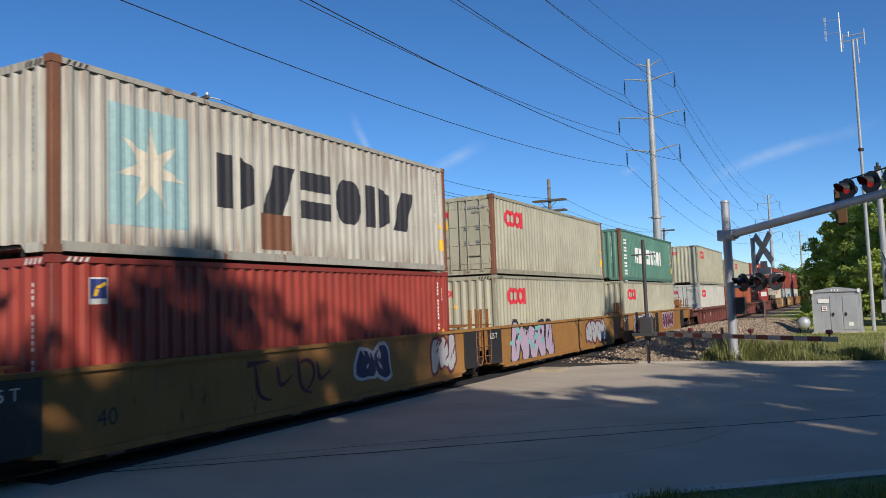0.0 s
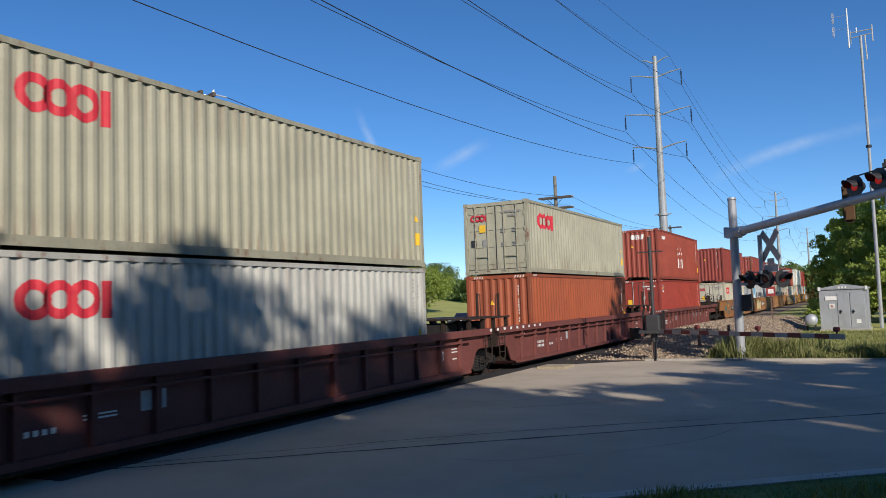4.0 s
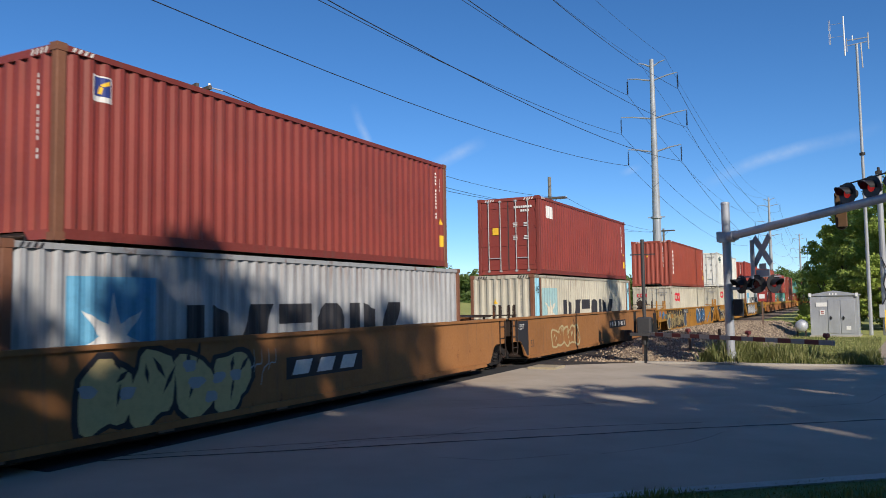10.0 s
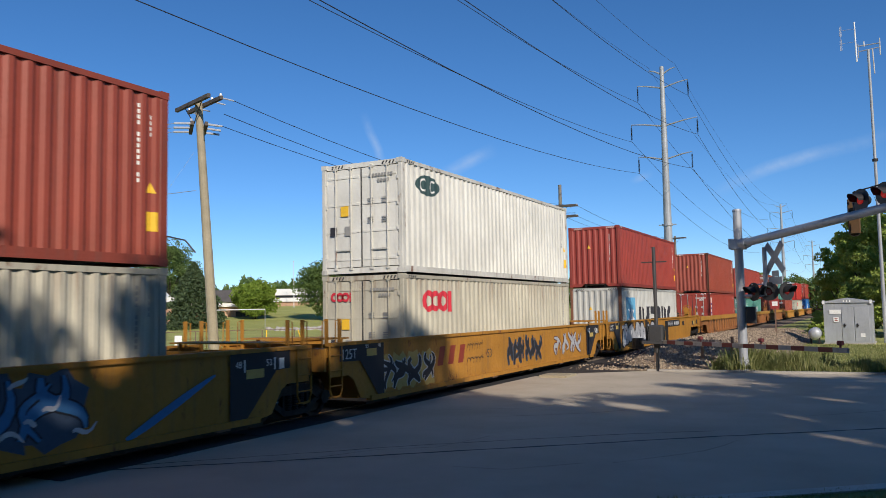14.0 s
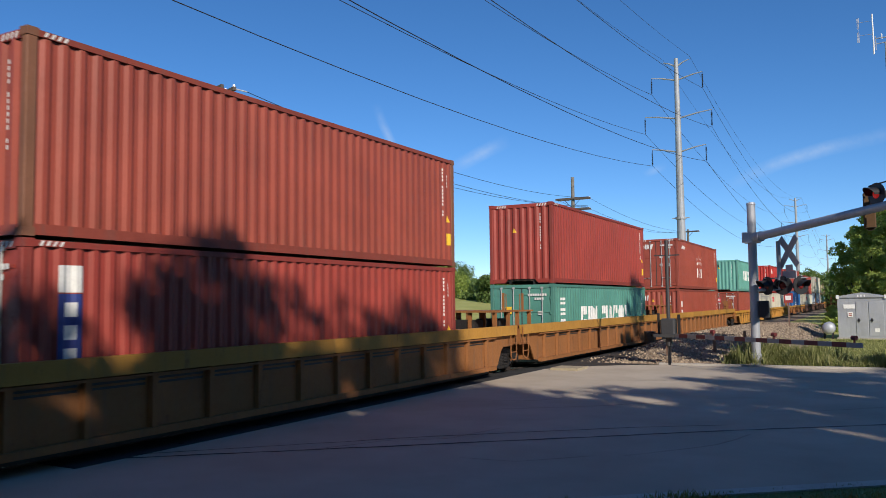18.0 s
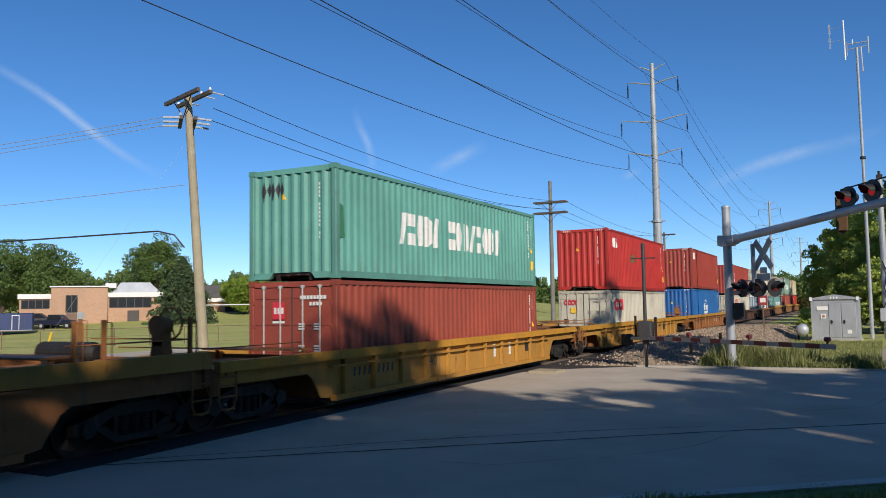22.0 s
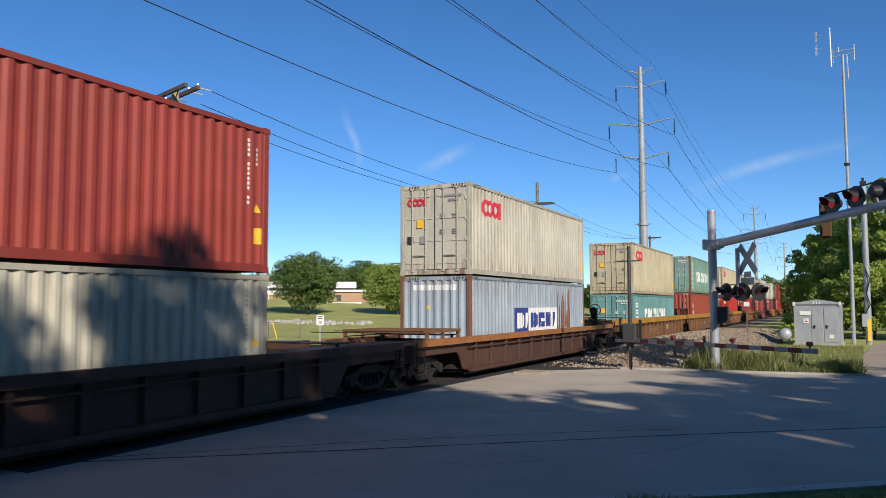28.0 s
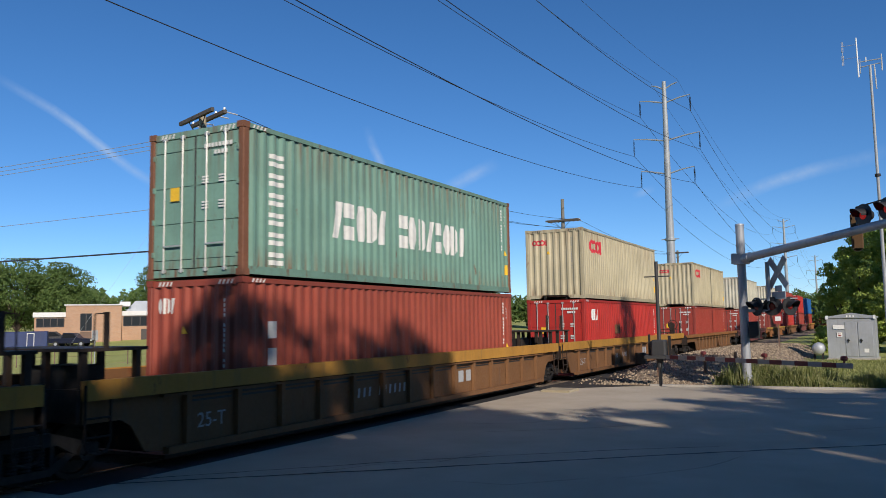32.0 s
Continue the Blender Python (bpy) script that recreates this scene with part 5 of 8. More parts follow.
# rusty three-unit car with smooth sides
G1 = well_car(122.57, "smooth", 2.2, 1.62, "brownorange", "brownorange", (1.9, True), (0, False), wheel=True, black=False)
H1 = well_car(141.99, "smooth", 2.2, 1.62, "brownorange", "brownorange", (1.7, False), (0, False), black=False)
I1 = well_car(161.54, "smooth", 2.2, 1.62, "brownorange", "brownorange", (1.7, False), (1.9, True), wheel=True)
for car in (G1, H1, I1):
    numerals(car, "53", -1.75, 0.60, 0.34, INK["black"])
for car in (H1, I1):
    on_car("end_panel", [[(-3.1, 0.86), (-2.75, 0.86), (-2.6, 0.80), (-2.1, 0.34), (-1.95, 0.34), (-1.95, 1.50), (-3.1, 1.50)]], SPRAY["black"], car, "black end panel", 0.0035)
    numerals(car, "125T", -2.85, 1.22, 0.25, INK["white"], SIDE + 0.006)
# on the first unit: faded purple outlines behind the number, then tall tan letters with a pale rim
letters = []
for k in range(7):
    a = 0.35 + 0.72 * k
    letters.append((bezier([(a, 0.55), (a + 0.02, 1.1), (a + 0.08, 1.62), (a + 0.28, 1.50)]) + bezier([(a + 0.28, 1.50), (a + 0.52, 1.55), (a + 0.52, 1.0), (a + 0.50, 0.52)]), 0.035))
    if k % 2:
        letters.append((bezier([(a + 0.06, 0.98), (a + 0.2, 1.1), (a + 0.35, 0.9), (a + 0.5, 1.02)], 5), 0.03))
strokes("graffiti_outline", letters, SPRAY["duskpurple"], G1, "faded purple sprayed letters", 0.005)
on_car("graffiti_shape", [blob(random.Random(3), -1.6, 0.95, 0.45, 0.25), blob(random.Random(7), -0.1, 0.62, 0.36, 0.14), blob(random.Random(8), 5.6, 1.12, 0.42, 0.16), blob(random.Random(12), -0.5, 1.40, 0.3, 0.13)], SPRAY["duskteal"], G1, "faded teal sprayed patch", 0.004)
on_car("label_patch", [rect(-0.45, 0.08, 1.12, 1.25), rect(2.55, 3.15, 1.12, 1.25)], SPRAY["gold"], G1, "yellow label", 0.012)
block = [(6.90, 0.36), (6.92, 1.25), (7.12, 1.52), (7.72, 1.56), (7.95, 1.44), (8.25, 1.56), (8.95, 1.50), (9.3, 1.56), (10.2, 1.55), (10.26, 1.05), (10.02, 0.92), (9.98, 0.34), (8.6, 0.40), (7.9, 0.36)]
mid = (8.55, 0.95)
for grow, ink, lab, lift in ((1.05, SPRAY["white"], "pale sprayed rim", 0.004), (1.025, SPRAY["black"], "dark sprayed rim", 0.006), (0.98, SPRAY["sand"], "sprayed fill", 0.008)):
    on_car("graffiti_shape", [[(mid[0] + (a - mid[0]) * grow, min(mid[1] + (z - mid[1]) * grow, 1.59)) for a, z in block]], ink, G1, lab, lift)
strokes("graffiti_detail", [([(7.3, 0.40), (7.36, 0.86), (7.62, 0.88), (7.66, 0.42)], 0.05), (bezier([(7.25, 1.12), (7.5, 1.36), (7.7, 1.2), (7.68, 1.0)], 6), 0.045), ([(7.95, 0.42), (7.98, 1.40)], 0.05), ([(8.22, 1.2), (8.40, 0.75), (8.44, 0.42)], 0.05), ([(8.78, 0.42), (8.80, 1.20), (8.62, 1.22)], 0.05), ([(9.15, 0.42), (9.18, 1.18), (9.42, 1.20)], 0.05), ([(9.55, 0.42), (9.60, 1.12)], 0.05), ([(9.62, 1.25), (10.1, 1.22)], 0.045)], SPRAY["maroon"], G1, "dark sprayed letter lines", 0.010)
on_car("graffiti_highlight", [blob(random.Random(21), 9.0, 1.42, 0.34, 0.08)], SPRAY["gold"], G1, "yellow sprayed patch", 0.012)
strokes("scrawl", [(bezier([(6.0 + 0.2 * i, 1.05), (6.05 + 0.2 * i, 1.4), (6.2 + 0.2 * i, 0.95), (6.16 + 0.2 * i, 1.3)], 6), 0.014) for i in range(3)], SPRAY["silver"], G1, "thin pale scrawl", 0.005)
graffiti(H1, 0.25, 3.75, 0.88, 1.24, 4, SPRAY["sand"], SPRAY["black"], 13, SPRAY["silver"])
strokes("scrawl", [(bezier([(3.7 + 0.2 * i, 0.7 + 0.25 * (i % 2)), (3.75 + 0.2 * i, 1.3), (4.0 + 0.2 * i, 0.8), (3.9 + 0.2 * i, 1.35)], 6), 0.014) for i in range(4)], SPRAY["silver"], H1, "thin pale scrawl", 0.006)
on_car("brand_panel", [rect(4.83, 7.47, 0.72, 1.14)], SPRAY["black"], H1, "black panel")
on_car("brand_mark", [[(a + 0.14, 1.07), (a + 0.66, 1.07), (a + 0.52, 0.79), (a, 0.79)] for a in (5.0, 5.8, 6.6)], INK["white"], H1, "three white slanted blocks", 0.008)
for car, a, zp in ((G1, 1.20, 0.78), (I1, 8.0, 0.88)):
    on_car("number_panel", [rect(a, a + 2.85, zp, zp + 0.32)], SPRAY["black"], car, "black panel with pale bars", 0.014)
    bars(a + 0.14, zp + 0.06, 10, INK["white"], car, 0.018, 0.2, 0.262, (4,))
graffiti(I1, 0.4, 3.6, 0.8, 0.7, 5, CAR["brownorange"], SPRAY["tan"], 14)

# yellow three-unit car with smooth sides, heavily sprayed
J1 = well_car(184.88, "smooth", 2.2, 1.54, "yellow", "yellow", (1.9, True), (0, False), wheel=True)
K1 = well_car(204.47, "smooth", 2.2, 1.54, "yellow", "yellow", (1.75, False), (0, False))
L1 = well_car(223.98, "smooth", 2.2, 1.54, "yellow", "yellow", (1.75, False), (1.9, True), wheel=True)
wild(J1, -2.9, 2.2, 0.32, 1.48, 8, SPRAY["black"], SPRAY["khaki"], SPRAY["black"], 21, SPRAY["gold"])
strokes("graffiti_ring", [([(2.75 + 0.55 * math.cos(q * 0.35), 0.80 + 0.48 * math.sin(q * 0.35)) for q in range(19)], 0.07)], SPRAY["tan"], J1, "sprayed ring", 0.0215)
on_car("graffiti_shape", [blob(random.Random(5), 2.75, 0.8, 0.55, 0.48)], SPRAY["slate"], J1, "sprayed dark disc", 0.0045)
wild(J1, 7.0, 10.4, 0.4, 1.45, 4, SPRAY["slate"], SPRAY["blue"], SPRAY["black"], 22, SPRAY["white"])
strokes("graffiti_arrow", [(bezier([(6.9, 1.35), (7.6, 1.6), (8.3, 1.1), (8.7, 0.5)]), 0.06)], SPRAY["white"], J1, "sprayed white sweep", 0.017)
strokes("graffiti_arrow", [(bezier([(11.2, 0.35), (11.6, 0.5), (12.4, 0.9), (13.0, 1.15)]), 0.07)], SPRAY["blue"], J1, "sprayed blue sweep", 0.017)
on_car("number_panel", [rect(2.1, 3.9, 1.17, 1.47)], SPRAY["black"], J1, "black panel with pale bars", 0.024)
bars(2.22, 1.22, 6, INK["white"], J1, 0.028, 0.2, 0.27)
on_car("repaint_patch", [rect(-1.75, -1.1, 0.98, 1.2)], CAR["yellow"], J1, "clean yellow label patch", 0.0235)
on_car("repaint_patch", [rect(0.7, 1.05, 1.02, 1.14)], CAR["yellow"], J1, "clean yellow label patch", 0.0235)
rng = random.Random(77)
for k, ink in enumerate(("burnt", "blue", "burnt", "slate", "blue", "burnt", "duskteal")):
    on_car("graffiti_shape", [blob(rng, -5.05 + 0.32 * k, 1.12 + 0.16 * (k % 3), 0.26, 0.15)], SPRAY[ink], J1, "patch of sprayed colour", 0.004 + 0.002 * (k % 3))
strokes("graffiti_ring", [([(-2.35 + 0.5 * math.cos(q * 0.35), 0.72 + 0.42 * math.sin(q * 0.35)) for q in range(19)], 0.10)], SPRAY["tan"], J1, "sprayed ring", 0.0275)
on_car("graffiti_shape", [blob(random.Random(6), -2.35, 0.72, 0.34, 0.26)], SPRAY["slate"], J1, "sprayed blue disc", 0.0245)
numerals(J1, "53", 4.6, 0.95, 0.36, INK["black"])
numerals(J1, "B", 6.1, 0.95, 0.26, INK["black"])
for car, a in ((J1, 13.34), (K1, 13.34), (K1, -3.05), (L1, -3.05)):
    b = a + 1.7
    if a > 0:
        poly = [(a, 0.27), (13.7, 0.27), (14.55, 1.12), (b - 0.1, 1.14), (b - 0.1, 1.47), (a, 1.47)]
    else:
        poly = [(a, 1.14), (-2.3, 1.12), (-1.55, 0.27), (-1.35, 0.27), (-1.35, 1.47), (a, 1.47)]
    on_car("end_panel", [poly], SPRAY["black"], car, "black end panel", 0.026)
    on_car("label_patch", [rect(a + 0.4, a + 0.86, 1.02, 1.18)] if a > 0 else [rect(-2.05, -1.65, 1.2, 1.36)], SPRAY["gold"], car, "yellow label", 0.030)
    if a > 0:
        numerals(car, "48", a + 0.12, 1.22, 0.17, INK["white"], SIDE + 0.030)
        numerals(car, "53", a + 0.92, 1.22, 0.17, INK["white"], SIDE + 0.030)
        on_car("tick_mark", [rect(a + 0.34, a + 0.38, 1.14, 1.36)], INK["white"], car, "", 0.030)
        on_car("tick_mark", [rect(a + 1.14, a + 1.18, 1.14, 1.36)], INK["white"], car, "", 0.030)
        on_car("notice_panel", [rect(a + 1.28, a + 1.42, 1.14, 1.34)], INK["white"], car, "small white notice", 0.030)
    else:
        numerals(car, "125T", -3.0, 1.18, 0.30, INK["white"], SIDE + 0.030, 0.9)
        numerals(car, "53", -2.1, 1.38, 0.12, INK["white"], SIDE + 0.030)
        numerals(car, "48", -1.6, 1.38, 0.12, INK["white"], SIDE + 0.030)
wild(K1, -1.6, 1.0, 0.35, 1.2, 4, SPRAY["gold"], SPRAY["black"], SPRAY["white"], 23)
wild(K1, 5.6, 8.4, 0.4, 1.35, 6, None, SPRAY["black"], SPRAY["slate"], 24)
wild(K1, 9.6, 12.8, 0.5, 1.3, 4, None, SPRAY["silver"], SPRAY["maroon"], 26)
numerals(K1, "53", 4.2, 0.8, 0.34, INK["black"])
strokes("scrawl", [(bezier([(2.9 + 0.16 * i, 1.05), (2.95 + 0.16 * i, 1.5), (3.15 + 0.16 * i, 0.95), (3.1 + 0.16 * i, 1.3)], 6), 0.012) for i in range(6)] + [(bezier([(2.9 + 0.2 * i, 0.7), (2.95 + 0.2 * i, 1.1), (3.2 + 0.2 * i, 0.6), (3.1 + 0.2 * i, 0.9)], 6), 0.012) for i in range(5)], SPRAY["black"], K1, "thin black scrawl", 0.006)
on_car("brand_mark", [[(1.2 + 0.58 * i, 0.76), (1.5 + 0.58 * i, 0.76), (1.66 + 0.58 * i, 1.24), (1.36 + 0.58 * i, 1.24)] for i in range(3)], SPRAY["rustred"], K1, "dull rust-red blocks")
graffiti(L1, -0.9, 5.4, 0.88, 1.06, 6, SPRAY["silver"], SPRAY["black"], 25, SPRAY["white"])
strokes("graffiti_arrow", [(bezier([(5.3, 0.9), (6.0, 0.45), (6.8, 0.5), (7.9, 1.1)]), 0.13)], SPRAY["black"], L1, "sprayed dark sweep", 0.014)
strokes("graffiti_arrow", [(bezier([(5.4, 0.88), (6.0, 0.48), (6.8, 0.52), (7.8, 1.06)]), 0.09)], SPRAY["silver"], L1, "sprayed silver sweep", 0.017)
on_car("number_panel", [rect(8.22, 11.33, 1.04, 1.38)], SPRAY["black"], L1, "black panel with pale bars", 0.024)
on_car("label_patch", [rect(12.2, 12.75, 1.02, 1.26), rect(15.1, 15.5, 0.98, 1.22), rect(16.4, 16.85, 1.02, 1.28)], SPRAY["black"], L1, "small dark label", 0.006)
on_car("label_patch", [rect(15.55, 15.95, 1.02, 1.22)], SPRAY["gold"], L1, "yellow label", 0.006)
bars(8.4, 1.10, 10, INK["white"], L1, 0.028, 0.2, 0.28, (4,))

# ribbed three-unit car
for y, near, far in ((247.33, (1.9, True), (0, False)), (266.79, (1.75, False), (0, False)), (286.28, (1.75, False), (1.9, True))):
    well_car(y, "ribbed", 2.2, 1.45, "goldrust", "gold", near, far, wheel=True)
# single cars
singles = []
for y, body, sill in ((307.80, "gold", "sunyellow"), (329.41, "gold", "sunyellow"), (350.89, "goldrust", "gold"), (372.63, "darkbrown", "darkbrown"), (394.33, "darkbrown", "rustsill")):
    long = y in (329.41, 372.63)
    singles.append(well_car(y, "ribbed", 2.2 if long else 0.75, 1.26, body, sill, (1.9, True), (1.9, True), wheel=y in (329.41, 394.33), own=2.75 if long else 3.05))
grate = part("grating_frame", Shape().box(-1.36, 1.36, -3.0, -2.93, 1.42, 1.50).box(-1.36, 1.36, -1.0, -0.93, 1.42, 1.50).box(1.29, 1.36, -2.93, -1.0, 1.42, 1.50).box(-1.36, -1.29, -2.93, -1.0, 1.42, 1.50), CAR["rustbrown"], singles[4], "rusty raised grating frame")
for k in range(8):
    part("grating_bar", Shape().box(-1.29, 1.29, -2.80 + 0.23 * k, -2.76 + 0.23 * k, 1.44, 1.48), CAR["rustbrown"], grate)
for x in (-1.3, 1.3):
    for a in (-2.95, -2.0, -1.0):
        part("leg", Shape().box(x - 0.04, x + 0.04, a - 0.04, a + 0.04, 1.10, 1.42), CAR["rustbrown"], grate)
numerals(singles[1], "53", 4.85, 0.52, 0.24, INK["black"], SIDE - 0.086)
numerals(singles[0], "40", 3.9, 0.62, 0.42, INK["black"], SIDE - 0.086)
for car in singles[:3]:
    on_car("brand_mark", [rect(8.0 + 0.6 * i, 8.16 + 0.6 * i, 0.6, 1.0) for i in range(3)], INK["white"], car, x=SIDE - 0.088)
    bars(0.4, 0.66, 9, INK["black"], car, 0.004, 0.2, 0.2, (4,), SIDE - 0.088)
    on_car("notice_panel", [rect(10.6, 11.1, 0.62, 0.98)], SPRAY["black"], car, "small black notice panel", x=SIDE - 0.088)
# ribbed three-unit car, rusty
for y, near, far in ((416.15, (1.9, True), (0, False)), (435.77, (1.75, False), (0, False)), (455.24, (1.75, False), (1.9, True))):
    v = well_car(y, "ribbed", 2.2, 1.45, "rustbrown", "gold", near, far, wheel=True)
    bars(3.2, 0.62, 11, SPRAY["silver"], v, 0.004, 0.2, 0.21, (4,), SIDE - 0.088)
    on_car("brand_mark", [rect(8.15, 8.45, 0.62, 0.92), rect(8.6, 8.9, 0.62, 0.92)], SPRAY["silver"], v, "faded pale blocks", x=SIDE - 0.088)
    numerals(v, "25-T", -1.2, 0.55, 0.34, SPRAY["silver"], SIDE - 0.086)
for i, y in enumerate([477.80] + [499.0 + 21.4 * k for k in range(14)]):
    well_car(y, "ribbed", 0.75, 1.30, ("rustbrown", "maroon", "goldrust")[i % 3], ("goldrust", "maroon", "gold")[i % 3], (1.9, True), (1.9, True), spin=False)

# ---- crossing signals ----
FACE = Vector((-U.x, -U.y, 0))                      # towards the traffic that the signals warn
ACROSS = Vector((0.67, -0.74, 0)).normalized()      # from the far kerb over the street


def basis(origin, right, up, out):
    m = Matrix.Identity(4)
    for i, c in enumerate((right, out, up)):
        m.col[i][:3] = c
    m.translation = origin
    return m


def flasher(parent, p, face, lit):
    """A round railway lamp: black disc, hood, red lens, housing behind."""
    face = face.normalized()
    right = face.cross(Vector((0, 0, 1))).normalized()
    m = basis(Vector(p), right, Vector((0, 0, 1)), face)
    disc = turned(Shape().rod((0, -0.01, 0), (0, 0.015, 0), 0.30, n=28), m)
    lamp = part("flasher", disc, BLACK, parent, "round black flasher lamp")
    part("housing", turned(Shape().rod((0, -0.24, 0), (0, -0.01, 0), 0.12, 0.17, n=14).rod((0, -0.12, -0.28), (0, -0.12, 0), 0.03, n=6), m), BLACK, lamp)
    part("lens", turned(Shape().rod((0, 0.017, 0), (0, 0.05, 0), 0.12, 0.08, n=20), m), RED_LAMP if lit else RED_DULL, lamp, "glowing red lens" if lit else "dark red lens")
    hood, n = Shape(), 12
    v = []
    for j, (o, r) in enumerate(((0.01, 0.175), (0.38, 0.165), (0.38, 0.155), (0.01, 0.165))):
        for i in range(n + 1):
            q = radians(-10 + 200 * i / n)
            back = o if j in (0, 3) else o * (0.55 + 0.45 * math.sin(max(0.0, min(math.pi, q))))
            v.append((r * math.cos(q), back, r * math.sin(q)))
    k = n + 1
    hood.add(v, [(a * k + i, a * k + i + 1, ((a + 1) % 4) * k + i + 1, ((a + 1) % 4) * k + i) for a in range(4) for i in range(n)])
    part("hood", turned(hood, m), BLACK, lamp)
    return lamp


MAST = Vector((-3.63, 27.76, 0))
sig = thing("crossing_signal", "grey steel cantilever crossing signal with red flashers beside the street", "crossing signal", pose(*MAST))
part("mast", Shape().rod((0, 0, 0.0), (0, 0, 5.32), 0.145, 0.135, n=20), GREYPAINT, sig, smooth=False)
part("mast_cap", Shape().lathe([(0.0, 5.36), (0.13, 5.34), (0.15, 5.29), (0.15, 5.27)], (0, 0, 0), 20), GREYPAINT, sig)
part("base_flange", Shape().rod((0, 0, 0.02), (0, 0, 0.07), 0.30, n=20).rod((0, 0, 0.07), (0, 0, 0.35), 0.17, n=20), GREYPAINT, sig)
part("arm_bracket", Shape().box(-0.24, 0.24, -0.24, 0.24, 4.0, 4.32).rod(ACROSS * 0.15 + Vector((0, 0, 4.16)), ACROSS * 0.5 + Vector((0, 0, 4.185)), 0.17, n=16), GREYPAINT, sig)


def arm_at(s, up=0.0):
    return ACROSS * s + Vector((0, 0, 4.16 + 0.0675 * s + up))


part("cantilever_arm", Shape().rod(arm_at(0.1), arm_at(10.5), 0.135, 0.10, n=18), GREYPAINT, sig, "long tapering grey arm")
for s, lit, f in ((5.45, True, FACE), (6.28, True, FACE), (7.02, False, -FACE)):
    p = arm_at(s, 0.36)
    part("lamp_bracket", Shape().rod(arm_at(s), p - f * 0.12, 0.03, n=6), GREYPAINT, sig)
    flasher(sig, p, f, lit)
part("conduit", Shape().path([arm_at(5.2, 0.62), arm_at(7.3, 0.62)], 0.02).path([arm_at(5.2, 0.1), arm_at(5.2, 0.62)], 0.02), BLACK, sig)
# lower lamps and crossed boards on a short bracket beside the mast
part("lamp_bar", Shape().rod((0.1, -0.05, 2.45), (1.05, -0.12, 2.45), 0.05, n=10).box(0.35, 1.65, -0.16, -0.10, 2.80, 2.84), GREYPAINT, sig)
for x, lit, f in ((0.43, False, FACE), (0.90, True, Vector((-0.2, -1, 0))), (1.42, False, Vector((0.75, -0.66, 0)))):
    flasher(sig, (x, -0.16, 2.58), f, False)
part("sign_post", Shape().rod((0.80, -0.1, 2.45), (0.80, -0.1, 4.02), 0.07, n=12), GREYPAINT, sig)
right = FACE.cross(Vector((0, 0, 1))).normalized()
board_at = basis(Vector((1.12, -0.30, 3.66)), right, Vector((0, 0, 1)), FACE)
for ang in (48, -48):
    b = turned(Shape().slab(-0.61, 0.61, -0.012, 0.012, -0.115, 0.115, 0.004), board_at @ pose(0, 0.013 if ang > 0 else -0.013, 0, 0, ang, 0))
    board = part("crossed_board", b, GREYPAINT, sig, "weathered back of a crossed warning board")
part("tracks_plate", turned(Shape().box(-0.34, 0.34, -0.012, 0.012, -0.85, -0.62).box(-0.16, 0.16, -0.012, 0.012, -0.61, -0.42), board_at), GREYPAINT, sig)
part("control_box", Shape().slab(0.15, 0.45, -0.2, 0.1, 1.55, 2.1), BLACK, sig)
part("junction_box", Shape().slab(-0.30, -0.13, -0.14, 0.14, 4.02, 4.36), GREYPAINT, sig)

# yellow road signal hung behind the arm
ts = thing("traffic_signal", "faded yellow hanging road signal seen from behind", "traffic light", pose(*(MAST + arm_at(5.1, 0.0) + Vector((0.05, 0.35, 0)))))
part("housing", Shape().slab(-0.15, 0.15, -0.12, 0.12, -0.45, 0.50, 0.03), AMBER, ts)
for k in range(3):
    part("visor", Shape().rod((0, 0.12, 0.36 - 0.36 * k), (0, 0.42, 0.36 - 0.36 * k), 0.15, 0.15, n=14), AMBER, ts)
part("hanger", Shape().rod((0, 0, 0.55), (0, 0, 0.62), 0.03, n=6).rod((-0.12, -0.35, 0.35), (-0.12, 0, 0.35), 0.03, n=6), BLACK, ts)

# ---- gate ----
GATE = Vector((-6.25, 26.95, 0.12))
TIP = Vector((-0.42, 21.4, 1.02))
GATE_RED, GATE_WHITE = plain("faded_red_sheeting", (0.15, 0.028, 0.026), 0.6), paint("grimy_white_sheeting", (0.32, 0.31, 0.29), 0.6, 0.5)
GREYDARK = paint("dark_grey_paint", (0.045, 0.046, 0.048), 0.5, 0.3, 0.1)
gate = thing("crossing_gate", "lowered red and white crossing gate with a dark post", "crossing gate", pose(*GATE))
part("post", Shape().rod((0, 0, -0.15), (0, 0, 4.05), 0.06, n=12), GREYDARK, gate)
part("mechanism", Shape().slab(-0.24, 0.24, -0.22, 0.22, 0.90, 1.42, 0.05).box(-0.44, 0.62, -0.30, 0.30, 0.80, 0.90).rod((0, 0, 0.5), (0, 0, 0.82), 0.11, n=12), GREYDARK, gate, "dark grey gate mechanism box")
for x0, x1, z1 in ((0.30, 0.38, 1.55), (-0.36, -0.30, 1.6)):
    part("support_arm", Shape().box(x0, x1, -0.05, 0.05, 0.86, z1), DARK, gate)
part("lamp_bar", Shape().box(-0.42, 0.42, -0.02, 0.02, 3.52, 3.56), GREYDARK, gate)
root = Vector((0.1, -0.1, 0.86))
tip = TIP - GATE
d = (tip - root)
n_band = 17
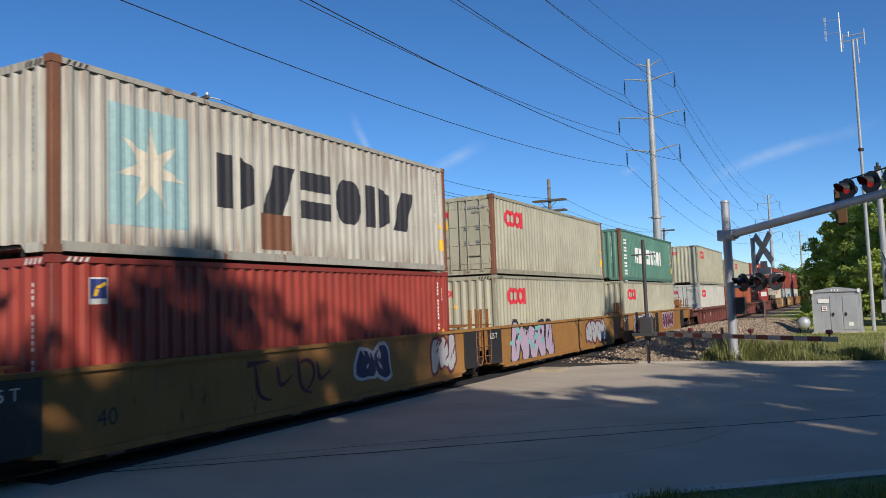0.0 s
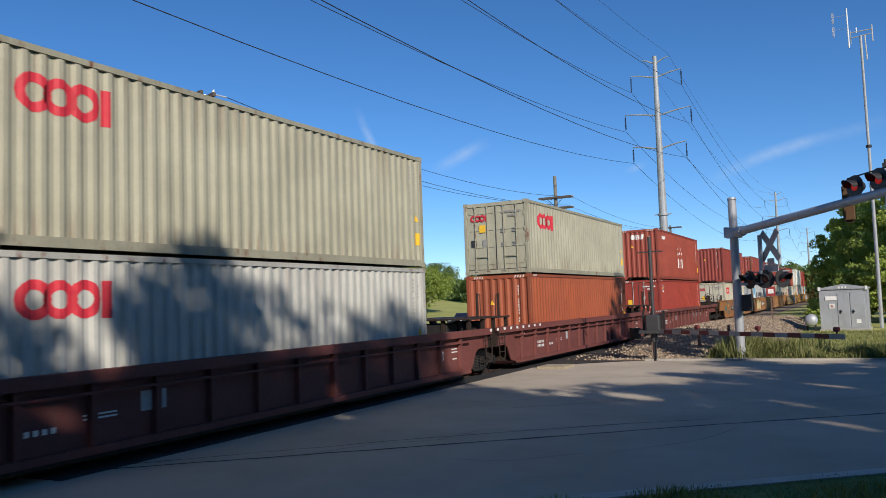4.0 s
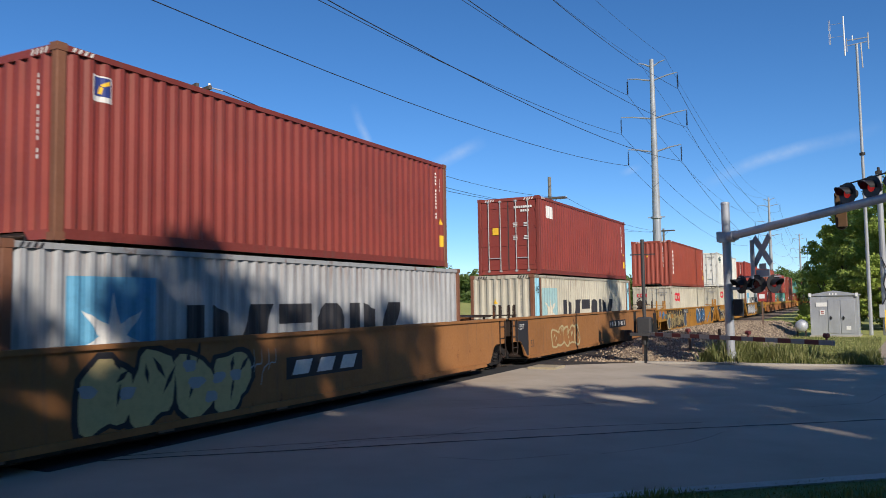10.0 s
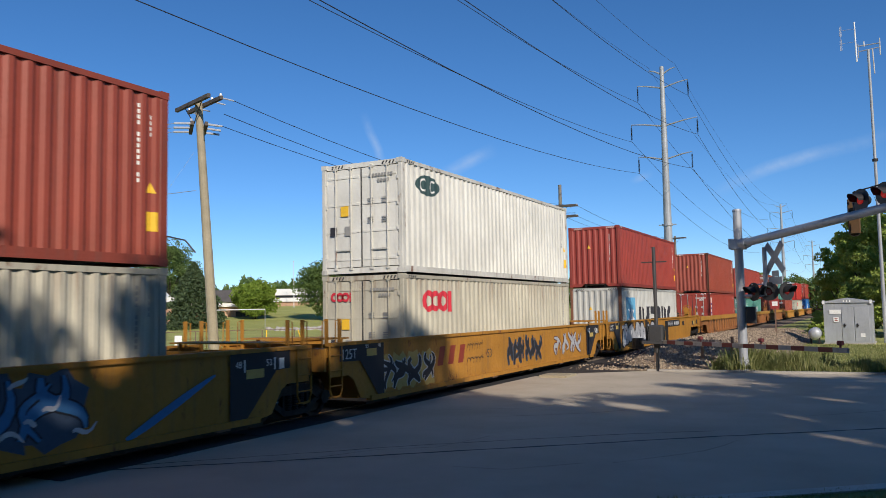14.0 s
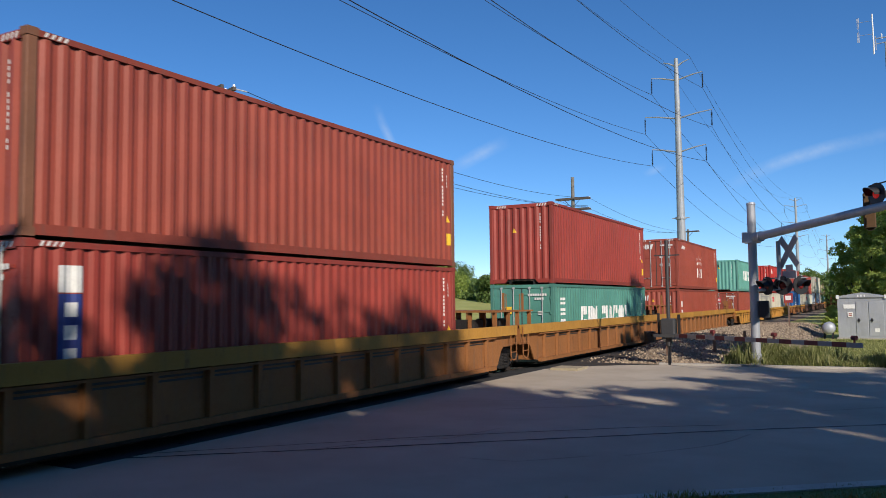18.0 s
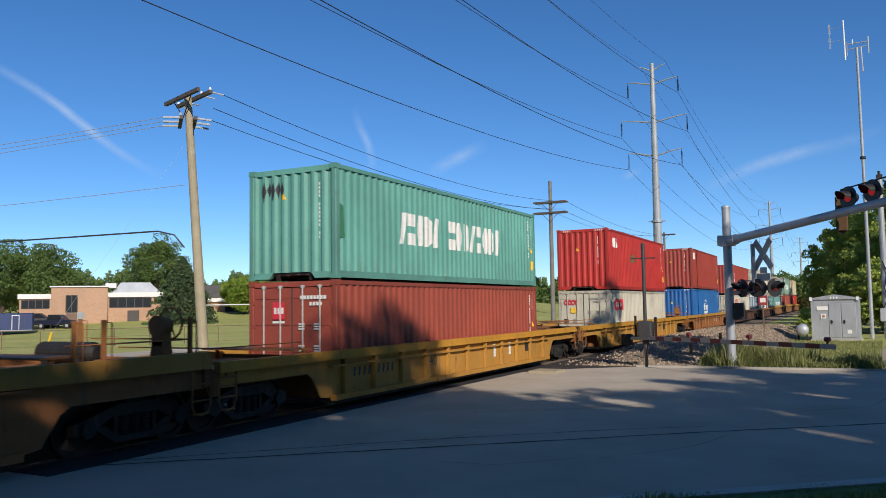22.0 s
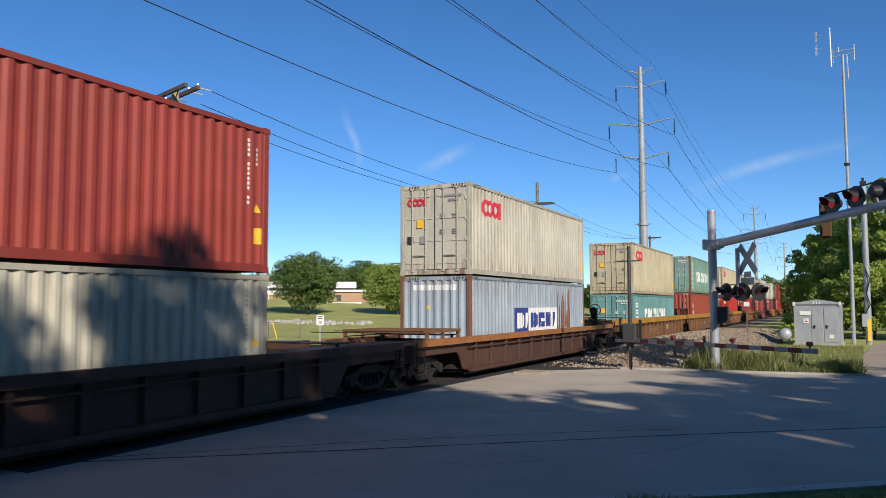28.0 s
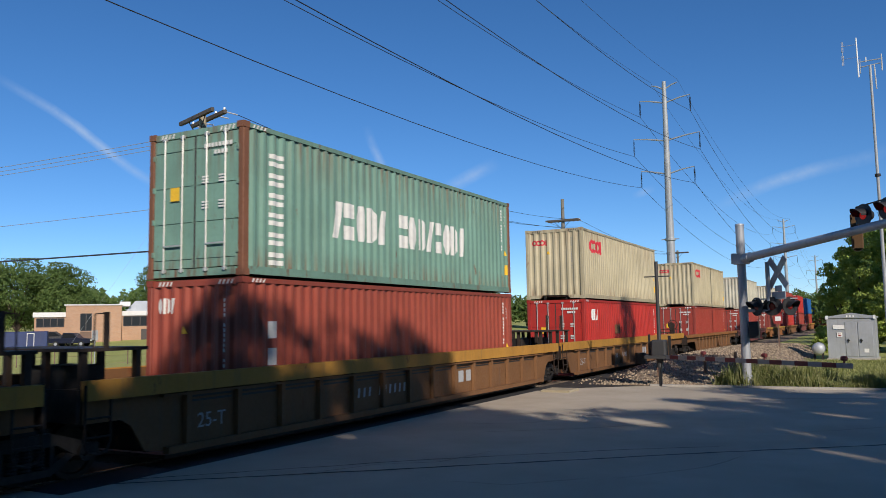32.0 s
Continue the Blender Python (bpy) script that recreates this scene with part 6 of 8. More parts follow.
for i in range(n_band):
    a, b = root + d * (i / n_band), root + d * ((i + 1) / n_band)
    w = d.cross(Vector((0, 0, 1))).normalized() * 0.025
    up = Vector((0, 0, 0.06))
    v = [a - w - up, a + w - up, a + w + up, a - w + up, b - w - up, b + w - up, b + w + up, b - w + up]
    part("stripe", Shape().add(v, [(0, 1, 2, 3), (7, 6, 5, 4), (0, 4, 5, 1), (1, 5, 6, 2), (2, 6, 7, 3), (3, 7, 4, 0)]), (GATE_RED if i % 2 else GATE_WHITE), gate, "red band" if i % 2 else "white band")
for k in (0.28, 0.62, 0.97):
    p = root + d * k + Vector((0, 0, 0.06))
    part("gate_lamp", Shape().rod(p, p + Vector((0, 0, 0.07)), 0.025, n=8).rod(p + Vector((-0.05, 0.035, 0.115)), p + Vector((0.05, -0.035, 0.115)), 0.058, n=12), GATE_RED, gate, "small red lamp")
back = root - d.normalized() * 1.3
part("counterweight", Shape().rod(root, back, 0.06, n=8).rod(back + Vector((0, 0, 0.1)), back - Vector((0, 0, 0.28)), 0.2, n=10), DARK, gate)

# ---- signal hut, tank, antenna ----
hut = thing("signal_hut", "small grey metal signal hut with a gabled top", "equipment hut", pose(-0.89, 47.5, -0.03, 0, 0, -3))
part("plinth", Shape().box(-1.22, 1.22, -0.05, 2.4, -0.2, 0.08), CONCRETE, hut)
part("wall", Shape().box(-1.15, 1.15, 0.0, 2.3, 0.06, 2.22), GREYPAINT, hut)
part("roof", Shape().prism([(-1.22, 2.20), (1.22, 2.20), (1.22, 2.27), (0, 2.47), (-1.22, 2.27)], "y", -0.07, 2.37), GREYPAINT, hut)
for a, b in ((-0.28, 0.28), (0.33, 1.02)):
    dr = part("door", Shape().slab(a, b, -0.025, 0.02, 0.18, 1.98, 0.01), GREYPAINT, hut)
    part("door_handle", Shape().box(a + 0.08, a + 0.2, -0.07, -0.02, 0.98, 1.04).box(a + 0.1, a + 0.16, -0.06, -0.02, 0.9, 1.1), BLACK, dr)
for x0, x1, z0, z1 in ((-0.86, -0.30, 1.62, 1.84), (-0.68, -0.42, 1.18, 1.44), (0.58, 0.80, 0.38, 0.58)):
    part("notice", Shape().box(x0, x1, -0.034, -0.026, z0, z1), WHITE, hut, "white notice plate")
part("notice_text", Shape().box(-0.62, -0.48, -0.04, -0.036, 1.24, 1.30).box(-0.62, -0.48, -0.04, -0.036, 1.34, 1.38), RED, hut)
for x in (-1.13, 1.13):
    part("corner_lug", Shape().box(x - 0.06, x + 0.06, -0.09, 0.06, 2.14, 2.34), WHITE, hut)
for x in (-0.15, 0.0, 0.15):
    part("vent", Shape().box(x - 0.03, x + 0.03, -0.08, -0.06, 2.24, 2.35), WHITE, hut)
tank = thing("gas_tank", "rounded pale grey gas tank on short legs beside the hut", "gas tank", pose(-2.5, 47.2, 0))
body = Shape()
for i in range(8):
    q0, q1 = math.pi / 2 * i / 8, math.pi / 2 * (i + 1) / 8
    body.rod((0, -0.1 - 0.24 * math.sin(q0), 0.55), (0, -0.1 - 0.24 * math.sin(q1), 0.55), 0.33 * math.cos(q0), max(0.33 * math.cos(q1), 0.002), 18)
body.rod((0, -0.1, 0.55), (0, 1.2, 0.55), 0.33, n=18)
part("shell", body, GREYPAINT, tank)
for x in (-0.2, 0.2):
    part("leg", Shape().box(x - 0.05, x + 0.05, 0.1, 0.2, -0.05, 0.35), DARK, tank)
sign = thing("post_sign", "small orange-red sign plate on a thin post by the track", "sign", pose(-4.55, 48.6, -0.03))
part("post", Shape().box(-0.04, 0.04, -0.03, 0.03, -0.1, 2.5), STEEL, sign)
part("plate", Shape().slab(-0.24, 0.24, -0.06, -0.035, 1.95, 2.5, 0.01), RED, sign)
part("plate_mark", Shape().box(-0.15, 0.15, -0.066, -0.061, 2.1, 2.35), WHITE, sign)

ant = thing("antenna_mast", "tall slim galvanised antenna mast with whip and folded aerials", "antenna mast", pose(0.88, 49.4, -0.05))
part("mast", Shape().rod((0, 0, 0), (0, 0, 8.5), 0.105, 0.09, n=12).rod((0, 0, 8.5), (-0.01, 0, 16.3), 0.085, 0.07, n=12), GALV, ant)
part("head_frame", Shape().rod((-0.5, 0, 16.56), (0.57, 0, 16.58), 0.03, n=6).rod((-0.5, 0, 16.25), (0.5, 0, 16.34), 0.028, n=6).rod((-0.5, 0, 15.9), (-0.5, 0, 16.7), 0.025, n=6), GALV, ant)
part("stub_aerial", Shape().rod((0.57, 0, 15.9), (0.57, 0, 16.85), 0.035, n=6), OFFWHITE, ant)
part("stub_aerial", Shape().rod((0.24, 0, 14.9), (0.20, 0, 16.3), 0.035, n=6), OFFWHITE, ant)
part("lightning_tip", Shape().rod((-0.2, 0, 16.5), (-0.2, 0, 16.8), 0.03, n=6), WHITE, ant)
part("whip", Shape().rod((-0.60, 0, 15.7), (-0.62, 0, 17.98), 0.042, 0.035, n=8), WHITE, ant, "white whip aerial")
for z in (17.72, 17.40, 16.92, 16.60):
    part("dipole", Shape().path([(-1.30, 0, z - 0.13), (-1.38, 0, z - 0.13), (-1.38, 0, z + 0.13), (-1.30, 0, z + 0.13), (-1.30, 0, z - 0.13)], 0.015, 5), OFFWHITE, ant, "small folded dipole")
part("dipole_arm", Shape().rod((-1.34, 0, 16.5), (-1.34, 0, 17.85), 0.010, n=5).rod((-1.34, 0, 16.85), (-0.60, 0, 16.85), 0.011, n=5).rod((-1.34, 0, 17.6), (-0.62, 0, 17.6), 0.011, n=5), GALV, ant)
part("collar", Shape().rod((0, 0, 9.98), (0, 0, 10.12), 0.15, n=12), DARK, ant)
up2 = thing("steel_pole", "stout galvanised pole with a meter box and cables", "utility pole", pose(1.62, 49.5, -0.05))
part("shaft", Shape().rod((0, 0, 0), (0, 0, 8.85), 0.17, 0.14, n=14), GALV, up2)
part("meter_box", Shape().slab(-0.32, -0.05, -0.24, -0.10, 1.0, 1.7), GREYPAINT, up2)
part("cable_guard", Shape().box(-0.06, 0.12, -0.22, -0.16, 0.2, 1.4), YELLOW, up2)
part("cable_loop", Shape().path([(-0.1, -0.2, 4.3), (0.15, -0.22, 3.6), (-0.05, -0.22, 2.8), (0.12, -0.22, 2.2), (-0.15, -0.2, 1.7)], 0.03), BLACK, up2)
part("pole_top", Shape().box(-0.16, 0.16, -0.1, 0.1, 8.85, 9.05).rod((0, 0, 9.0), (0, 0, 9.25), 0.07, n=8), DARK, up2)

# ---- power lines ----


def tower(y):
    t = thing("transmission_tower", "tapering grey steel transmission pole with three pairs of arms", "power pylon", pose(-20.0, y, -0.45), group="transmission poles along the track")
    part("shaft", Shape().rod((0, 0, 0), (0, 0, 31.1), 0.62, 0.24, n=16), GALV, t)
    part("collar", Shape().rod((0, 0, 12.0), (0, 0, 12.25), 0.62, n=12).box(-1.0, 1.0, -0.1, 0.1, 12.1, 12.2), GALV, t)
    for z, half, drop in ((30.6, 1.55, 0), (28.9, 2.95, 1.9), (24.3, 3.85, 1.95), (20.3, 3.1, 1.9)):
        for s in (-1, 1):
            part("arm", Shape().rod((0.2 * s, 0, z - 0.35), (half * 0.6 * s, 0, z + 0.05), 0.10, 0.08, n=8).rod((half * 0.6 * s, 0, z + 0.05), (half * s, 0, z + 0.22), 0.08, 0.05, n=8), GALV, t)
            if drop:
                st = Shape().rod((half * s, 0, z + 0.2), (half * s, 0, z + 0.15 - drop), 0.03, n=6)
                for k in range(12):
                    zz = z - 0.15 - k * 0.125
                    st.rod((half * s, 0, zz), (half * s, 0, zz - 0.05), 0.115, 0.06, n=10)
                part("insulator", st, DARK, t, "string of dark insulator discs")
    return t


for y in (94.0, 244.0, 394.0):
    tower(y)


def span(name, a, b, sag, r, label, n=22, mat=None):
    a, b = Vector(a), Vector(b)
    pts = []
    for i in range(n + 1):
        u = i / n
        p = a.lerp(b, u)
        p.z -= sag * 4 * u * (1 - u)
        pts.append(p)
    return solid(name, Shape().path(pts, r, 5), mat or CABLE, label, "power line", group="overhead lines")


for half, z, sags in ((2.95, 26.7, (4.5, 5.2)), (3.85, 22.0, (4.3, 5.25)), (3.1, 18.1, (4.35, 4.65)), (1.55, 30.75, (4.5, 4.7))):
    for s, sag in zip((-1, 1), sags):
        for y0, y1 in ((-56.0, 94.0), (94.0, 244.0), (244.0, 394.0)):
            span("power_line", (-20 + half * s, y0, z), (-20 + half * s, y1, z), sag, 0.015 if half < 2 else 0.023, "dark sagging conductor between the steel poles")
# paler than the other wires: the sun on them is put into the colour
PALEWIRE = plain("sunlit_pale_wire", (0.55, 0.57, 0.60), 0.4, 0.6)
WP1, WP2, WP3 = Vector((-21.3, 21.1, -0.5)), Vector((-21.3, 60.4, -0.4)), Vector((-21.3, 104.0, -0.3))


PORCELAIN = plain("grey_porcelain", (0.45, 0.48, 0.52), 0.25)


def wood_pole(p, h, arms, lower=False, lean=0.0, mat=None, turn=0.0):
    t = thing("utility_pole", "weathered wooden utility pole with dark crossarms", "utility pole", pose(*p), group="wooden poles along the track")
    part("shaft", Shape().rod((lean, lean, 0), (0, 0, h), 0.20, 0.13, n=14), mat or WOODPOLE, t)
    way = pose(0, 0, 0, 0, 0, turn)
    for z in arms:
        for y in (-0.24, 0.24):
            part("crossarm", turned(Shape().slab(-1.38, 1.38, y - 0.06, y + 0.06, z - 0.07, z + 0.07, 0.01), way), DARKWOOD, t)
        part("brace", turned(Shape().rod((-0.7, -0.2, z - 0.05), (0, -0.16, z - 0.75), 0.02, n=5).rod((0.7, -0.2, z - 0.05), (0, -0.16, z - 0.75), 0.02, n=5), way), DARK, t)
        for x in (-1.3, -0.62, 0.62, 1.3):
            part("insulator", turned(Shape().rod((x, 0.24, z + 0.06), (x, 0.24, z + 0.15), 0.06, 0.045, n=8).rod((x, 0.3, z), (x, 0.75, z - 0.03), 0.03, n=6), way), PORCELAIN, t)
    if lower:
        aside = pose(0, 0, 0, 0, 0, 48)
        for x in (-0.24, 0.24):
            part("crossarm", turned(Shape().slab(x - 0.06, x + 0.06, -0.85, 0.85, h - 1.12, h - 0.98, 0.01), aside), DARKWOOD, t)
        for y in (-0.7, 0.0, 0.7):
            part("insulator", turned(Shape().rod((-0.3, y, h - 1.05), (-0.85, y, h - 1.08), 0.04, n=6).rod((-0.27, y, h - 0.98), (-0.27, y, h - 0.88), 0.05, n=8), aside), PORCELAIN, t)
            part("insulator", turned(Shape().rod((0.3, y, h - 1.05), (0.8, y, h - 1.09), 0.04, n=6), aside), PORCELAIN, t)
    return t


wood_pole(WP1, 10.55, (10.4,), True, 0.48, turn=-20)
GREYWOOD = rough_mat("greyed_wood", (0.17, 0.16, 0.135), (0.24, 0.225, 0.19), 2.0, 30, 0.85, 0.5, 0.01)
wood_pole(WP2, 12.5, (10.75, 9.9), mat=GREYWOOD)
wood_pole(WP3, 11.5, (11.2,), mat=GREYWOOD)
for x, z0, z1 in ((1.48, 10.37, 10.72), (1.0, 9.95, 10.0), (0.75, 9.58, 10.1)):
    span("power_line", WP1 + Vector((x, 0.26, z0)), WP2 + Vector((1.3 if z0 > 9 else -1.3, -0.3, z1)), 0.9, 0.013, "dark distribution wire between wooden poles", 14)
for x, z in ((1.3, 10.72), (-1.3, 10.72), (1.3, 9.87)):
    span("power_line", WP2 + Vector((x, 0.75, z)), WP3 + Vector((x, -0.3, 11.2)), 0.9, 0.013, "dark distribution wire between wooden poles", 14)
for y in (-0.7, 0.0, 0.7):
    span("power_line", WP1 + Vector((-0.57 - 0.743 * y, -0.63 + 0.669 * y, 9.47)), WP1 + Vector((-48, y - 6, 9.2)), 0.5, 0.012, "pale thin wire leading off over the lawn", 12, PALEWIRE)
span("power_line", WP1 + Vector((-0.1, 0, 7.2)), WP1 + Vector((-48, -6, 6.9)), 0.3, 0.012, "pale thin wire leading off over the lawn", 12, PALEWIRE)
solid("service_cable", Shape().path([WP1 + Vector((0.1, -0.2, 4.9)), WP1 + Vector((-0.2, -0.4, 5.35)), WP1 + Vector((-0.8, -0.6, 5.5)), WP1 + Vector((-8, -2.2, 5.35)), WP1 + Vector((-20, -5, 5.15)), WP1 + Vector((-42, -9, 5.3))], 0.03, 6), CABLE, "thick black service cable from the wooden pole", "cable", group="overhead lines")

# ---- trees and grass ----
LEAF_A = leaf_mat("leaf_green", (0.22, 0.31, 0.06), (0.36, 0.43, 0.10))
LEAF_B = leaf_mat("leaf_dark", (0.105, 0.17, 0.045), (0.18, 0.25, 0.07))
LEAF_C = leaf_mat("leaf_lime", (0.19, 0.29, 0.03), (0.29, 0.38, 0.06))
LEAF_D = leaf_mat("leaf_sunny", (0.31, 0.41, 0.075), (0.49, 0.57, 0.13))
NEEDLE = leaf_mat("needle_green", (0.075, 0.115, 0.055), (0.12, 0.165, 0.075))
BARK = rough_mat("bark", (0.075, 0.055, 0.040), (0.12, 0.09, 0.065), 3.0, 25, 0.95, 0.8, 0.03)
BLADE = leaf_mat("grass_blade", (0.16, 0.195, 0.055), (0.40, 0.37, 0.17))


def leaf_mesh(name, centres, size, rng, flat=0.0):
    """Many small folded leaves at the given places, as one mesh."""
    n = len(centres)
    a = rng.normal(size=(n, 3))
    a /= np.linalg.norm(a, axis=1)[:, None]
    b = np.cross(a, rng.normal(size=(n, 3)))
    b /= np.linalg.norm(b, axis=1)[:, None]
    c = np.cross(a, b)
    s = size * rng.uniform(0.6, 1.3, (n, 1))
    p = centres
    v = np.stack([p - a * s, p + b * s * 0.55 + c * s * 0.12, p + a * s, p - b * s * 0.55 + c * s * 0.12], 1).reshape(-1, 3)
    i = np.arange(n)[:, None] * 4
    f = np.concatenate([i + [0, 1, 2], i + [0, 2, 3]], 1).reshape(-1, 3)
    me = bpy.data.meshes.new(name)
    me.from_pydata(v.tolist(), [], f.tolist())
    return me


# openings cut through the unseen crowns to aim sun patches at the street: place along the row, height above the row's
# foot, half width, half height
GAPS = ((9.5, 15.6, 0.30, 0.56), (8.6, 16.25, 0.22, 0.36), (9.6, 17.4, 0.9, 0.28), (12.0, 17.0, 0.2, 0.7), (11.3, 17.6, 0.14, 0.5), (15.4, 17.0, 0.12, 0.6), (16.7, 16.05, 0.5, 0.13), (18.4, 16.6, 0.4, 0.12), (14.1, 15.1, 0.15, 0.55),
        (10.15, 12.7, 0.13, 0.5), (3.3, 15.8, 0.15, 0.22), (1.2, 15.0, 0.12, 0.16), (4.4, 15.6, 0.12, 0.14))


def open_sky(p, x, y):
    """Which leaves stand clear of the openings; p are their places about a tree at x, y."""
    slope = math.tan(radians(SUN_EL))
    gx, gy = p[:, 0] + x, p[:, 1] + y
    along_row, out = gx * -SH_Y + gy * SH_X, gx * SH_X + gy * SH_Y
    up = p[:, 2] - (out - 13.0) * slope
    keep = np.ones(len(p), bool)
    for k, h, rk, rh in GAPS:
        bend = 0.12 * np.sin(up * 5.0 + k)
        keep &= ((along_row - k + bend * rk * 2) / (rk + 0.03)) ** 2 + ((up - h) / (rh + 0.03)) ** 2 > 1.0
    return keep


SH_X, SH_Y = math.sin(radians(SUN_AZ)), math.cos(radians(SUN_AZ))


def tree(x, y, z, h, r, leaves, size, mat, label, seed, base=0.25, group="", clumps=26, squash=1.0, fine=1.0):
    rng = np.random.default_rng(seed)
    t = thing("tree", label, "tree", pose(x, y, z), group)
    trunk = Shape()
    zc = h * base
    trunk.rod((0, 0, -0.1), (0.05 * r, 0, zc), 0.035 * h * 0.6, 0.026 * h * 0.6, 10)
    tops = []
    limbs = 9
    for k in range(limbs):
        q = 2 * math.pi * k / limbs + rng.uniform(-0.3, 0.3)
        rr, zz = r * rng.uniform(0.35, 0.75), zc + (h - zc) * rng.uniform(0.25, 0.8)
        e = (rr * math.cos(q), rr * math.sin(q), zz)
        m = (e[0] * 0.4, e[1] * 0.4, zc + (zz - zc) * 0.55)
        trunk.rod((0.05 * r, 0, zc * rng.uniform(0.85, 1.0)), m, 0.011 * h, 0.007 * h, 7)
        trunk.rod(m, e, 0.007 * h, 0.002 * h, 6)
        tops.append(e)
    part("trunk", trunk, BARK, t, "dark branching trunk")
    cs = list(tops)
    while len(cs) < clumps:
        d = rng.normal(size=3)
        d /= np.linalg.norm(d)
        k = rng.uniform(0.5, 1.0)
        zz = (zc + h) / 2 + d[2] * k * (h - zc) / 2
        taper = 1.0 - 0.35 * max(0.0, (zz - (zc + h) / 2) / ((h - zc) / 2)) ** 2
        cs.append((d[0] * k * r * taper, d[1] * k * r * taper, zz))
    cs = np.array(cs)
    cr = r * rng.uniform(0.16, 0.40, len(cs)) * fine
    which = rng.integers(0, len(cs), leaves)
    d = rng.normal(size=(leaves, 3))
    d /= np.linalg.norm(d, axis=1)[:, None]
    p = cs[which] + d * (cr[which] * rng.uniform(0.45, 1.1, leaves) ** 0.6)[:, None] * [1, 1, 0.75 * squash]
    p[:, 2] = np.clip(p[:, 2], zc * 0.7, h * 1.02)
    if group in ("street trees on the near verge", "trees of the belt behind the verge"):
        p = p[open_sky(p, x, y)]
    part("crown", leaf_mesh("crown", p, size, rng), mat, t)
    return t


def spruce(x, y, z, h, r, leaves, seed, label):
    rng = np.random.default_rng(seed)
    t = thing("conifer", label, "conifer tree", pose(x, y, z))
    part("trunk", Shape().rod((0, 0, -0.1), (0, 0, h * 0.95), 0.02 * h, 0.004 * h, 8), BARK, t)
    u = rng.uniform(0, 1, leaves) ** 1.5
    tier = np.floor(u * 11) / 11
    zz = h * (0.12 + 0.88 * u)
    arm = rng.integers(0, 9, leaves)
    reach = rng.uniform(0.55, 1.15, (12, 9))[np.floor(u * 11).astype(int), arm]
    rad = r * (1 - u) ** 0.82 * reach * rng.uniform(0.2, 1.0, leaves) ** 0.5 + 0.05
    q = arm * (2 * math.pi / 9) + tier * 17 + rng.normal(0, 0.25, leaves)
    p = np.stack([rad * np.cos(q), rad * np.sin(q), zz - rad * 0.35], 1)
    part("crown", leaf_mesh("crown", p, 0.17, rng), NEEDLE, t)


def polar(az, d):
    """Place az degrees to the left of the track's line and d metres off."""
    return -d * math.sin(radians(az)), d * math.cos(radians(az))


# trees behind the camera that shade the street and the wagons' lower half
SH = Vector((math.sin(radians(SUN_AZ)), math.cos(radians(SUN_AZ)), 0))
SL = Vector((-SH.y, SH.x, 0))
for i, (k, b, h, r) in enumerate(((-25, 13, 19, 5.5), (-17.5, 12, 19.5, 5.5), (-10.5, 13, 19.5, 5.5), (-4, 12.5, 16.3, 4.8), (0.3, 12.8, 19.2, 1.5), (2.6, 13, 19.3, 4.0), (6.0, 12, 19.4, 4.0), (10.6, 13, 16.4, 4.6),
                                  (15.5, 12, 17.8, 5.0), (20.5, 12.5, 18.6, 5.0), (27, 13, 18.5, 5.5))):
    p = SH * b + SL * k
    tree(p.x, p.y, 0, h, r, 3600 if r < 2 else 9000 if k < 8 else 7600, 0.22, LEAF_A, "tall leafy street tree behind the verge", 100 + i, 0.22, "street trees on the near verge", 60 if k < 8 else 48)
# unseen belt, added to dim skylight and close gaps in the shade
for i, (k, b, h, r, base) in enumerate(((-6.5, 17.5, 16.4, 4.2, 0.18), (-1.0, 17.5, 16.6, 4.0, 0.18), (4.2, 17.2, 16.6, 3.8, 0.18), (-22, 24, 9, 5, 0.03), (-13, 25, 9.5, 5, 0.03), (-4, 24, 9, 5, 0.03), (5, 25, 9.5, 5, 0.03), (14, 24, 9, 5, 0.03), (23, 25, 9.5, 5, 0.03), (31, 21, 13, 5, 0.05), (-13, 6.2, 12.8, 4.6, 0.34), (-5.0, 6.2, 12.5, 4.8, 0.34), (3.6, 6.6, 12.2, 4.6, 0.36), (9.8, 17.2, 15.6, 3.0, 0.2))):
    p = SH * b + SL * k
    tree(p.x, p.y, 0, h, r, 8000 if b < 20 else 5200, 0.22 if b < 20 else 0.30, LEAF_A, "unseen leafy tree added behind the street trees to block skylight and sun", 140 + i, base, "trees of the belt behind the verge", 60)
# unseen slim fillers, heights set by where the shade has to close
for i, (k, h) in enumerate(((-8.4, 15.4), (-6.4, 15.8), (-4.4, 16.2), (-2.5, 16.1), (-0.6, 16.8), (1.4, 18.0), (3.4, 19.4), (5.0, 20.3), (6.5, 20.6), (8.3, 16.0), (9.3, 16.0), (11.8, 18.0), (13.2, 18.8), (14.7, 19.6), (16.2, 19.9), (17.8, 19.7), (19.4, 19.2), (21.2, 18.9))):
    p = SH * 14.6 + SL * k
    tree(p.x, p.y, 0, h, 2.3, 5200, 0.2, LEAF_A, "slender unseen tree added to fill the row's shade", 180 + i, 0.45, "street trees on the near verge", 44)
# also unseen, added only to hold skylight off the wagons
for i, (x, y, h, r) in enumerate(((24, 9, 12, 5), (28, 18, 12.5, 5), (33, 28, 13, 5.5))):
    tree(x, y, 0, h, r, 5200, 0.30, LEAF_A, "unseen leafy tree added at the side to block skylight", 160 + i, 0.06, "trees of the belt behind the verge", 50)
# unseen; stands where its crown throws a blot of shade on the train
tree(11.9, 16.5, 0, 19.5, 2.6, 3000, 0.2, LEAF_A, "unseen tall slim tree placed to shade one stretch of the train", 120, 0.55, clumps=16)

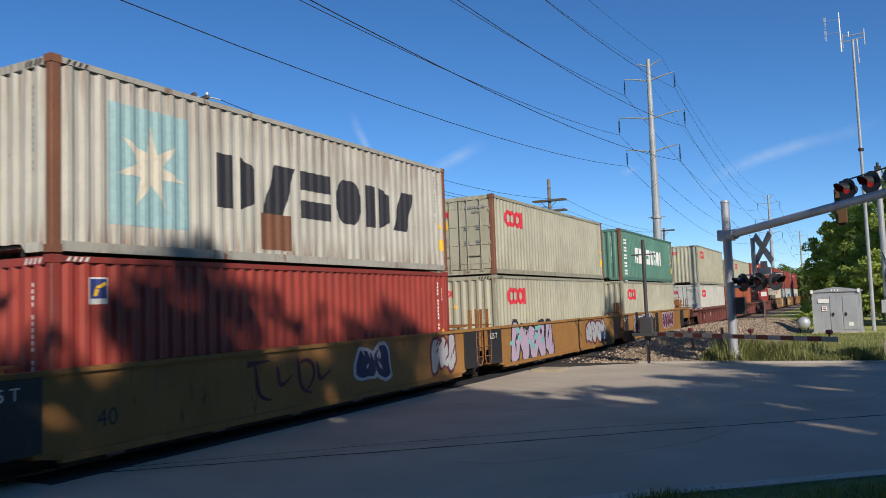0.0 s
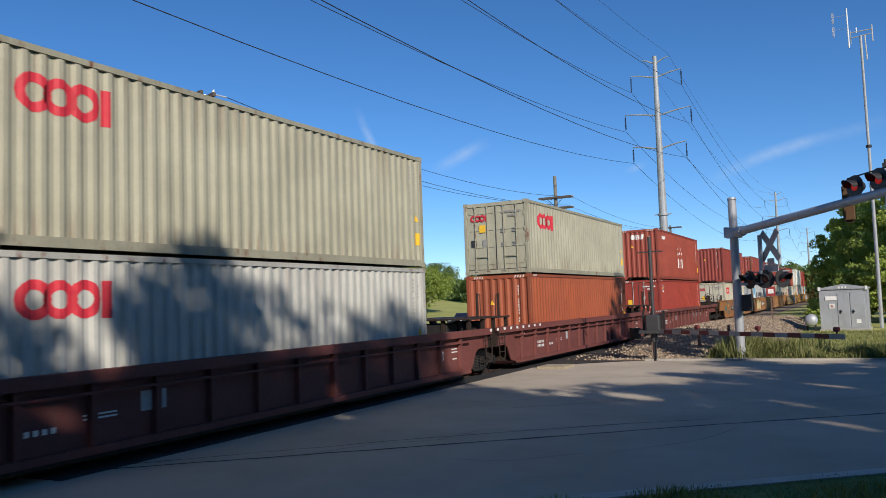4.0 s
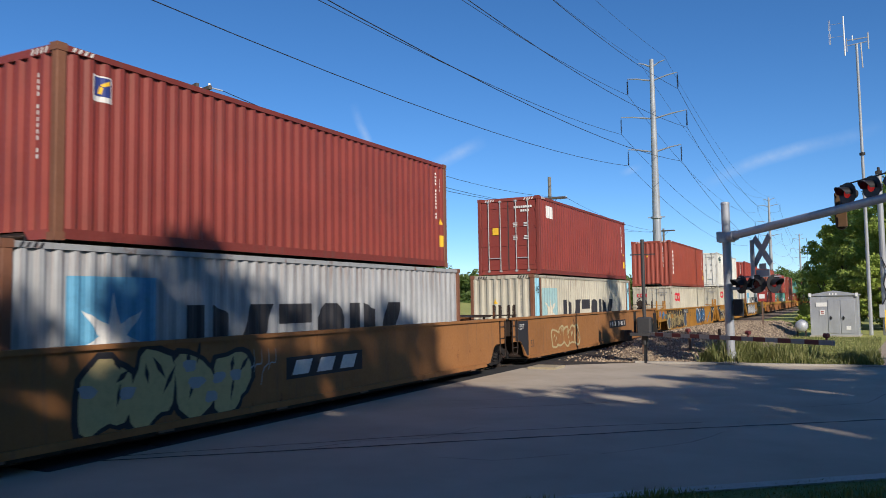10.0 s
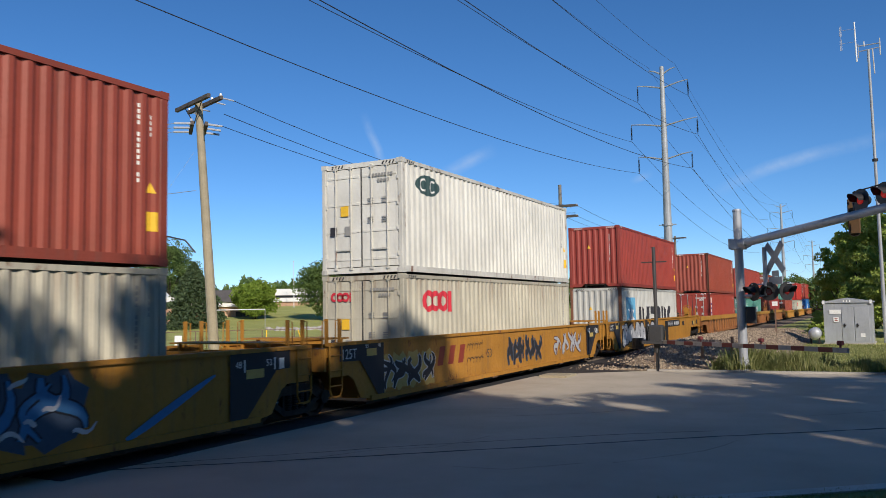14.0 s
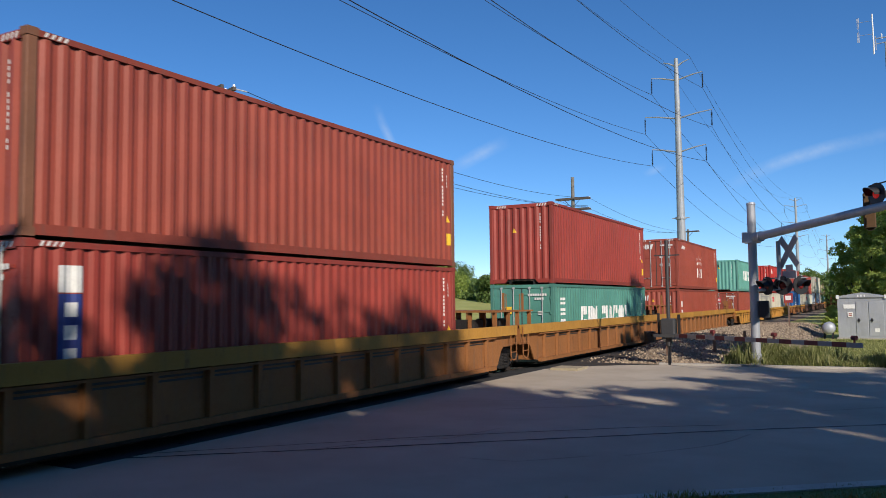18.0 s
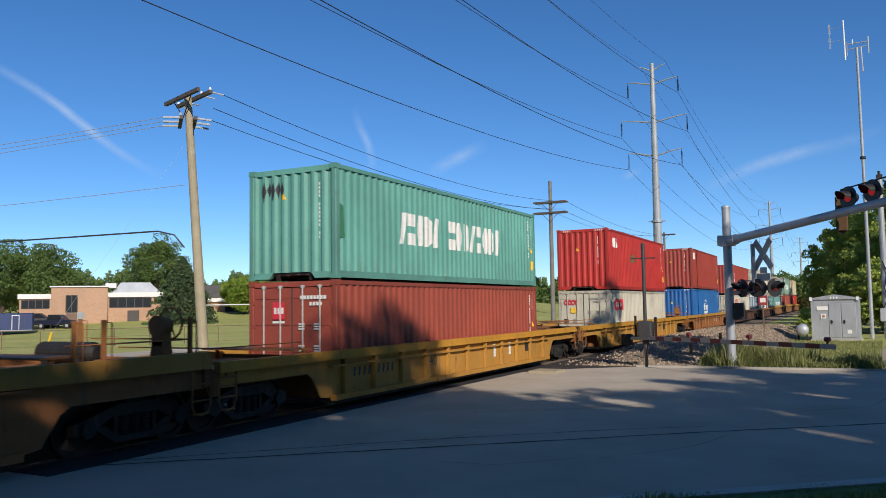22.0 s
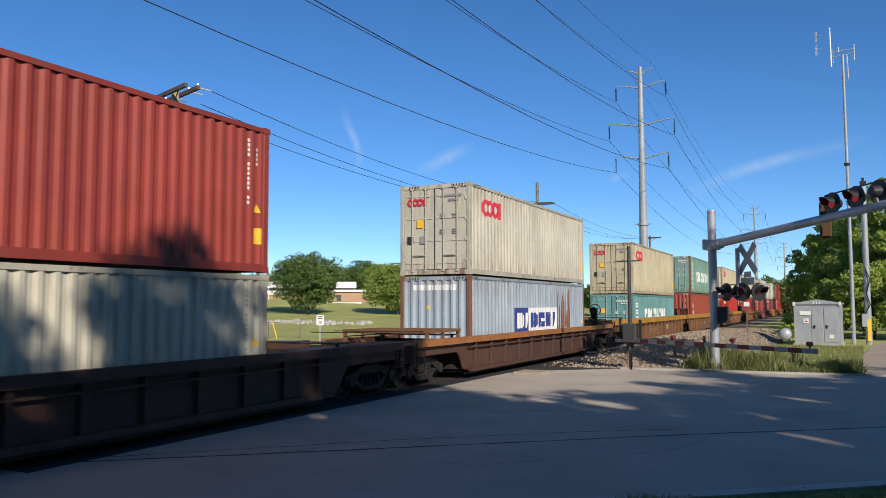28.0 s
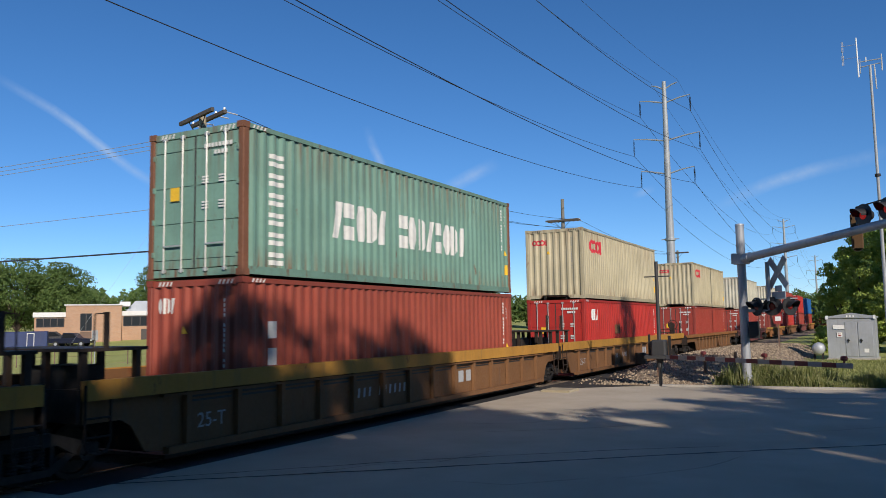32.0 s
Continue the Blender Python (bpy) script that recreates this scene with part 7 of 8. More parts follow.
# trees beyond the lawn
for i, (az, d, h, r, mat, lab) in enumerate((
        (60.5, 108, 8.2, 4.0, LEAF_B, "dense dark green tree behind the school"), (59, 108, 9.5, 5.5, LEAF_B, "dense dark green tree behind the school"), (56.5, 104, 9.3, 5.0, LEAF_B, "dense dark green tree behind the school"),
        (54.2, 106, 8.8, 4.2, LEAF_B, "dense dark green tree behind the school"), (47.1, 112, 10.2, 3.7, LEAF_B, "round dark green tree behind the school"),
        (36.0, 96, 7.4, 4.2, LEAF_B, "broad round tree on the lawn"), (41.4, 100, 4.6, 2.6, LEAF_C, "small lime-green tree on the lawn"),
        (29.6, 100, 6.0, 3.9, LEAF_A, "round leafy tree at the lawn's edge"), (32.0, 164, 7.6, 5.2, LEAF_B, "dark round tree behind the low building"), (34.2, 168, 6.6, 5, LEAF_B, "dark round tree behind the low building"), (30.3, 160, 7.0, 5.2, LEAF_A, "round tree behind the low building"), (28.4, 156, 6.4, 5, LEAF_B, "dark round tree behind the low building"))):
    x, y = polar(az, d)
    tree(x, y, ground_z(x, y), h, r, 17000, 0.155, mat, lab, 200 + i, 0.12, clumps=90)
x, y = polar(45.5, 88)
spruce(x, y, ground_z(x, y), 6.9, 4.3, 15000, 300, "broad dark conifer in front of the school")
x, y = polar(17.6, 88)
spruce(x, y, ground_z(x, y), 6.2, 2.6, 3500, 301, "dark conifer beyond the track")
for i, (az, d, h, r) in enumerate(((10.2, 150, 8.8, 4.5), (4.6, 240, 10.5, 6), (3.3, 330, 14, 6), (6.2, 200, 8.5, 5), (8.0, 170, 8.0, 4.5), (14.5, 130, 6.0, 5), (21.5, 125, 6.8, 5), (24.8, 130, 7.2, 5), (27, 140, 6.6, 5))):
    x, y = polar(az, d)
    tree(x, y, 0, h, r, 2600, 0.32, LEAF_B, "distant leafy tree along the railway", 400 + i, 0.15, clumps=26)
# dense trees behind the hut
for i, (x, y, h, r, n, m) in enumerate(((-1.5, 68, 7.6, 1.9, 5200, LEAF_D), (0.3, 65, 9.3, 2.2, 7000, LEAF_D), (1.9, 63, 10.2, 2.3, 7500, LEAF_D), (3.9, 61, 11.4, 2.7, 8000, LEAF_D), (6.6, 60, 12, 3.0, 8000, LEAF_D), (9.4, 58, 11, 3.2, 5000, LEAF_D),
                                      (0.0, 59, 3.9, 1.8, 4200, LEAF_A), (2.1, 57, 4.9, 2.0, 5000, LEAF_D), (4.4, 56, 4.6, 2.1, 5000, LEAF_D), (7.0, 54, 4.4, 2.3, 4000, LEAF_D), (3.0, 75, 11.6, 4.0, 5000, LEAF_B), (7.5, 73, 12.4, 4.0, 5000, LEAF_B))):
    tree(x, y, 0, h, r, n * 2, 0.115, m, "dense leafy tree at the wood's edge behind the hut", 500 + i, 0.06, clumps=90, fine=0.68)

# the wood's edge goes on along the track
for i, (x, y, h, r) in enumerate(((1.2, 90, 12, 3.5), (0.6, 108, 13, 3.8), (0.0, 128, 13, 4), (-0.6, 150, 14, 4), (-1.0, 176, 14, 4.5), (-1.5, 210, 15, 5), (-2.0, 250, 15, 5.5))):
    tree(x, y, 0, h, r, 5200, 0.26, LEAF_B, "tall leafy tree at the wood's edge along the track", 530 + i, 0.05, clumps=50)

# brush beside the track beyond the hut
for i, (x, y, h, r) in enumerate(((-2.6, 57, 0.9, 0.8), (-2.2, 64, 1.2, 1.0), (-3.0, 72, 1.1, 0.9), (-3.6, 84, 1.3, 1.2), (-4.2, 100, 1.4, 1.3))):
    tree(x, y, 0, h, r, 2200, 0.11, LEAF_D, "low leafy bush beside the track", 560 + i, 0.05, "bushes beside the track", 30, fine=0.9)


def far_woods():
    """A low uneven belt of woods along the horizon."""
    rng = np.random.default_rng(7)
    n = 90000
    az = np.radians(rng.uniform(-8, 70, n))
    d = rng.uniform(172, 215, n)
    rise = np.clip((az - 0.42) / 0.15, 0, 1)
    top = 6.2 + 3.4 * rise + 1.1 * np.sin(az * 23) + 1.0 * np.sin(az * 61 + 1) + 0.7 * np.sin(az * 140) + 0.5 * np.sin(az * 310) + 0.35 * np.sin(az * 630 + 2)
    z = top * rng.uniform(0.05, 1.0, n) ** 0.6
    p = np.stack([-d * np.sin(az), d * np.cos(az), z], 1)
    me = leaf_mesh("far_woods", p, 0.42, rng)
    me.materials.append(LEAF_B)
    tagged(new("far_woods", me), "distant belt of dark green woods", "woods", kind="stuff")


far_woods()


def blades(name, places, h, label):
    rng = np.random.default_rng(len(places))
    p = np.array(places)
    n = len(p)
    q = rng.uniform(0, 6.28, n)
    w = np.stack([np.cos(q), np.sin(q), np.zeros(n)], 1) * 0.012 * (0.6 + h)
    lean = rng.normal(0, 0.22, (n, 3)) * h
    hh = h * rng.uniform(0.4, 1.1, n) * (0.72 + 0.3 * np.sin(p[:, 0] * 3.1 + np.sin(p[:, 1] * 2.3) * 2))
    tip = p + lean * [1, 1, 0] + np.stack([np.zeros(n), np.zeros(n), hh], 1)
    mid = p + lean * [0.35, 0.35, 0] + np.stack([np.zeros(n), np.zeros(n), hh * 0.6], 1)
    v = np.stack([p - w, p + w, mid + w * 0.7, mid - w * 0.7, tip], 1).reshape(-1, 3)
    i = np.arange(n) * 5
    f = [(a, a + 1, a + 2, a + 3) for a in i.tolist()] + [(a + 3, a + 2, a + 4) for a in i.tolist()]
    me = bpy.data.meshes.new(name)
    me.from_pydata(v.tolist(), [], f)
    me.materials.append(BLADE)
    return tagged(new(name, me), label, "grass", kind="stuff")


rnd = random.Random(5)
verge = []
while len(verge) < 9000:
    x, y = rnd.uniform(-4.6, 0.75), rnd.gauss(28.2, 0.45)
    if y > 27.3 + 0.25 * max(0, x):
        verge.append((x, y, 0.0))
weeds = []
while len(weeds) < 2600:
    x, y = rnd.gauss(-3.0, 0.8), rnd.gauss(28.6, 0.5)
    if -4.7 < x < -0.9 and y > 27.5:
        weeds.append((x, y, 0.0))
blades("tall_weeds", weeds, 0.85, "tall thin weeds by the signal mast")
blades("tall_grass", verge, 0.48, "tall unmown grass round the signal's foot")
low = [(rnd.uniform(-3.6, 1.3), rnd.uniform(28.6, 46.5), -0.03) for _ in range(12000)]
blades("verge_grass", [p for p in low if -3.0 - (p[1] - 29) * 0.05 < p[0] < 0.72 + (p[1] - 28) * 0.03], 0.16, "short sunlit verge grass before the hut")
near = []
for _ in range(22000):
    s = rnd.uniform(-1.5, 7.5)
    x, y = along(s, -0.115 - 0.0508 * max(s, 0) - rnd.uniform(0.10, 0.22) - 3.2 * rnd.random() ** 1.4)
    near.append((x, y, 0.06))
blades("lawn_grass", near, 0.13, "short dark grass of the near verge")
edge = kerb_line(-0.22)
lawn = [*edge, along(90, -40), along(-60, -40)]
solid("verge_near", Shape().add([(x, y, z) for z in (0.09, -0.2) for x, y in lawn], [tuple(range(7))] + [(i, 7 + i, 7 + (i + 1) % 7, (i + 1) % 7) for i in range(7)]), SHADED_VERGE, "mown verge where one stands, shade put into its darker green", "verge", "structure")


def yard_z(x, y):
    """Heaped ballast between the track and the verge, highest some metres back from the street."""
    u = min(1.0, max(0.0, (y - 27.6) / 7.0))
    side = min(1.0, max(0.0, (x + 9.9) / 2.4)) * min(1.0, max(0.0, (-2.9 - x) / 1.6))
    return 0.62 * u * u * (3 - 2 * u) * side * (3 - 2 * side) * side * (1.0 if y < 44 else max(0.25, 1 - (y - 44) / 60))


def yard():
    ys = [26.95, 27.6, 28.5, 29.5, 30.5, 31.5, 32.5, 33.5, 34.5, 36, 38, 41, 44, 48, 52, 56]
    for name, x0, n, mat, label in (("cinder_strip", -9.9, 5, OIL_AND_SHADE, "dark oily cinders beside the track"), ("gravel_yard", -7.9, 11, BALLAST, "heaped stony ground between the track and the verge")):
        xs = [x0 + 0.5 * i for i in range(n)]
        s = Shape()
        s.add([(x, y, yard_z(x, y) + 0.002) for y in ys for x in xs], [(j * n + i, j * n + i + 1, (j + 1) * n + i + 1, (j + 1) * n + i) for j in range(len(ys) - 1) for i in range(n - 1)])
        if n == 5:
            s.add([(-9.9, 24.6, 0.004), (-8.6, 25.4, 0.004), (-6.7, 26.95, 0.004), (-9.9, 26.95, 0.004)], [(0, 1, 2, 3)])
        solid(name, s, mat, label, "gravel", "structure")


yard()
drive = [(0.7, 27.8), (7, 30.0), (9, 52), (2.3, 52), (1.5, 45), (0.85, 36)]
solid("gravel_drive", Shape().add([(x, y, 0.0) for x, y in drive] + [(x, y, -0.1) for x, y in drive], [tuple(range(6))] + [(i, 6 + i, 6 + (i + 1) % 6, (i + 1) % 6) for i in range(6)]), DIRT, "pale dirt and gravel drive beside the hut", "drive", "structure")


def stones():
    """Loose ballast between the track and the verge."""
    rng = random.Random(9)
    s = Shape()
    for _ in range(12000):
        x, y = TRACK_X + rng.uniform(1.6, 8.2), 27.1 + 34 * rng.random() ** 1.6
        if x < -7.9 and rng.random() < min(0.9, (-7.3 - x) / 1.6):
            continue
        z = yard_z(x, y) - 0.006
        r = rng.uniform(0.03, 0.075)
        q = rng.uniform(0, 6.28)
        v = [(x + r * math.cos(q + k * 1.571) * rng.uniform(0.7, 1.2), y + r * math.sin(q + k * 1.571) * rng.uniform(0.7, 1.2), z) for k in range(4)]
        v += [(x + rng.uniform(-0.3, 0.3) * r, y + rng.uniform(-0.3, 0.3) * r, z + r * rng.uniform(0.7, 1.3))]
        s.add(v, [(0, 1, 4), (1, 2, 4), (2, 3, 4), (3, 0, 4)])
    m = leafless_stone()
    me = s.mesh("ballast_stones")
    me.materials.append(m)
    tagged(new("ballast_stones", me), "loose broken ballast stones, tan and grey", "stones", kind="stuff")


def leafless_stone():
    m, nt, b = nodes_of("stone_chip")
    geo = nt.nodes.new("ShaderNodeNewGeometry")
    nt.links.new(mix(nt, geo.outputs["Random Per Island"], (0.11, 0.080, 0.055), (0.43, 0.34, 0.235)), b.inputs["Base Color"])
    b.inputs["Roughness"].default_value = 0.95
    return m


stones()
for x, y in ((-6.9, 29.5), (-5.4, 30.4), (-4.5, 31.5)):
    solid("marker_post", Shape().slab(x - 0.05, x + 0.05, y - 0.05, y + 0.05, -0.1 + yard_z(x, y), 0.62 + yard_z(x, y), 0.01), STEEL, "short rusty marker post in the ballast", "post", group="marker posts")

# ---- street details ----
SEAM = rough_mat("tar_seam", (0.012, 0.012, 0.013), (0.025, 0.024, 0.023), 2, 40, 0.7, 0.2, 0.003)


def seam(pts, width, name="tar_seam"):
    s = Shape()
    rng = random.Random(len(pts) * 7 + int(width * 1000))
    fine = []
    for (ax, ay), (bx, by) in zip(pts, pts[1:]):
        n = max(2, int(math.hypot(bx - ax, by - ay) / 0.3))
        fine += [(ax + (bx - ax) * i / n + rng.gauss(0, 0.012), ay + (by - ay) * i / n + rng.gauss(0, 0.012)) for i in range(n)]
    fine.append(pts[-1])
    v = []
    for x, y in fine:
        w = width * rng.uniform(0.5, 1.3) / 2
        v += [(x + U.y * w, y - U.x * w, 0.004), (x - U.y * w, y + U.x * w, 0.004)]
    s.add(v, [(2 * i, 2 * i + 2, 2 * i + 3, 2 * i + 1) for i in range(len(fine) - 1)])
    solid(name, s, SEAM, "dark tarred seam along the street", "road seam", "structure")


seam([(-10.5, 6.95), (-8.81, 8.40), (-6.94, 9.92), (-4.91, 11.62), (-2.67, 13.5), (0.4, 15.88), (6, 20.5)], 0.07)
seam([(-9.6, 8.1), (-6.5, 11.2), (-3.9, 13.4), (-2.4, 14.4)], 0.035)
seam([(-6.9, 14.6), (-5.2, 15.9), (-4.0, 17.2)], 0.02)
for pts, w in (([(-7.6, 9.3), (-6.9, 10.6), (-6.1, 11.2), (-5.8, 12.5)], 0.014), ([(-3.2, 11.0), (-2.2, 12.4), (-1.9, 13.6)], 0.012), ([(-8.2, 15.4), (-6.6, 16.3), (-5.9, 18.0), (-4.2, 18.9)], 0.016),
               ([(-1.5, 16.5), (0.2, 18.2), (0.6, 20.1)], 0.014), ([(-7.0, 21.0), (-4.6, 21.8), (-2.4, 23.6), (0.5, 24.6)], 0.018), ([(-5.2, 9.9), (-4.4, 10.0), (-3.6, 10.8)], 0.012)):
    seam(pts, w)
# panels added as a black band: shade under the train, in colour
panel = Shape()
for k in range(9):
    y0 = 7.0 + 2.0 * k
    for x1, x0 in ((TRACK_X - 0.69, TRACK_X + 0.69), (TRACK_X + 0.81, TRACK_X + 1.62), (TRACK_X - 1.62, TRACK_X - 0.81)):
        panel.box(x1, x0, y0 + 0.01, y0 + 1.98, -0.15, 0.008)
solid("crossing_panel", panel, PANEL_SHADE, "crossing panels between and beside the rails, blackened for the shade under the train", "crossing panel", "structure")
# pale slab standing in for a sunlit patch, its brightness in the colour
lit = Shape().box(-9.2, -8.3, 23.6, 24.6, 0.0, 0.07)
solid("timber", lit, WOODPOLE, "pale slab laid for a sunlit patch beside the crossing", "timber", group="")

# ---- school and far buildings ----
def brick_mat():
    m, nt, b = nodes_of("tan_brick")
    br = nt.nodes.new("ShaderNodeTexBrick")
    br.inputs["Color1"].default_value, br.inputs["Color2"].default_value, br.inputs["Mortar"].default_value = (0.42, 0.24, 0.14, 1), (0.50, 0.30, 0.18, 1), (0.44, 0.36, 0.28, 1)
    for k, val in (("Scale", 1.0), ("Mortar Size", 0.006), ("Brick Width", 0.22), ("Row Height", 0.075)):
        br.inputs[k].default_value = val
    mp = nt.nodes.new("ShaderNodeMapping")
    mp.inputs["Rotation"].default_value = (radians(90), 0, 0)
    tc = nt.nodes.new("ShaderNodeTexCoord")
    nt.links.new(tc.outputs["Object"], mp.inputs[0])
    nt.links.new(mp.outputs[0], br.inputs["Vector"])
    col = mix(nt, ramp(nt, noise_at(nt, coords(nt, shift=False), 0.4), 0.35, 0.7, 0, 0.3), br.outputs["Color"], (0.30, 0.17, 0.10))
    nt.links.new(col, b.inputs["Base Color"])
    b.inputs["Roughness"].default_value = 0.9
    return m


BRICK = brick_mat()
FASCIA = plain("pale_fascia", (0.72, 0.71, 0.68), 0.6)
METALROOF = paint("grey_metal_roof", (0.42, 0.45, 0.48), 0.4, 0.2, 0.0, 0.4)
SHINGLE = rough_mat("dark_shingle", (0.085, 0.078, 0.075), (0.12, 0.11, 0.10), 1.5, 20, 0.95)
GLASS = plain("dark_window_glass", (0.03, 0.035, 0.04), 0.08)
FRAME = plain("bronze_frame", (0.06, 0.05, 0.045), 0.5)


def window(parent, x0, x1, z0, z1, y, n=1):
    """A set-back window with frame, mullions and panes on a wall that faces -y."""
    w = part("window", Shape().box(x0, x1, y - 0.03, y + 0.02, z0, z0 + 0.06).box(x0, x1, y - 0.03, y + 0.02, z1 - 0.06, z1), FRAME, parent)
    for i in range(n + 1):
        x = x0 + (x1 - x0) * i / n
        part("mullion", Shape().box(x - 0.04, x + 0.04, y - 0.04, y + 0.02, z0 + 0.06, z1 - 0.06), FRAME, w)
    for i in range(n):
        a, b = x0 + (x1 - x0) * i / n + 0.04, x0 + (x1 - x0) * (i + 1) / n - 0.04
        part("pane", Shape().box(a, b, y - 0.015, y + 0.01, z0 + 0.06, z1 - 0.06), GLASS, w)


def block(name, parent, x0, x1, y0, y1, z1, mat=None, fascia=0.35):
    part("wall", Shape().box(x0, x1, y0, y1, -0.5, z1 - fascia), mat or BRICK, parent)
    part("fascia", Shape().box(x0 - 0.15, x1 + 0.15, y0 - 0.15, y1 + 0.15, z1 - fascia, z1), FASCIA, parent)


sx, sy = polar(51.0, 92)
school = thing("school_building", "low tan brick school with flat white eaves beyond the lawn", "school", pose(sx, sy, 0.30, 0, 0, 51))
block("west", school, -7.2, -4.2, 0.6, 14, 3.75, fascia=0.5)
block("tower", school, -4.2, 1.2, -0.6, 10, 4.55, fascia=0.12)
block("east", school, 1.2, 7.4, 0.4, 14, 3.85, fascia=0.5)
window(school, -7.0, -4.4, 2.2, 3.15, 0.6, 4)
window(school, -2.8, -1.72, 1.75, 3.6, -0.6, 2)
part("door", Shape().box(-2.8, -1.72, -0.64, -0.58, -0.3, 1.70).box(-2.30, -2.22, -0.66, -0.58, -0.3, 1.70), STEEL, school, "grey-brown double door")
window(school, 1.4, 5.6, 2.2, 3.3, 0.4, 5)
part("door", Shape().box(3.2, 4.4, 0.36, 0.4, -0.2, 1.9), FRAME, school)
part("mansard_roof", Shape().prism([(1.6, 3.8), (6.8, 3.8), (5.6, 5.0), (2.6, 5.0)], "y", 2.5, 9.0), METALROOF, school, "grey sheet metal roof")
part("roof_unit", Shape().box(1.0, 2.1, 2, 4, 4.4, 4.9), FASCIA, school)

ax, ay = polar(42.8, 104)
annex = thing("school_annex", "brick school wing with a dark shingle roof", "school wing", pose(ax, ay, 1.0, 0, 0, 43))
part("wall", Shape().box(-6.5, 3.6, 0, 9, -0.6, 2.1), BRICK, annex)
part("fascia", Shape().box(-6.8, 3.9, -0.3, 9.3, 2.1, 2.7), FASCIA, annex)
part("roof", Shape().prism([(-0.5, 2.7), (9.5, 2.7), (7.0, 4.3), (2.0, 4.3)], "x", -6.9, 4.0), SHINGLE, annex, "dark shingle hipped roof")
window(annex, 0.2, 2.8, 0.4, 1.5, 0, 3)

bx, by = polar(36.0, 128)
hall = thing("far_building", "long low building with white bands and a brick wing", "building", pose(bx, by, 2.6, 0, 0, 36))
part("wall", Shape().box(-9.0, 7.5, 0, 10, -1.5, 3.0), BRICK, hall)
for z0, z1, o in ((2.42, 3.42, 0.35), (1.40, 2.0, 0.30)):
    part("band", Shape().box(-9.3, 7.7, -o, 10.2, z0, z1), FASCIA, hall, "broad white band")
window(hall, -8.8, 7.3, 2.02, 2.40, -0.02, 12)
part("wing_wall", Shape().box(1.2, 9.4, -5, -0.4, -1.5, 1.72), BRICK, hall)
part("wing_fascia", Shape().box(1.0, 9.7, -5.3, -0.4, 1.72, 2.06), FASCIA, hall)
part("door", Shape().box(4.4, 5.1, -5.05, -5.0, -0.3, 1.3), FRAME, hall)
part("planter_wall", Shape().box(-10, 8.0, -9.0, -8.7, -1.2, 0.12), FASCIA, hall, "low white wall")
fx, fy = polar(38.7, 120)
flag = thing("flagpole", "white flagpole on the school lawn", "flagpole", pose(fx, fy, ground_z(fx, fy)))
part("pole", Shape().rod((0, 0, 0), (0, 0, 6.8), 0.06, 0.04, n=8), FASCIA, flag)
part("ball", Shape().lathe([(0, 6.95), (0.08, 6.88), (0.08, 6.82), (0, 6.76)], (0, 0, 0), 8), YELLOW, flag)

# ---- cars, bin, fence and signs on the far side of the track ----
NAVY = paint("navy_paint", (0.012, 0.015, 0.032), 0.3, 0.1)
BLUEBIN = paint("blue_bin_paint", (0.018, 0.035, 0.12), 0.5, 0.2, 0.1)
CARGLASS = plain("car_glass", (0.02, 0.022, 0.025), 0.06)
TYRE = plain("tyre_rubber", (0.02, 0.02, 0.02), 0.85)


def parked(name, label, x, y, rz, mat, pickup, size=1.0):
    c = thing(name, label, "pickup truck" if pickup else "car", pose(x, y, ground_z(x, y), 0, 0, rz) @ Matrix.Scale(size, 4))
    if pickup:
        part("body", Shape().prism([(-2.7, 0.45), (2.7, 0.45), (2.75, 0.95), (1.2, 1.08), (-2.75, 1.08)], "y", -0.95, 0.95), mat, c)
        part("cabin", Shape().prism([(-1.0, 1.08), (1.2, 1.08), (0.55, 1.75), (-0.75, 1.78)], "y", -0.85, 0.85), mat, c)
        part("side_window", Shape().prism([(-0.8, 1.14), (0.95, 1.14), (0.45, 1.66), (-0.65, 1.68)], "y", -0.87, 0.87), CARGLASS, c)
    else:
        part("body", Shape().prism([(-2.2, 0.35), (2.2, 0.35), (2.25, 0.75), (1.1, 0.92), (-2.2, 0.95)], "y", -0.88, 0.88), mat, c)
        part("cabin", Shape().prism([(-1.8, 0.93), (1.1, 0.92), (0.35, 1.45), (-1.1, 1.45)], "y", -0.78, 0.78), mat, c)
        part("side_window", Shape().prism([(-1.5, 0.98), (0.85, 0.98), (0.25, 1.38), (-1.0, 1.38)], "y", -0.80, 0.80), CARGLASS, c)
    for xx in (-1.6, 1.6):
        for s in (-1, 1):
            w = part("wheel", Shape().rod((xx, s * 0.72, 0.36), (xx, s * 0.97, 0.36), 0.36, n=16), TYRE, c)
            part("rim", Shape().rod((xx, s * 0.972, 0.36), (xx, s * 0.985, 0.36), 0.2, n=12), GALV, w)
    for s in (-0.6, 0.6):
        part("headlight", Shape().box(2.7 if pickup else 2.22, 2.78 if pickup else 2.28, s - 0.2, s + 0.2, 0.72, 0.88), WHITE, c)
    return c


px, py = polar(53.25, 86)
parked("pickup_truck", "dark blue pickup parked before the school", px, py, 30, NAVY, True, 0.76)
px, py = polar(54.4, 88)
parked("parked_car", "dark saloon car parked before the school", px, py, 50, BLACK, False)
for az in (30.4, 29.3):
    px, py = polar(az, 135)
    parked("parked_car", "dark car parked by the far trees", px, py, 20, BLACK, False)
qx, qy = polar(56.95, 80)
tr = thing("cargo_trailer", "dark blue enclosed cargo trailer with a white-edged door", "trailer", pose(qx, qy, ground_z(qx, qy), 0, 0, 52))
part("body", Shape().slab(-3.2, 3.2, 0, 2.3, 0.42, 1.95, 0.06), BLUEBIN, tr)
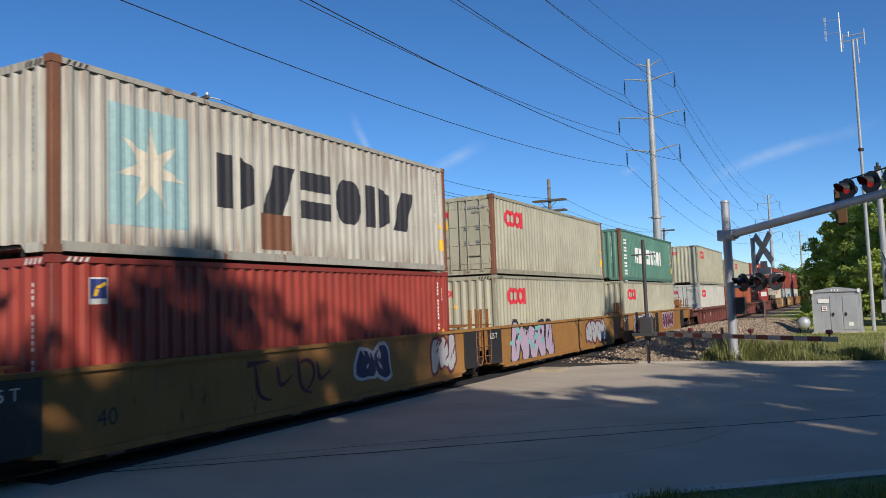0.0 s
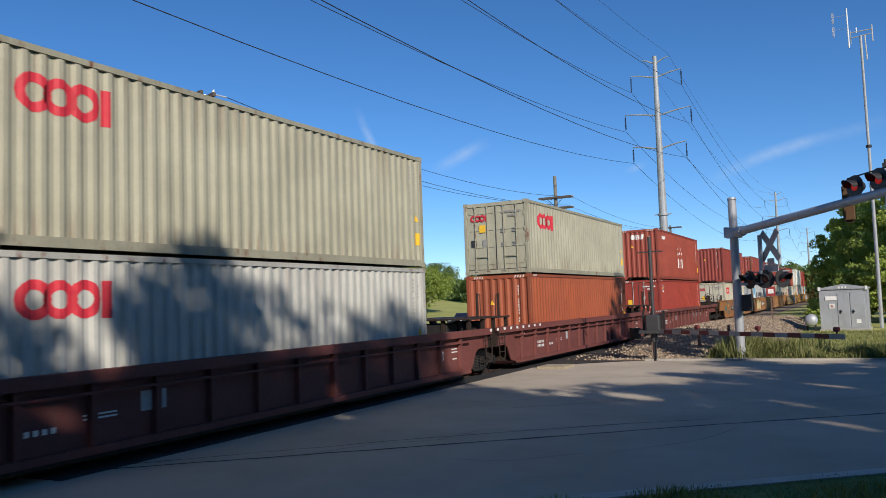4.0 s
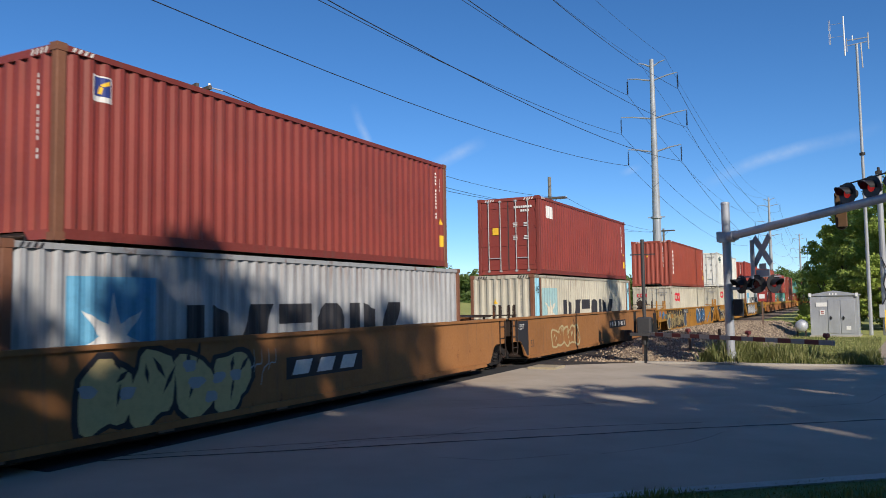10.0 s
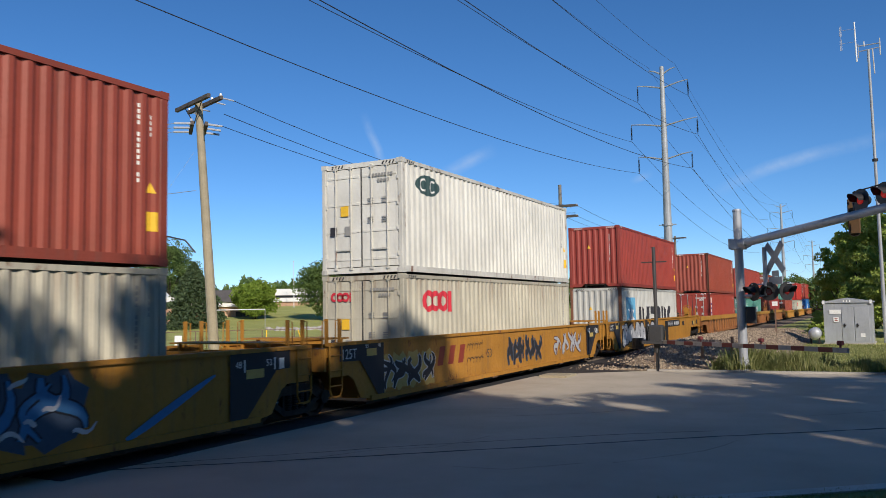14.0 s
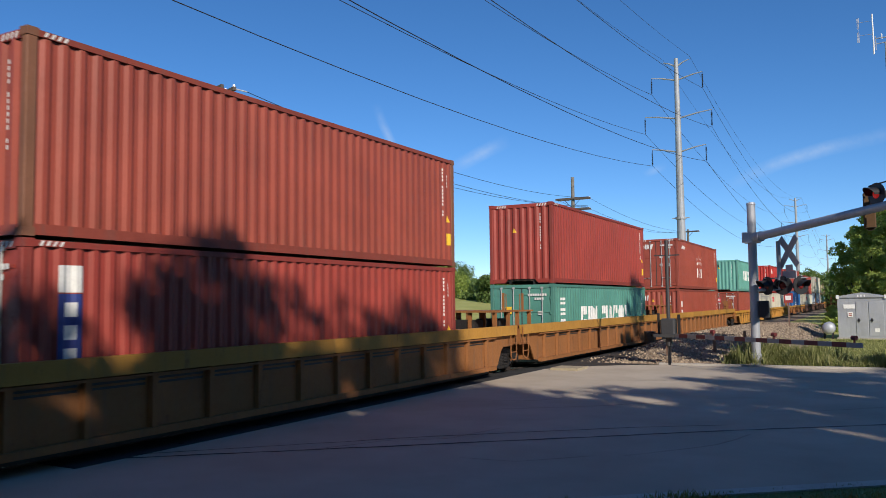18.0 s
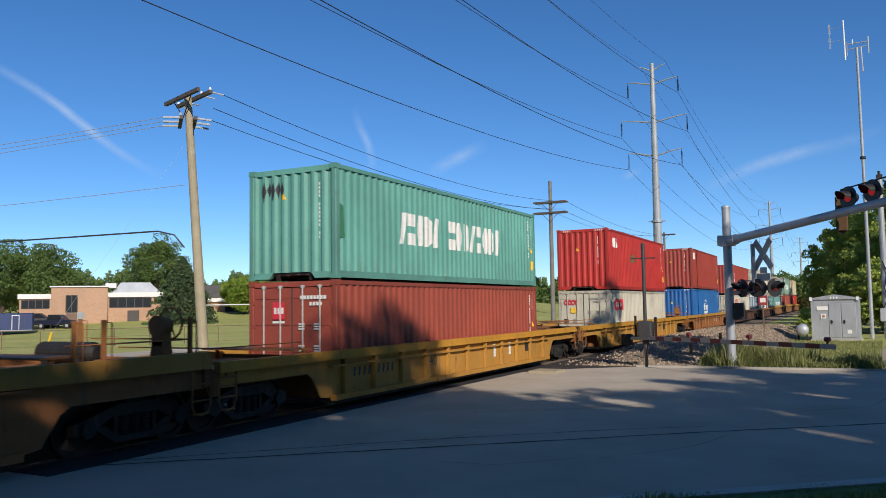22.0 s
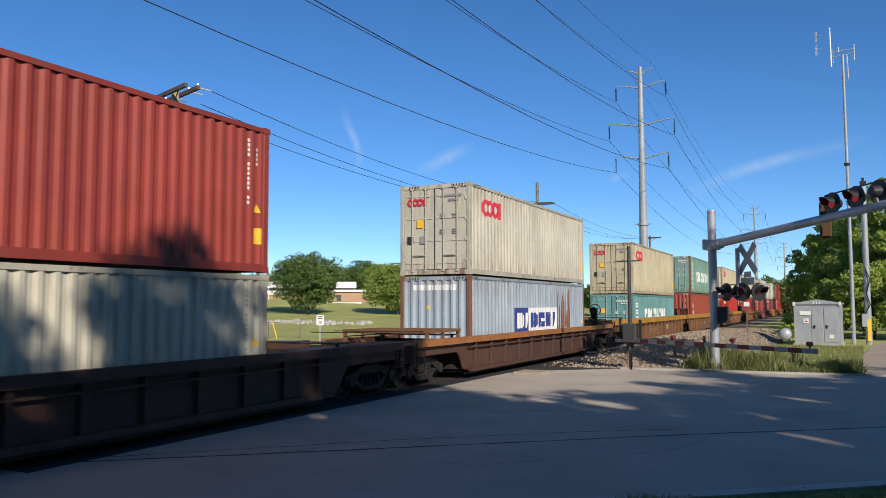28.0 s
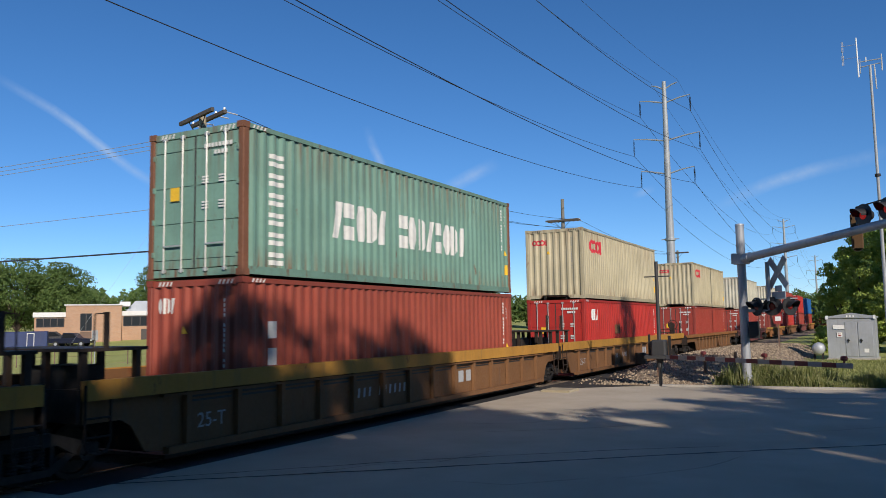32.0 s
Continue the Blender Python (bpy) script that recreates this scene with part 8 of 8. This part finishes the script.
part("door_frame", Shape().box(1.55, 1.60, -0.03, 0.0, 0.5, 1.78).box(2.10, 2.15, -0.03, 0.0, 0.5, 1.78).box(1.60, 2.10, -0.03, 0.0, 1.73, 1.78), WHITE, tr)
part("corner_trim", Shape().box(-3.22, 3.22, -0.02, 0.0, 0.40, 0.46), GALV, tr)
for xx in (-0.35, 0.45):
    w = part("wheel", Shape().rod((xx, 0.0, 0.33), (xx, 0.24, 0.33), 0.33, n=16), TYRE, tr)
    part("rim", Shape().rod((xx, -0.02, 0.33), (xx, 0.0, 0.33), 0.2, n=12), WHITE, w, "white wheel rim")
part("drawbar", Shape().box(3.2, 4.2, 1.1, 1.2, 0.42, 0.5), DARK, tr)


def lane():
    pts = [(-26.5, -60), (-23.4, -60), (-23.4, 300), (-26.5, 300)]
    z = -0.44
    solid("lane", Shape().add([(x, y, z) for x, y in pts] + [(x, y, z - 0.2) for x, y in pts], [(0, 1, 2, 3), (0, 4, 5, 1), (1, 5, 6, 2), (2, 6, 7, 3), (3, 7, 4, 0)]), CONCRETE, "pale service lane behind the track", "road", "structure")


lane()
street = [(-38.8, -60), (-33.4, -60), (-33.4, 300), (-38.8, 300)]
solid("back_street", Shape().add([(x, y, ground_z(x, 36) + 0.05) for x, y in street] + [(x, y, -0.9) for x, y in street], [(0, 1, 2, 3), (0, 4, 5, 1), (1, 5, 6, 2), (2, 6, 7, 3), (3, 7, 4, 0)]), ASPHALT, "grey asphalt street behind the track", "road", "structure")
suv = parked("sport_utility_car", "dark blue car driving along the back street", -36.0, 120.8, 90, NAVY, False)
rail = thing("white_rail", "long white pipe rail on the school lawn", "rail")
ends = [(*polar(a, 84), 2.62) for a in (44.3, 43.1, 41.9, 40.7)]
part("pipe", Shape().path(ends, 0.05, 6), FASCIA, rail)
for ex, ey, ez in ends[::3]:
    part("post", Shape().rod((ex, ey, 0.3), (ex, ey, ez), 0.03, n=6), GALV, rail)


def stone_border():
    """Pale boulders in a loose row on the lawn."""
    rng = random.Random(4)
    s = Shape()
    for _ in range(90):
        a = rng.uniform(31.5, 40.5)
        bx0, by0 = polar(a, 82 + rng.gauss(0, 1.2))
        z = ground_z(bx0, by0)
        r = rng.uniform(0.15, 0.42)
        v = [(bx0 + r * math.cos(k * 1.047) * rng.uniform(0.7, 1.3), by0 + r * math.sin(k * 1.047) * rng.uniform(0.7, 1.3), z - 0.05) for k in range(6)]
        v += [(bx0 + (p[0] - bx0) * 0.55, by0 + (p[1] - by0) * 0.55, z + r * rng.uniform(0.45, 0.8)) for p in v]
        s.add(v, [tuple(range(6, 12))] + [(k, (k + 1) % 6, 6 + (k + 1) % 6, 6 + k) for k in range(6)])
    me = s.mesh("stone_border")
    me.materials.append(CONCRETE)
    tagged(new("stone_border", me), "loose row of pale boulders on the lawn", "stones", kind="stuff")


stone_border()


def fence():
    f = thing("wire_fence", "low wire mesh fence with thin posts along the lawn", "fence")
    left, right = Vector((*polar(58.5, 61.5), 0)), Vector((*polar(36.5, 60.5), 0))
    spots = [left.lerp(right, k / 10) for k in range(11)]
    for p in spots:
        p.z = ground_z(p.x, p.y)
        part("post", shared(("post",), lambda: Shape().rod((0, 0, -0.1), (0, 0, 1.22), 0.035, n=6), STEEL), STEEL, f).location = p
    for h in (0.12, 0.65, 1.2):
        part("rail" if h > 1 else "wire", Shape().path([p + Vector((0, 0, h)) for p in spots], 0.022 if h > 1 else 0.008, 5), STEEL, f)


fence()
for az, d, h, w, label in ((46.5, 33.5, 1.75, 0.28, "plain white notice sign beyond the track"), (35.1, 37, 2.15, 0.34, "white speed sign beyond the track")):
    px, py = polar(az, d)
    s = thing("notice_sign", label, "sign", pose(px, py, ground_z(px, py), 0, 0, az))
    part("post", Shape().box(-0.03, 0.03, 0.0, 0.05, 0, h), GALV, s)
    part("plate", Shape().slab(-w / 2, w / 2, -0.03, -0.005, h - (0.80 if w < 0.3 else 0.42), h + 0.05, 0.005), WHITE, s)
    if w > 0.3:
        digits = lettering(s, "30", 0, 0, 0.22, BLACK, 0)
        for v in digits.data.vertices:
            v.co = (v.co.y - 0.12, -0.037, v.co.z + h - 0.37)
        for k, z in ((0.36, h - 0.05), (0.30, h - 0.13)):
            part("lettering_bar", Shape().box(-w * k, w * k, -0.036, -0.031, z, z + 0.04), BLACK, s)
        continue
px, py = polar(51.86, 57)
s = thing("street_sign", "grey metal sign on a thin post beyond the back street", "sign", pose(px, py, ground_z(px, py), 0, 0, 40))
part("post", Shape().box(-0.03, 0.03, 0.0, 0.05, 0, 2.4), GALV, s)
part("plate", Shape().slab(-0.2, 0.2, -0.03, -0.005, 1.80, 2.46, 0.005), GALV, s, "unpainted back of a sign plate")
for a, b in (((-24.9, 17.8, -0.45), (-24.0, 17.72, 1.46)), ((*polar(40.6, 53.5), -0.5), (*polar(40.6, 53.5), 1.1)), ((*polar(38.05, 60), -0.4), (*polar(38.42, 60), 0.93))):
    solid("guy_guard", Shape().rod(a, b, 0.045, n=8), YELLOW, "yellow guard on a guy wire", "guy guard", group="guy guards")
span("guy_wire", (-24.0, 17.72, 1.46), WP1 + Vector((-0.1, -0.1, 8.6)), 0.0, 0.003, "thin guy wire of the wooden pole", 2, GALV)

# ---- vapour trails, far up ----
VAPOUR, vnt, vb = nodes_of("vapour")
vo = vnt.nodes["Material Output"]
# the streaks emit their own glow in place of sunlight on vapour
em = node(vnt, "ShaderNodeEmission", Strength=0.8)
em.inputs[0].default_value = (0.62, 0.78, 1.0, 1)
tp = vnt.nodes.new("ShaderNodeBsdfTransparent")
mx = vnt.nodes.new("ShaderNodeMixShader")
uvn = vnt.nodes.new("ShaderNodeTexCoord")
sep = vnt.nodes.new("ShaderNodeSeparateXYZ")
vnt.links.new(uvn.outputs["UV"], sep.inputs[0])


def bell(sock):
    a = vnt.nodes.new("ShaderNodeMath")
    a.operation = "SUBTRACT"
    a.inputs[1].default_value = 0.5
    vnt.links.new(sock, a.inputs[0])
    b2 = vnt.nodes.new("ShaderNodeMath")
    b2.operation = "ABSOLUTE"
    vnt.links.new(a.outputs[0], b2.inputs[0])
    return ramp(vnt, b2.outputs[0], 0.5, 0.05, 0.0, 1.0)


mul = vnt.nodes.new("ShaderNodeMath")
mul.operation = "MULTIPLY"
vnt.links.new(bell(sep.outputs[0]), mul.inputs[0])
vnt.links.new(bell(sep.outputs[1]), mul.inputs[1])
mul2 = vnt.nodes.new("ShaderNodeMath")
mul2.operation = "MULTIPLY"
vnt.links.new(mul.outputs[0], mul2.inputs[0])
vnt.links.new(ramp(vnt, noise_at(vnt, coords(vnt, shift=False), 0.012, 5, 0.7), 0.3, 0.7, 0.10, 0.46), mul2.inputs[1])
vnt.links.new(mul2.outputs[0], mx.inputs[0])
vnt.links.new(tp.outputs[0], mx.inputs[1])
vnt.links.new(em.outputs[0], mx.inputs[2])
vnt.links.new(mx.outputs[0], vo.inputs[0])


def sky_at(az, el, d=2500.0):
    return Vector((-d * math.sin(radians(az)) * math.cos(radians(el)), d * math.cos(radians(az)) * math.cos(radians(el)), d * math.sin(radians(el))))


DENSE = VAPOUR.copy()
for n in DENSE.node_tree.nodes:
    if n.type == "MAP_RANGE" and abs(n.inputs[4].default_value - 0.46) < 0.001:
        n.inputs[3].default_value, n.inputs[4].default_value = 0.35, 0.78


def trail(pts, width, label, mat=VAPOUR):
    """A soft streak of vapour along points given as bearing and height in degrees."""
    v, uv = [], []
    for i, (az, el) in enumerate(pts):
        p = sky_at(az, el)
        q = sky_at(*pts[min(i + 1, len(pts) - 1)]) - sky_at(*pts[max(i - 1, 0)])
        n = q.cross(p).normalized() * width
        v += [p - n, p + n]
        uv += [(i / (len(pts) - 1), 0), (i / (len(pts) - 1), 1)]
    f = [(2 * i, 2 * i + 2, 2 * i + 3, 2 * i + 1) for i in range(len(pts) - 1)]
    me = Shape().add(v, f).mesh("vapour_trail")
    layer = me.uv_layers.new(name="UVMap")
    for lp in me.loops:
        layer.data[lp.index].uv = uv[lp.vertex_index]
    me.materials.append(mat)
    tagged(new("vapour_trail", me), label, "vapour trail", "vapour trails", "structure")


trail([(58.6, 16.2), (56.2, 15.0), (54.8, 14.3), (53.3, 13.35), (51.8, 12.2), (50.1, 10.95), (48.4, 9.9), (46.8, 9.1)], 17, "thin white vapour trail low in the sky", DENSE)
trail([(33.7, 14.4), (33.2, 13.0), (32.6, 11.7), (32.3, 10.6), (32.7, 9.4)], 17, "faint curved wisp of vapour")
trail([(28.4, 9.5), (26.2, 10.65), (23.9, 11.7)], 26, "faint wisp of vapour")
trail([(9.3, 7.4), (7.4, 8.4), (5.4, 9.15), (2.5, 9.8), (-0.3, 10.2), (-2.4, 10.8)], 24, "faint long streak of vapour")
trail([(14.5, 8.8), (12.8, 9.4)], 14, "faint wisp of vapour")


STARTS = {}


def motions():
    """The train runs; everything on it keeps its place on the train."""
    for ob in RUNNING:
        x, y, z = ob["run"]
        del ob["run"]
        STARTS[ob.name] = y
        walk(ob, [(t, pose(x, y - travelled(t), z)) for t in range(0, 33, 4)])
    z = ground_z(-36.0, 36) + 0.06
    walk(suv, [(t, pose(-36.0, 28.4 - 12.0 * (t - 7.7), z, 0, 0, -90)) for t in (0, 8, 16, 24, 32)])
    for w, a in SPIN:
        car = w.parent.parent
        passing = (STARTS[car.name] + w.parent.location.y + a - 10) / 13.42
        t0, t1 = max(0.0, passing - 2.6), min(31.9, passing + 1.0)
        if t1 - t0 < 0.3:
            continue
        n = int((t1 - t0) / 0.04)
        times = [0.0] * (t0 > 0.05) + [t0 + (t1 - t0) * i / n for i in range(n + 1)] + [32.0]
        walk(w, [(t, pose(0, a, WHEEL_R, degrees_rolled(min(max(t, t0), t1)) % 360.0)) for t in times])


def degrees_rolled(t):
    return math.degrees(travelled(t) / WHEEL_R)


motions()
